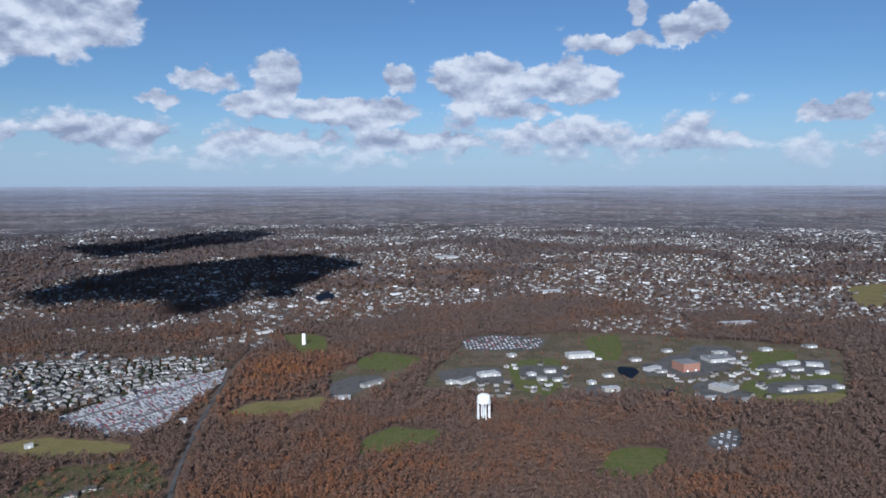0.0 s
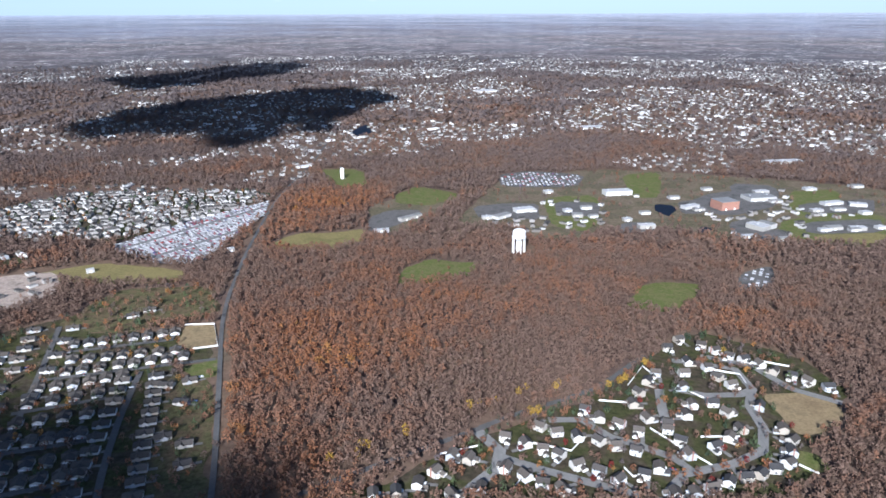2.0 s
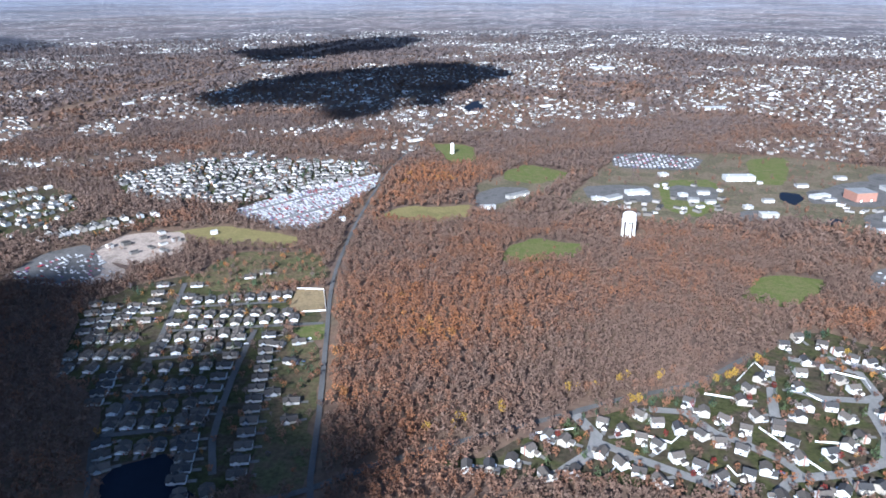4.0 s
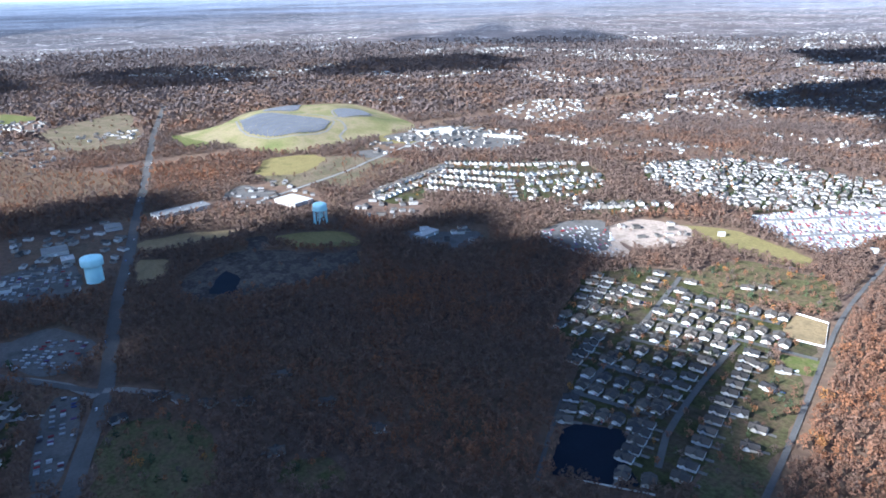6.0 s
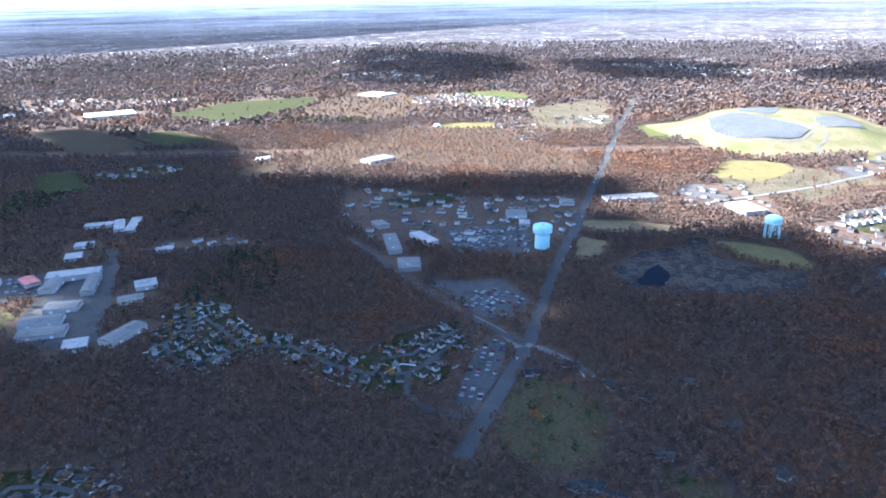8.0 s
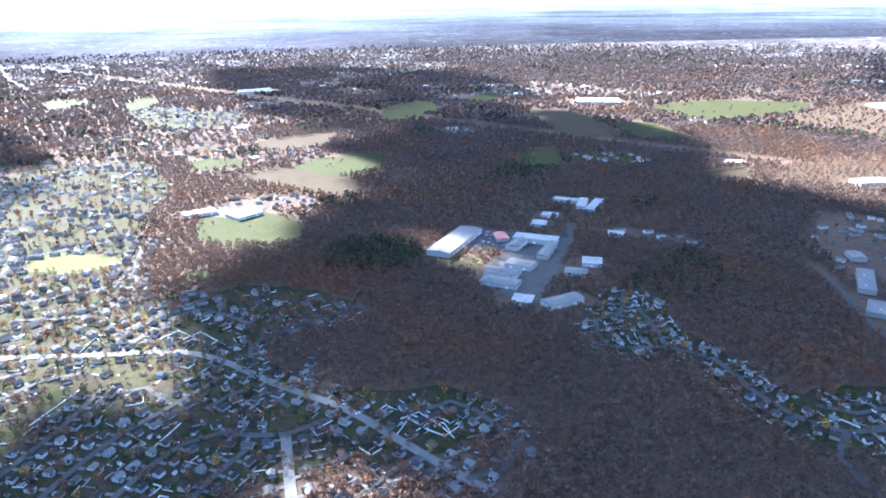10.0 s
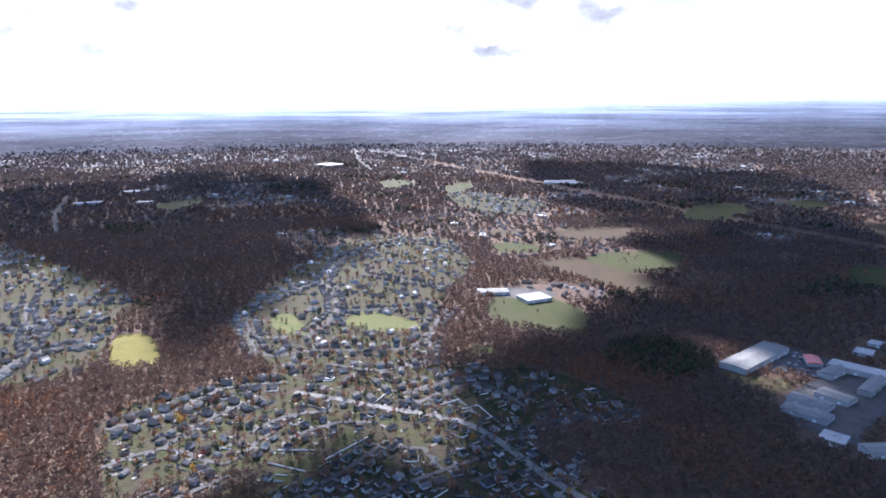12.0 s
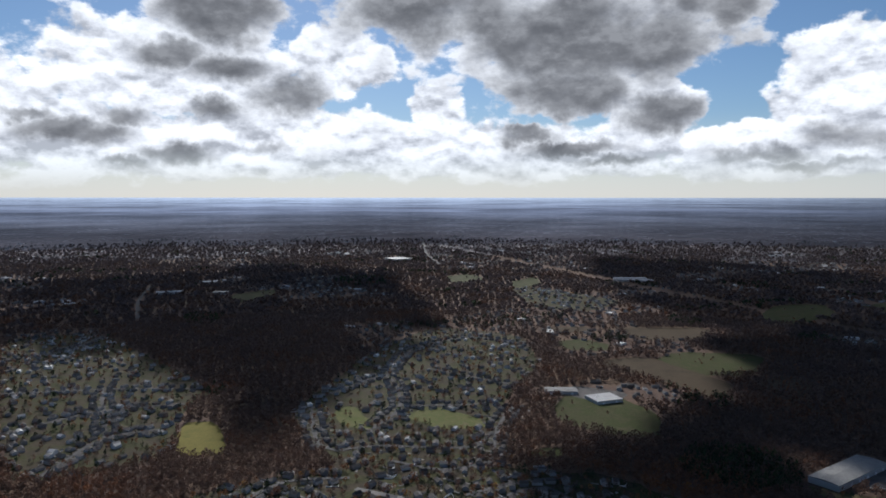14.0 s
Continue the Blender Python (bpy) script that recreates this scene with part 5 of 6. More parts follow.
hall("pale", 495, 1166, 16, 26, 35, 8)
hall("white", 286, 1150, 28, 14, 11, 7)
hall("white", 674, 1320, 43, 15, 18, 6)
hall("white", 719, 1311, 30, 16, -16, 6)
hall("pale", 600, 1155, 28, 14, 11, 6)
hall("white", 640, 1154, 26, 13, 3, 6)
hall("pale", 40, 1204, 35, 15, 45, 6)
hall("white", 82, 1246, 37, 18, 22, 7)
hall("pale", 177, 1216, 18, 15, 2, 6)
hall("pale", 200, 1268, 20, 13, 7, 6)
hall("white", 397, 1283, 35, 14, 30, 6)
hall("grey", 550, 1355, 56, 35, 14, 8)
hall("white", -166, 1106, 26, 9, 14, 6)
hall("pale", -125, 1188, 48, 11, 47, 6)
hall("white", -386, 996, 10, 7, 30, 6)
hall("white", -556, 896, 10, 5, 45, 6)
hall("white", 741, 1714, 94, 28, 12, 6)
hall("white", 352, 2242, 86, 43, 13, 6)
hall("white", 21, 3335, 101, 81, 24, 7)
hall("white", 163, 1248, 15, 12, 16, 5)
hall("pale", 205, 1212, 16, 11, 13, 5)
hall("white", 13, 1196, 18, 11, 13, 5)
hall("pale", 94, 1246, 23, 12, 10, 5)
hall("grey", 408, 1266, 20, 12, 12, 5)
hall("white", 574, 1408, 30, 15, 9, 5)
hall("pale", 574, 1332, 23, 14, 10, 5)
hall("white", 440, 1102, 21, 10, 9, 5)
hall("pale", 492, 1092, 16, 9, 12, 5)
hall("white", 623, 1268, 22, 12, 10, 5)
hall("pale", 667, 1278, 24, 13, 10, 5)
hall("white", 705, 1256, 20, 13, 12, 5)
hall("white", 582, 1145, 21, 10, 10, 5)
hall("pale", 632, 1148, 19, 11, 11, 5)
hall("white", 682, 1163, 16, 11, 12, 5)
hall("pale", 303, 1239, 18, 12, 13, 5)
hall("white", 262, 1193, 15, 11, 14, 5)
hall("pale", 384, 1354, 21, 14, 12, 5)
hall("white", 684, 1437, 24, 16, 11, 5)
hall("pale", 792, 1466, 27, 17, 10, 5)
hall("white", 140, 1390, 18, 15, 16, 5)
hall("pale", 471, 1428, 19, 15, 13, 5)


# ---- water towers
def legged_tower(x, y, height, radius, mat, label):
    t = thing("water_tower", label, "water tower")
    rim = height * 0.66
    tank = bmesh.new()
    lathe(tank, [(radius * 0.45, rim - 2.4), (radius * 0.85, rim - 1.2), (radius, rim + 0.6), (radius, height - 5.0), (radius * 0.93, height - 2.6), (radius * 0.7, height - 0.9), (radius * 0.3, height - 0.1), (0.4, height)], 32)
    part("tank", tank, mat, t, smooth=True)
    deck = bmesh.new()
    lathe(deck, [(radius + 0.1, rim), (radius + 1.0, rim), (radius + 1.0, rim + 1.0), (radius + 0.1, rim + 1.0)], 32)
    part("walkway", deck, mat, t)
    for k in range(10):
        a = 2 * math.pi * k / 10
        leg = bmesh.new()
        lathe(leg, [(0.8, 0), (0.62, rim * 0.5), (0.55, rim + 0.2)], 8, (radius - 0.6) * math.cos(a), (radius - 0.6) * math.sin(a))
        part("leg", leg, mat, t)
    riser = bmesh.new()
    lathe(riser, [(1.4, 0), (1.1, 2), (1.1, rim - 1)], 12)
    part("riser", riser, mat, t)
    t.matrix_basis = pose(x, y, 0)
    clear(x, y, 18)


def column_tower(x, y, height, radius, mat, label):
    t = thing("water_tower", label, "water tower")
    shaft = bmesh.new()
    lathe(shaft, [(radius * 0.80, 0), (radius * 0.78, 1.5), (radius * 0.76, height * 0.6), (radius * 0.8, height * 0.66)], 32)
    part("shaft", shaft, mat, t)
    tank = bmesh.new()
    lathe(tank, [(radius * 0.78, height * 0.62), (radius * 0.97, height * 0.66), (radius, height * 0.70), (radius, height * 0.90), (radius * 0.95, height * 0.95), (radius * 0.6, height * 0.99), (0.5, height)], 32)
    part("tank", tank, mat, t, smooth=True)
    part("door", made(box, -0.7, -radius * 0.82, 0.0, 0.7, -radius * 0.76, 2.3), M["pane"], t)
    rail = bmesh.new()
    lathe(rail, [(2.4, height * 0.985), (2.5, height * 0.985), (2.5, height + 0.9), (2.4, height + 0.9)], 16)
    part("railing", rail, mat, t)
    t.matrix_basis = pose(x, y, 0)
    clear(x, y, 22)


legged_tower(61, 1014, 37.5, 10, M["tower_white"], "white water tower on ten slender legs in a clearing")
column_tower(-959, 106, 35.5, 14.3, M["tower_blue"], "pale blue water tower with a wide tank on a thick column")
legged_tower(-997, 453, 34.5, 11.5, M["tower_blue"], "pale blue water tower on slender legs beside shops")
pole = thing("chimney_stack", "slim white tower beside woods", "tower")
stack = bmesh.new()
lathe(stack, [(4.5, 0), (4.0, 12), (4.2, 22), (3.2, 24), (0.5, 24.5)], 16)
part("shaft", stack, M["tower_white"], pole)
pole.matrix_basis = pose(-309, 1503, 0)

# ---- the capped landfill with its solar field
HILL = rounded([(-1950, 460), (-1990, 600), (-2190, 760), (-2250, 905), (-2150, 1120), (-1910, 1115), (-1600, 1060), (-1560, 895), (-1540, 770), (-1515, 620), (-1620, 570)], 2)
hc = HILL.mean(0)
paint(HILL, 1)
hill_height = 26.0


def hill_z(x, y):
    a = math.atan2(y - hc[1], x - hc[0])
    angles = np.arctan2(HILL[:, 1] - hc[1], HILL[:, 0] - hc[0])
    o = np.argsort(angles)
    reach = np.interp(a, angles[o], np.hypot(HILL[o, 0] - hc[0], HILL[o, 1] - hc[1]), period=2 * math.pi)
    u = min(math.hypot(x - hc[0], y - hc[1]) / reach, 1.0)
    u = max(0.0, min(1.0, (1 - u) / 0.55))
    return hill_height * u * u * (3 - 2 * u)


hill_rings, hill_n = 14, len(HILL)
hv = [(*(hc + (p - hc) * k / hill_rings), 0.0) for k in range(1, hill_rings + 1) for p in HILL]
hv = np.array([(x, y, hill_z(x, y) + (0.6 if i < hill_n * (hill_rings - 1) else -0.5)) for i, (x, y, _) in enumerate(hv)])
hf = [(k * hill_n + i, k * hill_n + hill_n + i, k * hill_n + hill_n + (i + 1) % hill_n, k * hill_n + (i + 1) % hill_n) for k in range(hill_rings - 1) for i in range(hill_n)]
M["hill"] = surface("hill_grass", [(0.1, 0.108, 0.042), (0.14, 0.128, 0.062), (0.18, 0.15, 0.09), (0.11, 0.112, 0.045)], (0.85, 1.15), (110, 6), bump=0.1)
me = mesh_of("hill", hv, np.array(hf)[:, ::-1], [M["hill"]], smooth=True)
bm = bmesh.new()
bm.from_mesh(me)
bm.verts.ensure_lookup_table()
bm.faces.new([bm.verts[i] for i in range(hill_n)])
bmesh.ops.recalc_face_normals(bm, faces=bm.faces[:])
bm.to_mesh(me)
bm.free()
tagged(new("hill", me), "broad grassy capped mound under solar panels", "hill", kind="structure")
array = thing("solar_array", "dark blue-grey rows of solar panels on a grassy mound", "solar array")
FIELDS = [rounded([(-1943, 654), (-2003, 749), (-1726, 845), (-1631, 766), (-1655, 647), (-1766, 609)], 1),
          rounded([(-1896, 928), (-1898, 1027), (-1749, 984), (-1741, 871)], 1), rounded([(-2211, 848), (-2093, 922), (-1930, 831), (-2023, 756)], 1)]
for shape in FIELDS:
    ylo, yhi = shape[:, 1].min(), shape[:, 1].max()
    for y in np.arange(ylo + 3, yhi - 2, 6.5):
        xs = np.arange(shape[:, 0].min(), shape[:, 0].max(), 4.0)
        ok = inside(shape, xs, np.full(xs.shape, y))
        if ok.sum() < 4:
            continue
        a, b = xs[ok].min(), xs[ok].max()
        cuts = np.arange(a, b, 40.0).tolist() + [b]
        table = bmesh.new()
        for p, q in zip(cuts, cuts[1:]):
            v = [table.verts.new((u, w, hill_z(u, w) + h)) for u, w, h in ((p + 1, y, 1.3), (q - 1, y, 1.3), (q - 1, y + 4.4, 2.9), (p + 1, y + 4.4, 2.9))]
            k = [table.verts.new(c.co - Vector((0, 0, 0.12))) for c in v]
            table.faces.new(v)
            table.faces.new(k[::-1])
            for i in range(4):
                table.faces.new((v[i], k[i], k[(i + 1) % 4], v[(i + 1) % 4]))
            for u in (p + 6, q - 6):
                box(table, u, y + 2.0, hill_z(u, y + 2) + 0.2, u + 0.3, y + 2.3, hill_z(u, y + 2) + 2.1)
        part("solar_table", table, M["solar"], array)
track = strip("track", bend([(-1520, 790), (-1600, 800), (-1640, 840), (-1720, 860), (-1850, 850), (-1950, 760)]), 7, M["drive"], 0, "pale gravel track over the mound", "track")
tracks = [track]
for shape in FIELDS[:2]:
    out = shape.mean(0) + (shape - shape.mean(0)) * 1.06
    tracks.append(strip("track", bend([*map(tuple, out), tuple(out[0])]), 6, M["drive"], 0, "pale gravel track round the solar panels", "track"))
for line in tracks:
    for v in line.data.vertices:
        v.co.z = hill_z(v.co.x, v.co.y) + 1.2


# ---- cars
def car():
    c = thing("car", "parked car with dark windows on asphalt", "car", "cars")
    body = bmesh.new()
    prism(body, [(-2.2, 0.35), (2.2, 0.35), (2.25, 0.75), (1.3, 0.95), (-2.1, 0.98), (-2.25, 0.7)], "x", -0.88, 0.88)
    cabin = bmesh.new()
    prism(cabin, [(-1.9, 0.95), (1.1, 0.93), (0.4, 1.42), (-1.3, 1.45)], "x", -0.76, 0.76)
    roof = bmesh.new()
    prism(roof, [(-1.35, 1.43), (0.45, 1.4), (0.3, 1.5), (-1.2, 1.52)], "x", -0.7, 0.7)
    part("body", body, M["car"], c)
    part("cabin", cabin, M["pane"], c, "dark car windows")
    part("roof", roof, M["car"], c)
    for y in (-1.35, 1.4):
        for x in (-0.85, 0.65):
            w = bmesh.new()
            prism(w, [(y + 0.33 * math.cos(k * math.pi / 4), 0.33 + 0.33 * math.sin(k * math.pi / 4)) for k in range(8)], "x", x, x + 0.2)
            part("wheel", w, M["tyre"], c)
    return c


car_first = None


def park(x, y, turn, z=0.6):
    global car_first
    if car_first is None:
        car_first = car()
        car_first.matrix_basis = pose(x, y, z, 0, 0, turn)
    else:
        copy_thing(car_first, pose(x, y, z, 0, 0, turn))


highway = next(line for w, line in ROADS if w > 15)
for k in range(16):
    i = random.randrange(1, min(60, len(highway) - 1))
    u = highway[i] - highway[i - 1]
    a = math.atan2(u[1], u[0])
    off = random.choice((-6.5, -3, 3, 6.5))
    park(highway[i][0] - math.sin(a) * off, highway[i][1] + math.cos(a) * off, math.degrees(a) - 90 + (180 if off > 0 else 0), 1.3)
near_houses = [h for h in HOUSES if math.hypot(h[1], h[2]) < 1000]
random.shuffle(near_houses)
for style, x, y, turn in near_houses[:46]:
    a = radians(turn)
    d, s = 11.5, 3.5
    park(x + math.sin(a) * d + math.cos(a) * s, y - math.cos(a) * d + math.sin(a) * s, turn + random.choice((0, 180)), 0.95)



# ---- fences: white boards in panels
M["fence"] = surface("fence_paint", [(0.74, 0.73, 0.7), (0.8, 0.8, 0.78)], (0.9, 1.06), (4, 0.5), 0.6)


def fence(pts, high=1.7, z=0.3):
    f = thing("fence", "white panel fence round a yard", "fence", "fences")
    for (ax, ay), (bx, by) in zip(pts, pts[1:]):
        a, b = Vector((ax, ay)), Vector((bx, by))
        n = max(1, int((b - a).length / 9))
        for i in range(n):
            p, q = a.lerp(b, i / n), a.lerp(b, (i + 1) / n)
            u = (q - p).normalized()
            s = Vector((-u.y, u.x)) * 0.07
            bm = bmesh.new()
            for lo, hi, fat in ((0.08, high - 0.15, 1.0), (high - 0.15, high, 1.6)):
                v = [bm.verts.new((*(c + s * k * fat), z + h)) for h in (lo, hi) for c, k in ((p, 1), (q, 1), (q, -1), (p, -1))]
                for g in ((3, 2, 1, 0), (4, 5, 6, 7), (0, 1, 5, 4), (1, 2, 6, 5), (2, 3, 7, 6), (3, 0, 4, 7)):
                    bm.faces.new([v[k] for k in g])
            box(bm, p.x - 0.12, p.y - 0.12, z - 0.3, p.x + 0.12, p.y + 0.12, z + high + 0.15)
            bmesh.ops.recalc_face_normals(bm, faces=bm.faces[:])
            part("panel", bm, M["fence"], f)


for line in FENCES:
    fence(line)
yards = [h for h in HOUSES if h[0] in ("old", "small") and math.hypot(h[1], h[2]) < 950]
random.shuffle(yards)
for style, x, y, turn in yards[:60]:
    a = radians(turn)
    ca, sa = math.cos(a), math.sin(a)
    deep = random.uniform(11, 16)
    fence([(x + ca * u - sa * w, y + sa * u + ca * w) for u, w in random.choice((((7.5, 5), (7.5, deep), (-7.5, deep)), ((-7.5, 4), (-7.5, deep)), ((7.5, deep), (-7.5, deep), (-7.5, 4))))])

# ---- drives from each door to its street, a sheet a district
def drives(style):
    v, f = [], []
    for st, x, y, turn in HOUSES:
        if st != style or math.hypot(x, y) > 2600:
            continue
        a = radians(turn)
        ca, sa = math.cos(a), math.sin(a)
        side = 3.4 if style != "ranch" else -2.0
        k = len(v)
        for u, w in ((side - 1.8, -5), (side + 1.8, -5), (side + 1.8, -15), (side - 1.8, -15)):
            v.append((x + ca * u - sa * w, y + sa * u + ca * w, 0.95))
        f.append((k + 3, k + 2, k + 1, k))
    if v:
        tagged(new("driveway", mesh_of("driveway", v, np.array(f)[:, ::-1], [M["drive"]])), "pale concrete driveways in front of houses", "driveway", kind="structure")


for style in STYLES:
    drives(style)

# ---- trees
rng = np.random.default_rng(5)


def crown(n, size, trunk=True, lift=0.6, flat=0.38):
    """A unit tree, one metre high: loose tufts round a trunk with limbs. Returns corners, triangles and the way each corner faces."""
    d = rng.normal(size=(n, 3))
    d /= np.linalg.norm(d, axis=1, keepdims=True)
    r = rng.uniform(0.35, 1.0, (n, 1)) ** 0.6
    c = d * r * np.array([0.32, 0.32, flat]) * rng.uniform(0.8, 1.15, (n, 1)) + np.array([0, 0, lift])
    e1, e2 = rng.normal(size=(n, 3)), rng.normal(size=(n, 3))
    e1 /= np.linalg.norm(e1, axis=1, keepdims=True)
    e2 = np.cross(e1, e2)
    e2 /= np.linalg.norm(e2, axis=1, keepdims=True)
    out = d * 0.9 + np.array([0, 0, 0.4])
    flip = np.sign((np.cross(e1, e2) * out).sum(1, keepdims=True))
    e2 = e2 * flip
    face = out + 0.14 * np.cross(e1, e2)
    face /= np.linalg.norm(face, axis=1, keepdims=True)
    s = size * rng.uniform(0.6, 1.35, (n, 1))
    v = np.stack([c + e1 * s, c - e1 * s * 0.5 + e2 * s * 0.8, c - e1 * s * 0.5 - e2 * s * 0.8], 1).reshape(-1, 3)
    f, w = np.arange(3 * n).reshape(-1, 3), np.repeat(face, 3, axis=0)
    if trunk:
        k = len(v)
        base = [(0.022 * math.cos(a), 0.022 * math.sin(a), -0.03) for a in (0, 2.1, 4.2)]
        top = [(0.009 * math.cos(a), 0.009 * math.sin(a), 0.72) for a in (0, 2.1, 4.2)]
        v = np.concatenate([v, base, top])
        w = np.concatenate([w, [(math.cos(a), math.sin(a), 0) for a in (0, 2.1, 4.2, 0, 2.1, 4.2)]])
        f = np.concatenate([f, [(k, k + 1, k + 4), (k, k + 4, k + 3), (k + 1, k + 2, k + 5), (k + 1, k + 5, k + 4), (k + 2, k, k + 3), (k + 2, k + 3, k + 5)]])
        for j in range(3):
            k, a = len(v), rng.uniform(0, 6.28)
            v = np.concatenate([v, [(0.01, 0.01, 0.36 + 0.1 * j), (-0.01, -0.01, 0.40 + 0.1 * j), (0.22 * math.cos(a), 0.22 * math.sin(a), 0.62 + 0.09 * j)]])
            w = np.concatenate([w, [(0, 0, 1)] * 3])
            f = np.concatenate([f, [(k, k + 1, k + 2)]])
    return v, f, w


def planted(name, spots, height, tone, shapes, mat, label, category):
    """Many trees as one sheet of stuff. spots in plan metres."""
    n = len(spots)
    if n == 0:
        return
    gx, gy, gz, s = warp(spots[:, 0], spots[:, 1])
    gz = gz + np.where(s < 1, 3.0, 0.0)
    pick = rng.integers(0, len(shapes), n)
    turn = rng.uniform(0, 6.28, n)
    V, F, T, W, at = [], [], [], [], 0
    for k, (v, f, w) in enumerate(shapes):
        m = np.where(pick == k)[0]
        if len(m) == 0:
            continue
        ca, sa = np.cos(turn[m])[:, None], np.sin(turn[m])[:, None]
        h = (height[m] * s[m])[:, None]
        wide = h * rng.uniform(0.85, 1.25, (len(m), 1))
        x = (v[:, 0] * ca - v[:, 1] * sa) * wide + gx[m][:, None]
        y = (v[:, 0] * sa + v[:, 1] * ca) * wide + gy[m][:, None]
        z = v[:, 2] * h + gz[m][:, None]
        V.append(np.stack([x, y, z], 2).reshape(-1, 3))
        F.append((f[None] + (np.arange(len(m)) * len(v))[:, None, None]).reshape(-1, 3) + at)
        T.append(np.repeat(tone[m], len(v)))
        W.append(np.stack([w[:, 0] * ca - w[:, 1] * sa, w[:, 0] * sa + w[:, 1] * ca, np.repeat(w[None, :, 2], len(m), 0)], 2).reshape(-1, 3))
        at += len(m) * len(v)
    me = mesh_of(name, np.concatenate(V), np.concatenate(F), [mat], tone=np.concatenate(T), normals=np.concatenate(W))
    return tagged(new(name, me), label, category, kind="stuff")


def field_noise(x, y, size, seed):
    """Smooth noise from 0 to 1 in blotches of about size metres."""
    g = np.random.default_rng(seed).uniform(0, 1, (64, 64))
    u, v = np.asarray(x) / size % 64, np.asarray(y) / size % 64
    i, j = u.astype(int) % 64, v.astype(int) % 64
    a, b = u - np.floor(u), v - np.floor(v)
    a, b = a * a * (3 - 2 * a), b * b * (3 - 2 * b)
    i1, j1 = (i + 1) % 64, (j + 1) % 64
    return (g[i, j] * (1 - a) + g[i1, j] * a) * (1 - b) + (g[i, j1] * (1 - a) + g[i1, j1] * a) * b


def scatter(r0, r1, step):
    """Jittered spots in a ring, on the side of the plain that the camera turns over."""
    k = np.arange(-r1, r1, step)
    x, y = np.meshgrid(k, k)
    x, y = x.ravel() + rng.uniform(-0.45, 0.45, x.size) * step, y.ravel() + rng.uniform(-0.45, 0.45, y.size) * step
    r, head = np.hypot(x, y), np.degrees(np.arctan2(-x, y)) % 360
    ok = (r >= r0) & (r < r1) & ((head > 318) | (head < 204))
    return np.stack([x[ok], y[ok]], 1)


def land(p):
    i, j = ((p + HALF) / CELL).astype(int).clip(0, N - 1).T
    return use[i, j]


def town_share(x, y):
    """How built-up the far land is, by broad noise; thicker ahead and behind than to the side."""
    head = np.degrees(np.arctan2(-x, y))
    head = np.where(head < -150, head + 360, head)
    r = np.hypot(x, y)
    n = 0.6 * field_noise(x, y, 420, 11) + 0.4 * field_noise(x, y, 150, 12)
    bar = np.interp(head, [-60, 0, 20, 40, 70, 110, 140, 165, 200], [0.40, 0.42, 0.49, 0.56, 0.66, 0.66, 0.62, 0.57, 0.53])
    bar = bar + np.where(head < 3, np.interp(r, [1050, 1700, 2100], [0.5, 0.3, 0.0]), np.interp(r, [1300, 1500, 1900], [0.5, 0.25, 0.0]))
    return n - bar


def tones(p):
    t = 0.42 * field_noise(p[:, 0], p[:, 1], 130, 3) + 0.36 * field_noise(p[:, 0], p[:, 1], 34, 4) + rng.normal(-0.05, 0.09, len(p))
    big = np.exp(-(((p[:, 0] + 40) / 330) ** 2 + ((p[:, 1] - 640) / 260) ** 2))
    red = np.exp(-(((p[:, 0] + 300) / 110) ** 2 + ((p[:, 1] - 1270) / 190) ** 2))
    for cx, cy, wide, much in ((-170, 480, 90, 0.2), (-152, 675, 90, 0.16), (10, 825, 70, 0.22), (90, 650, 130, -0.3), (301, 754, 70, 0.2), (-68, 706, 60, 0.1), (-536, -673, 100, 0.2), (-443, -461, 90, 0.14), (-665, -691, 90, 0.1), (-602, 409, 120, 0.25), (-377, 317, 70, 0.22), (-1482, 262, 260, 0.25)):
        t = t + much * np.exp(-((p[:, 0] - cx) ** 2 + (p[:, 1] - cy) ** 2) / wide ** 2)
    # far trees are coloured greyer with distance, in place of haze
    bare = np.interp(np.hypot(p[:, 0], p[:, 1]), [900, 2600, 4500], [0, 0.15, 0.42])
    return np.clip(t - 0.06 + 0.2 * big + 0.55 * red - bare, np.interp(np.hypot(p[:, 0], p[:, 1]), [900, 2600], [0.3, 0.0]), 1)


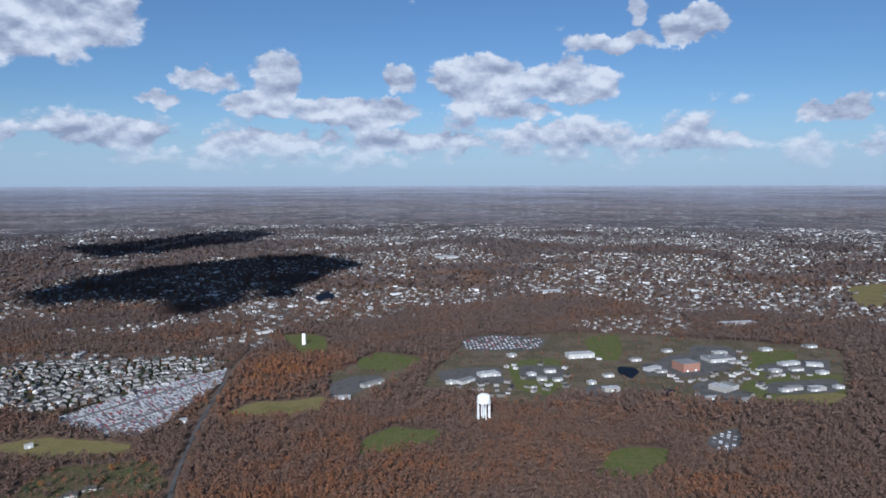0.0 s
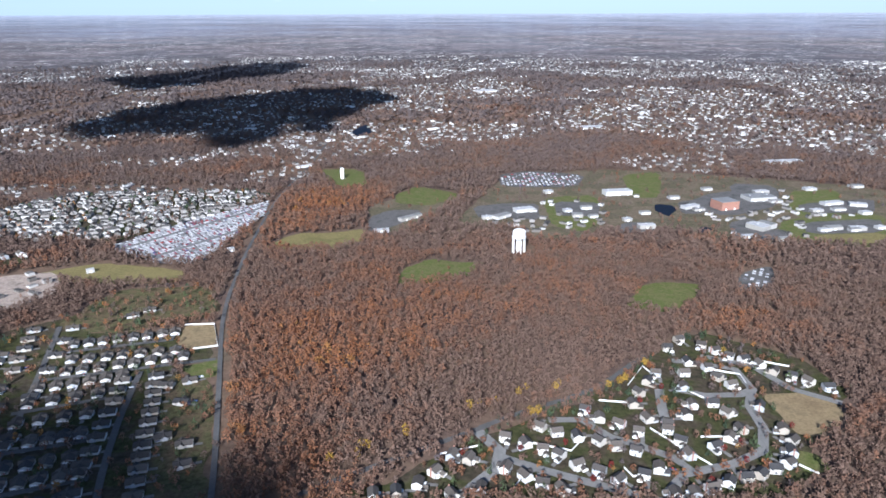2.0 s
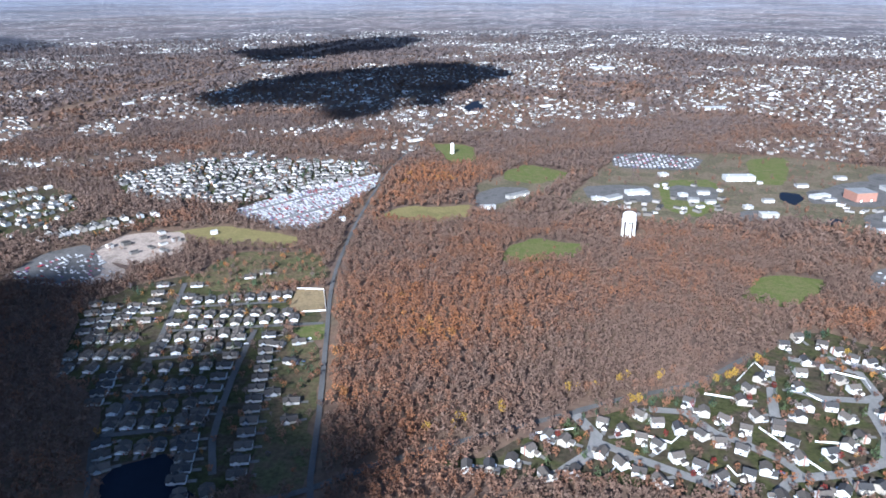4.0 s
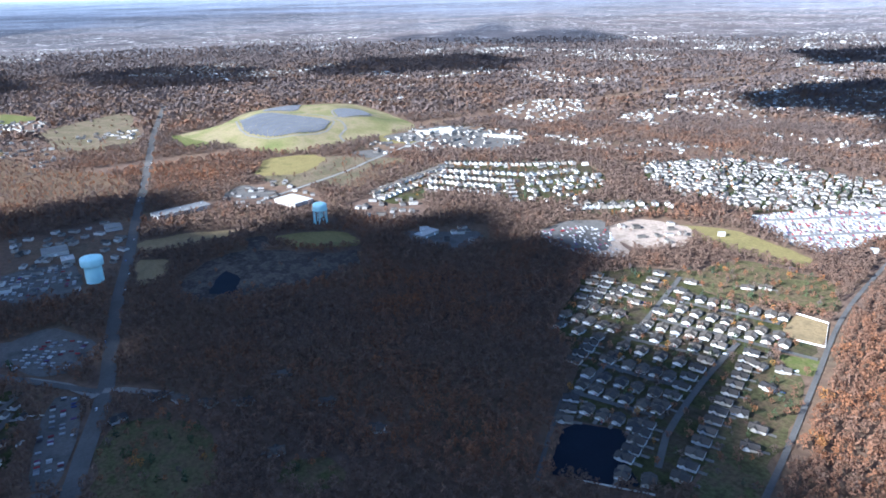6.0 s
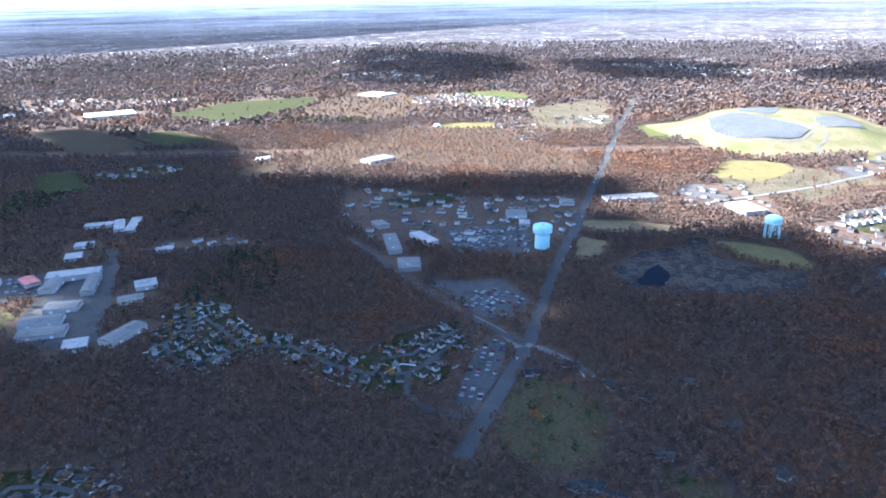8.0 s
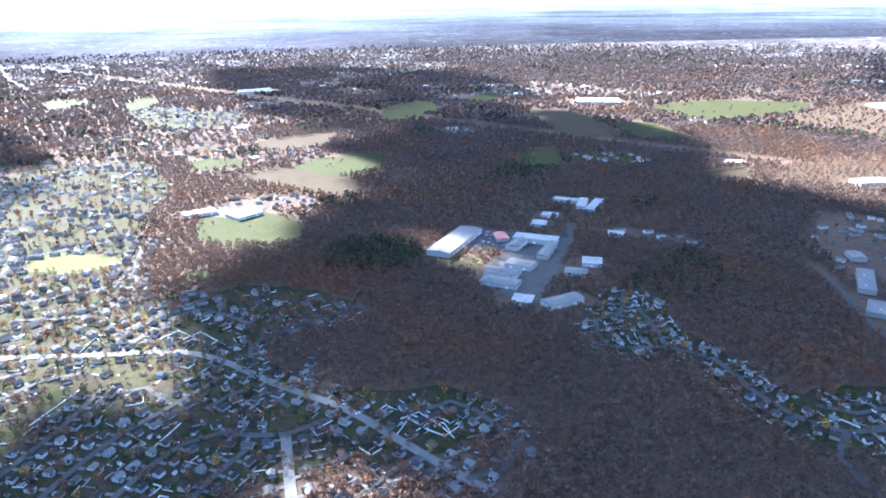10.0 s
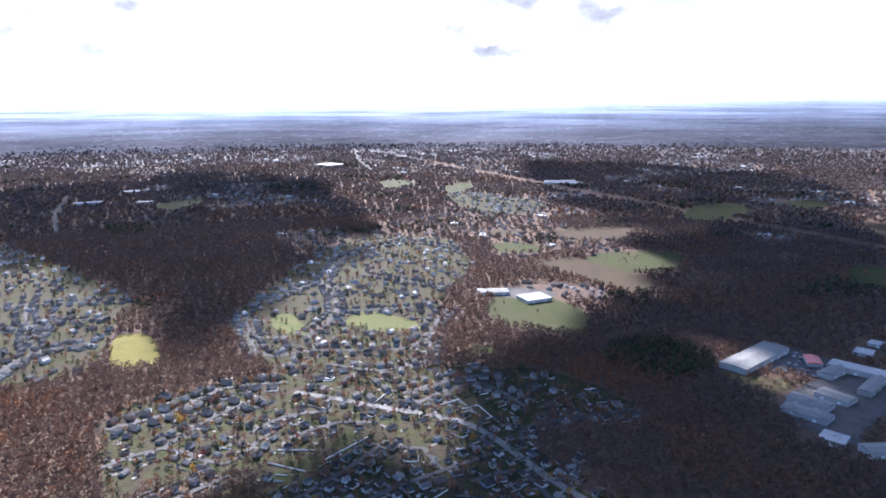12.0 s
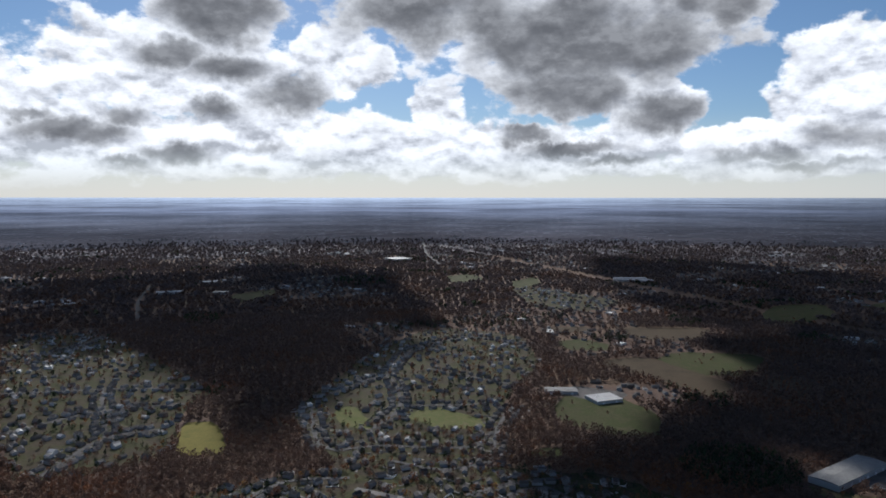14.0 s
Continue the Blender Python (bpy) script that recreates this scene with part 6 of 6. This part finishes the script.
near_shapes = [crown(36, 0.098) for _ in range(7)]
mid_shapes = [crown(26, 0.14, False, 0.55, 0.45) for _ in range(7)]
far_shapes = [crown(9, 0.38, False, 0.45, 0.4) for _ in range(6)]
ever_shapes = []
for _ in range(4):
    v, f, w = crown(34, 0.11, True, 0.5, 0.5)
    squeeze = np.clip(1.25 - v[:, 2:3], 0.12, 1.2)
    ever_shapes.append((v * np.concatenate([squeeze, squeeze, np.ones_like(squeeze)], 1), f, w))
for name, r0, r1, step, shapes, tall in (("near", 250, 1050, 7.7, near_shapes, 12.5), ("mid", 1050, 2100, 10.2, mid_shapes, 13.0), ("far", 2100, 5800, 21.0, far_shapes, 15.0)):
    p = scatter(r0, r1, step)
    u = land(p) if r1 < HALF else np.where(np.abs(p).max(1) < HALF, land(np.clip(p, -HALF + 1, HALF - 1)), 0)
    town = town_share(p[:, 0], p[:, 1]) > 0
    keep = (u == 0) & (~town | (rng.random(len(p)) < 0.3)) & (np.hypot(p[:, 0], p[:, 1]) < 3700 + 2100 * rng.random(len(p)))
    yard = (u == 2) & (rng.random(len(p)) < (0.32 if name == "near" else 0.28))
    w = p[keep]
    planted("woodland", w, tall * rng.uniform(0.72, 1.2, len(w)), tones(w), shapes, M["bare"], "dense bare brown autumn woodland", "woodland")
    w = p[yard]
    green = rng.random(len(w)) < 0.22
    b = w[~green]
    planted("yard_trees", b, rng.uniform(6, 11, len(b)), np.clip(rng.normal(0.5, 0.28, len(b)), 0, 1), shapes, M["bare"], "bare and rust-leaved garden trees between houses", "trees")
    g = w[green]
    planted("evergreens", g, rng.uniform(7, 13, len(g)), rng.random(len(g)), ever_shapes if name == "near" else shapes, M["ever"], "dark evergreen trees between houses", "trees")
    pine = keep & (p[:, 1] < 0) & (((field_noise(p[:, 0], p[:, 1], 160, 21) > 0.78) & (rng.random(len(p)) < 0.35)) | ((np.hypot(p[:, 0] + 650, p[:, 1] + 690) < 75) & (rng.random(len(p)) < 0.7)))
    rust = p[((u == 4) & (rng.random(len(p)) < 0.85)) | ((u == 3) & (rng.random(len(p)) < 0.035)) | ((u == 5) & (rng.random(len(p)) < 0.16))]
    planted("scrub_trees", rust, rng.uniform(4, 11, len(rust)), np.clip(tones(rust) + rng.normal(0.12, 0.12, len(rust)), 0, 1), shapes, M["bare"], "low rust-brown scrub and lone trees", "trees")
    g = p[pine] + 3.0
    planted("evergreens", g, rng.uniform(13, 18, len(g)), rng.random(len(g)), ever_shapes if name == "near" else shapes, M["ever"], "dark evergreens standing among bare trees", "trees")

# trees behind and between the houses of the old suburb
w = np.array([(x + d * math.cos(a), y + d * math.sin(a)) for style, x, y, turn in HOUSES if style in ("old", "small") and math.hypot(x, y) < 1000
              for d, a in ((random.uniform(8, 15), random.uniform(0, 6.28)) for _ in range(2))])
w = w[[road_gap(x, y)[0] > 2.5 and all((x - h[1]) ** 2 + (y - h[2]) ** 2 > 42 for h in HOUSES) for x, y in w]]
green = rng.random(len(w)) < 0.25
planted("yard_trees", w[~green], rng.uniform(6, 12, (~green).sum()), np.clip(rng.normal(0.45, 0.3, (~green).sum()), 0, 1), near_shapes, M["bare"], "bare and rust-leaved garden trees between houses", "trees")
planted("evergreens", w[green], rng.uniform(6, 12, green.sum()), rng.random(green.sum()), ever_shapes, M["ever"], "dark evergreen trees between houses", "trees")


# ---- garden and hedge trees that stand alone
def tree(kind, v):
    words = {"bare": "bare brown garden tree", "maple": "dark red-leaved maple in a garden", "gold": "yellow-leaved autumn tree at a wood edge", "ever": "dark green bushy evergreen beside a path"}
    t = thing("tree", words[kind], "tree", "garden trees")
    a, f, w = crown(110, 0.075, False, 0.58, 0.42)
    if kind == "ever":
        squeeze = np.clip(1.2 - a[:, 2:3], 0.15, 1.1)
        a = a * np.concatenate([squeeze, squeeze, np.ones_like(squeeze)], 1)
    mat = {"bare": M["bare"], "maple": M["maple"], "gold": M["gold"], "ever": M["ever"]}[kind]
    leaves = new("crown", mesh_of("crown", a, f, [mat], tone=np.repeat(rng.uniform(0.2, 0.7), len(a)), normals=w))
    leaves.parent = t
    wood = bmesh.new()
    lathe(wood, [(0.03, -0.04), (0.022, 0.2), (0.014, 0.5), (0.005, 0.8)], 6)
    for k in range(5):
        b = 1.256 * k + v
        lo, hi = Vector((0, 0, 0.3 + 0.06 * k)), Vector((0.2 * math.cos(b), 0.2 * math.sin(b), 0.55 + 0.06 * k))
        s = Vector((-math.sin(b), math.cos(b), 0)) * 0.009
        wood.faces.new([wood.verts.new(q) for q in (lo - s, lo + s, hi)])
    part("trunk", wood, M["bark"], t)
    return t


M["maple"] = foliage("maple_leaves", [(0.0, (0.12, 0.025, 0.025)), (1.0, (0.2, 0.04, 0.03))], 0.25, 0.3)
M["gold"] = foliage("golden_leaves", [(0.0, (0.3, 0.2, 0.04)), (1.0, (0.36, 0.22, 0.04))], 0.25, 0.3)
tree_first = {}


def plant(kind, x, y, tall):
    v = random.randrange(3)
    m = pose(x, y, 0.2, 0, 0, random.uniform(0, 360))
    if (kind, v) not in tree_first:
        tree_first[kind, v] = tree(kind, v)
        tree_first[kind, v].scale = (tall, tall, tall)
        tree_first[kind, v].matrix_basis = m @ Matrix.Scale(tall, 4)
    else:
        copy_thing(tree_first[kind, v], m)


wood_edge = bend([(-150, 444), (-107, 474), (-38, 526), (60, 588), (103, 618)], 9)
for x, y in wood_edge:
    if random.random() < 0.55:
        plant(random.choice(("gold", "gold", "bare")), x + random.uniform(-9, 5), y + random.uniform(-2, 14), random.uniform(8, 13))
hedge = bend([(8, 521), (44, 548), (83, 571), (118, 595), (152, 627), (183, 665)], 7)
for x, y in hedge:
    plant(random.choice(("ever", "ever", "bare", "gold")), x + random.uniform(-2, 2), y + random.uniform(-4, 1), random.uniform(6, 9))
for x, y in [(180, 606), (66, 462), (37, 498), (92, 460), (221, 491), (174, 454), (164, 560), (102, 557), (19, 544), (267, 585), (225, 515), (208, 506), (130, 519), (146, 503), (279, 543), (76, 508), (109, 478)]:
    plant(random.choice(("maple", "maple", "bare", "ever")), x, y, random.uniform(6, 9))
for style, x, y, turn in random.sample([h for h in HOUSES if math.hypot(h[1], h[2]) < 900 and h[0] in ("old", "colonial", "small")], 90):
    a = radians(turn + random.choice((60, 120, 240, 300)))
    plant(random.choice(("bare", "bare", "maple", "ever", "gold")), x + 9 * math.cos(a), y + 9 * math.sin(a), random.uniform(6, 10))

# ---- far towns and the packed lot
def boxes_of(name, spots, turn, size, tone, mats, label, category, lift=0.3):
    """Many small pitched buildings as one sheet of stuff."""
    gx, gy, gz, s = warp(spots[:, 0], spots[:, 1])
    gz = gz + np.where(s < 1, 3.0, lift)
    L, W, E, R = (c[:, None] * s[:, None] for c in size.T)
    lx = np.array([-1, 1, 1, -1, -1, 1, 1, -1, -1, 1]) * 0.5
    ly = np.array([-1, -1, 1, 1, -1, -1, 1, 1, 0, 0]) * 0.5
    up = np.array([0, 0, 0, 0, 1, 1, 1, 1, 1, 1.0])
    top = np.array([0, 0, 0, 0, 0, 0, 0, 0, 1, 1.0])
    x, y, z = lx * L, ly * W, up * E + top * R
    ca, sa = np.cos(turn)[:, None], np.sin(turn)[:, None]
    V = np.stack([x * ca - y * sa + gx[:, None], x * sa + y * ca + gy[:, None], z + gz[:, None]], 2).reshape(-1, 3)
    f = np.array([(0, 1, 5), (0, 5, 4), (1, 2, 6), (1, 6, 5), (2, 3, 7), (2, 7, 6), (3, 0, 4), (3, 4, 7), (5, 6, 9), (7, 4, 8), (4, 5, 9), (4, 9, 8), (6, 7, 8), (6, 8, 9)])
    F = (f[None] + (np.arange(len(spots)) * 10)[:, None, None]).reshape(-1, 3)
    ind = np.tile(np.array([0] * 10 + [1] * 4), len(spots))
    me = mesh_of(name, V, F, mats, tone=np.repeat(tone, 10), index=ind)
    return tagged(new(name, me), label, category, kind="stuff")


p = np.concatenate([scatter(1080, 4700, 27.0), scatter(4700, 6200, 46.0)])
u = np.where(np.abs(p).max(1) < HALF, land(np.clip(p, -HALF + 1, HALF - 1)), 0)
share = town_share(p[:, 0], p[:, 1])
w = p[((u == 0) & (share > 0.0) & (rng.random(len(p)) < 0.72))]
fill = scatter(950, 3300, 19.0)
fill = fill[(land(fill) == 2) & (rng.random(len(fill)) < 0.36)]
w = np.concatenate([w, fill])
extra = np.array([(x, y) for x, y, _ in spare]).reshape(-1, 2)
w = np.concatenate([w, extra])
n = len(w)
big = (rng.random(n) < 0.03) & (land(w) == 0)
size = np.stack([rng.uniform(8, 13, n), rng.uniform(7, 9, n), rng.uniform(2.8, 5, n), rng.uniform(1.5, 2.6, n)], 1)
size[big] *= np.array([3.0, 2.2, 1.2, 0.15])
tone = 0.15 + rng.random(n) * 0.6
tone = np.where(land(np.clip(w, -HALF + 1, HALF - 1)) == 2, 0.3 + rng.random(n) * 0.7, tone)
tone[big] = 1.0
grid = np.floor(field_noise(w[:, 0], w[:, 1], 420, 31) * 8) / 8 * math.pi
across = w[:, 1] * np.cos(grid) - w[:, 0] * np.sin(grid)
move = np.where(land(np.clip(w, -HALF + 1, HALF - 1)) == 0, np.round(across / 44) * 44 + rng.choice((-9, 9), n) + rng.normal(0, 1.5, n) - across, 0)
w = w + np.stack([-np.sin(grid), np.cos(grid)], 1) * move[:, None]
way = grid + (rng.random(n) < 0.4) * math.pi / 2
boxes_of("town", w, way, size, tone, [M["far_wall"], M["far_roof"]], "far town of pale houses among bare trees", "town")

# shops, sheds and works along the roads
p = scatter(700, 4000, 23.0)
ok = np.zeros(len(p), bool)
for shape in WORKS:
    ok |= inside(shape, p[:, 0], p[:, 1])
w = p[ok & (land(p) == 3) & (rng.random(len(p)) < 0.62)]
n = len(w)
size = np.stack([rng.uniform(7, 16, n), rng.uniform(6, 10, n), rng.uniform(3, 5, n), rng.uniform(0.3, 2.0, n)], 1)
boxes_of("works", w, field_noise(w[:, 0], w[:, 1], 200, 33) * 3.14 + (rng.random(n) < 0.4) * math.pi / 2, size, rng.uniform(0.0, 0.85, n), [M["far_wall"], M["far_roof"]], "scattered pale shops and sheds", "buildings")

# sheds and low white garden walls behind the houses
yard = np.array([(x, y, radians(turn)) for style, x, y, turn in HOUSES if style in ("old", "small") and math.hypot(x, y) < 1150])
for label, category, count, dims, shade in (("small pale garden sheds behind houses", "sheds", 1, ((2.2, 4.0), (2.0, 3.0), (1.9, 2.3), (0.4, 0.9)), (0.2, 0.95)),
                                            ("low white garden walls and fences between yards", "garden walls", 1, ((6.0, 14.0), (0.12, 0.2), (1.2, 1.6), (0.03, 0.05)), (0.5, 1.0)),
                                            ("pale paved patios behind houses", "patios", 1, ((3.0, 6.0), (3.0, 5.0), (0.15, 0.2), (0.02, 0.04)), (0.1, 0.5))):
    spots = np.repeat(yard, count, axis=0)
    n = len(spots)
    u, v = rng.uniform(-8, 8, n), rng.uniform(7.5, 14, n)
    at = np.stack([spots[:, 0] + np.cos(spots[:, 2]) * u - np.sin(spots[:, 2]) * v, spots[:, 1] + np.sin(spots[:, 2]) * u + np.cos(spots[:, 2]) * v], 1)
    free = (rng.random(n) < 0.75) & np.array([road_gap(x, y)[0] > 4 and all((x - h[1]) ** 2 + (y - h[2]) ** 2 > 55 for h in HOUSES) for x, y in at])
    size = np.stack([rng.uniform(lo, hi, n) for lo, hi in dims], 1)
    way = spots[:, 2] + (rng.random(n) < 0.5) * math.pi / 2
    boxes_of(category.replace(" ", "_"), at[free], way[free], size[free], rng.uniform(*shade, n)[free], [M["far_wall"], M["far_wall" if category != "sheds" else "far_roof"]], label, category)

# the rows of small homes beside the lot
S5 = rounded([(-941, 1172), (-829, 1344), (-685, 1377), (-431, 1374), (-427, 1323), (-510, 1144), (-599, 1022), (-645, 1040), (-753, 1033), (-831, 1066)], 1)
gx, gy = np.meshgrid(np.arange(0, 620, 15.0), np.arange(0, 420, 24.0))
a = math.atan2(1374 - 1172, -431 + 941)
gy = gy + 9 * np.sin(gx / 55) + 6 * np.sin(gx / 23 + gy / 60)
px = -945 + gx.ravel() * math.cos(a) - (gy.ravel() - 190) * math.sin(a)
py = 1150 + gx.ravel() * math.sin(a) + (gy.ravel() - 190) * math.cos(a)
ok = inside(S5, px, py) & (rng.random(px.size) < 0.88)
w = np.stack([px[ok], py[ok]], 1) + rng.uniform(-3, 3, (ok.sum(), 2))
n = len(w)
size = np.stack([rng.uniform(13, 17, n), rng.uniform(8.5, 10, n), rng.uniform(4, 5.5, n), rng.uniform(1.8, 2.6, n)], 1)
boxes_of("housing_rows", w, np.full(n, a + math.pi / 2) + rng.normal(0, 0.14, n) + (rng.random(n) < 0.25) * math.pi / 2, size, rng.uniform(0.1, 0.75, n), [M["far_wall"], M["far_roof"]], "close rows of pale houses", "houses")

LOT = np.array([(-590, 1006), (-519, 1162), (-414, 1304), (-395, 1197), (-410, 1036), (-409, 939), (-477, 937)], float)
gx, gy = np.meshgrid(np.arange(0, 420, 3.1), np.arange(0, 300, 8.5))
a = math.atan2(1304 - 1006, -414 + 590)
px = -600 + gx.ravel() * math.cos(a) + gy.ravel() * math.sin(a)
py = 1000 + gx.ravel() * math.sin(a) - gy.ravel() * math.cos(a)
ok = inside(LOT, px, py) & (rng.random(px.size) < 0.86) & ((gy.ravel() / 8.5).astype(int) % 9 != 4)
w = np.stack([px[ok], py[ok]], 1)
n = len(w)
size = np.stack([np.full(n, 4.5), np.full(n, 1.9), np.full(n, 1.0), np.full(n, 0.6)], 1)
for shape in CAR_LOTS:
    shape = np.array(shape, float)
    mid = shape.mean(0)
    side = shape[1] - shape[0]
    b = math.atan2(side[1], side[0])
    gx, gy = np.meshgrid(np.arange(-160, 160, 3.0), np.arange(-160, 160, 8.6))
    qx, qy = mid[0] + gx.ravel() * math.cos(b) - gy.ravel() * math.sin(b), mid[1] + gx.ravel() * math.sin(b) + gy.ravel() * math.cos(b)
    ok = inside(shape, qx, qy) & (rng.random(qx.size) < 0.3)
    k = int(ok.sum())
    if k:
        boxes_of("parked_cars", np.stack([qx[ok], qy[ok]], 1), np.full(k, b + math.pi / 2) + rng.normal(0, 0.05, k), np.stack([np.full(k, 4.5), np.full(k, 1.9), np.full(k, 1.0), np.full(k, 0.6)], 1),
                 np.clip(rng.random(k) ** 1.4, 0, 1), [M["car_mix"], M["car_mix"]], "parked cars in rows on asphalt", "cars", lift=0.9)
boxes_of("parked_cars", w, np.full(n, a + math.pi / 2) + rng.normal(0, 0.04, n), size, np.clip(rng.random(n) ** 1.6, 0, 1), [M["car_mix"], M["car_mix"]], "thousands of cars parked in tight rows", "cars", lift=0.9)


# ---- cumulus clouds, which throw the shade on the plain
def ball(times):
    bm = bmesh.new()
    bmesh.ops.create_icosphere(bm, subdivisions=times, radius=1)
    bm.verts.ensure_lookup_table()
    v, f = np.array([v.co[:] for v in bm.verts]), np.array([[k.index for k in g.verts] for g in bm.faces])
    bm.free()
    return v, f


def cloud(puffs, base, voxel, label, mat=cloud_mat):
    """puffs: (x, y, z, across, up). One lumpy body with a flat base, and thin fringes round it."""
    bv, bf = ball(3)
    V = np.concatenate([bv * np.array([rx, rx, rz]) + np.array([x, y, z]) for x, y, z, rx, rz in puffs])
    V[:, 2] = np.where(V[:, 2] < base, base - (base - V[:, 2]) * 0.3, V[:, 2])
    F = np.concatenate([bf + k * len(bv) for k in range(len(puffs))])
    rough_ob = new("cloud", mesh_of("cloud_lumps", V, F, []))
    melt = rough_ob.modifiers.new("melt", "REMESH")
    melt.mode, melt.voxel_size = "VOXEL", voxel
    solid = bpy.data.meshes.new_from_object(rough_ob.evaluated_get(bpy.context.evaluated_depsgraph_get()))
    bpy.data.objects.remove(rough_ob)
    n = len(solid.vertices)
    co, no = np.empty(n * 3, np.float32), np.empty(n * 3, np.float32)
    solid.vertices.foreach_get("co", co)
    solid.vertices.foreach_get("normal", no)
    co, no = co.reshape(-1, 3), no.reshape(-1, 3)
    quads = np.array([p.vertices[:] for p in solid.polygons if len(p.vertices) == 4])
    bpy.data.meshes.remove(solid)
    broad = np.array([noise.noise(Vector(p) / 260) * 50 - 14 for p in co])
    d = np.array([noise.noise(Vector(p) / 110) * 42 + noise.noise(Vector(p) / 48) * 22 + noise.noise(Vector(p) / 21) * 10 for p in co])
    d = broad * np.clip((no[:, 2] + 1.2) / 1.2, 0.5, 1.0) + d * np.clip((no[:, 2] + 0.75) / 1.1, 0.1, 1.0)
    body = tagged(new("cloud", mesh_of("cloud", co + no * d[:, None], quads, [mat], smooth=True)), label, "cloud", "clouds")
    for m, off in FRINGES if mat == cloud_mat else FRINGES[1:]:
        e = np.array([noise.noise(Vector(p) / 60 + Vector((off, 0, 0))) for p in co])
        shell = new("fringe", mesh_of("fringe", co + no * (d + off * (1 + 0.6 * e))[:, None], quads, [m], smooth=True))
        shell.parent = body
    return body


def shade_cloud(shadow, step=120.0, base=2000.0, label="broad grey-bellied cumulus cloud", tall=1.0, mat=cloud_mat):
    """A cloud over the plain whose shadow has the given outline on the ground."""
    q = np.array(shadow, float)
    x, y, z, _ = warp(q[:, 0], q[:, 1])
    back = (base + 40 - z) / math.tan(radians(SUN_HEIGHT))
    p = np.stack([x + sun_flat.x * back, y + sun_flat.y * back], 1)
    lo, hi = p.min(0), p.max(0)
    X, Y = np.meshgrid(np.arange(lo[0], hi[0] + 1, step), np.arange(lo[1], hi[1] + 1, step))
    X, Y = X.ravel() + rng.uniform(-0.3, 0.3, X.size) * step, Y.ravel() + rng.uniform(-0.3, 0.3, Y.size) * step
    ok = inside(p, X, Y)
    for a in np.linspace(0, 6.28, 8, endpoint=False):
        ok &= inside(p, X + math.cos(a) * step * 0.35, Y + math.sin(a) * step * 0.35)
    if ok.sum() < 2:
        ok = inside(p, X, Y)
    puffs = []
    for u, v in zip(X[ok], Y[ok]):
        deep = min(1.0, float(np.hypot(p[:, 0] - u, p[:, 1] - v).min()) / (4 * step))
        rz = step * rng.uniform(0.3, 0.7) * (0.7 + deep) * tall
        puffs.append((u, v, base + rz * rng.uniform(0.2, 0.7), step * rng.uniform(0.5, 0.95), rz))
    if puffs:
        cloud(puffs, base, max(14.0, step / 6), label, mat)


shade_cloud([(-70, 390), (-80, 470), (-140, 550), (-215, 570), (-330, 540), (-405, 515), (-465, 515), (-515, 620), (-570, 720), (-680, 740), (-760, 830), (-870, 710), (-920, 580), (-1020, 460), (-1150, 400), (-1240, 270),
             (-1390, 260), (-1400, -150), (-1430, -490), (-1800, -520), (-2000, -1300), (-1100, -1380), (-990, -990), (-700, -860), (-560, -740), (-300, -690), (-20, -600), (250, -450), (150, -100), (-20, 200), (-70, 330)])
shade_cloud([(-1400, 2150), (-1400, 2560), (-1110, 3120), (-791, 3440), (-420, 3250), (-420, 2480), (-490, 2110), (-657, 1870), (-879, 2060), (-1179, 2070)])
shade_cloud([(-2118, 3875), (-1880, 4724), (-1235, 5291), (-1115, 4460), (-1638, 3403)])
shade_cloud([(-1990, -3230), (-2680, -2810), (-2880, -2230), (-2260, -1480), (-1630, -1110), (-1310, -1410), (-1300, -1860)], mat=thin_mat)
shade_cloud([(780, -3265), (130, -3253), (-700, -3116), (-760, -2300), (-640, -1700), (-440, -1400), (-250, -1230), (-110, -1010), (-30, -1010), (-20, -1300), (130, -1560), (472, -1850)], tall=0.8, mat=thin_mat)
shade_cloud([(-3260, 1470), (-3590, 1980), (-3150, 2780), (-2570, 2210), (-2890, 1470)], mat=thin_mat)
shade_cloud([(-4819, -710), (-4921, -269), (-4120, 266), (-3277, 202), (-2867, -89), (-3022, -473)], mat=thin_mat)
shade_cloud([(-3982, 458), (-4080, 979), (-3536, 1333), (-2854, 1021), (-3005, 615)], mat=thin_mat)
shade_cloud([(-5530, 3326), (-5731, 4737), (-4242, 4819), (-3457, 3940), (-3920, 3252), (-4659, 2952)], mat=thin_mat)
shade_cloud([(-180, -3680), (-870, -3150), (-760, -2370), (-190, -2740)], mat=thin_mat)
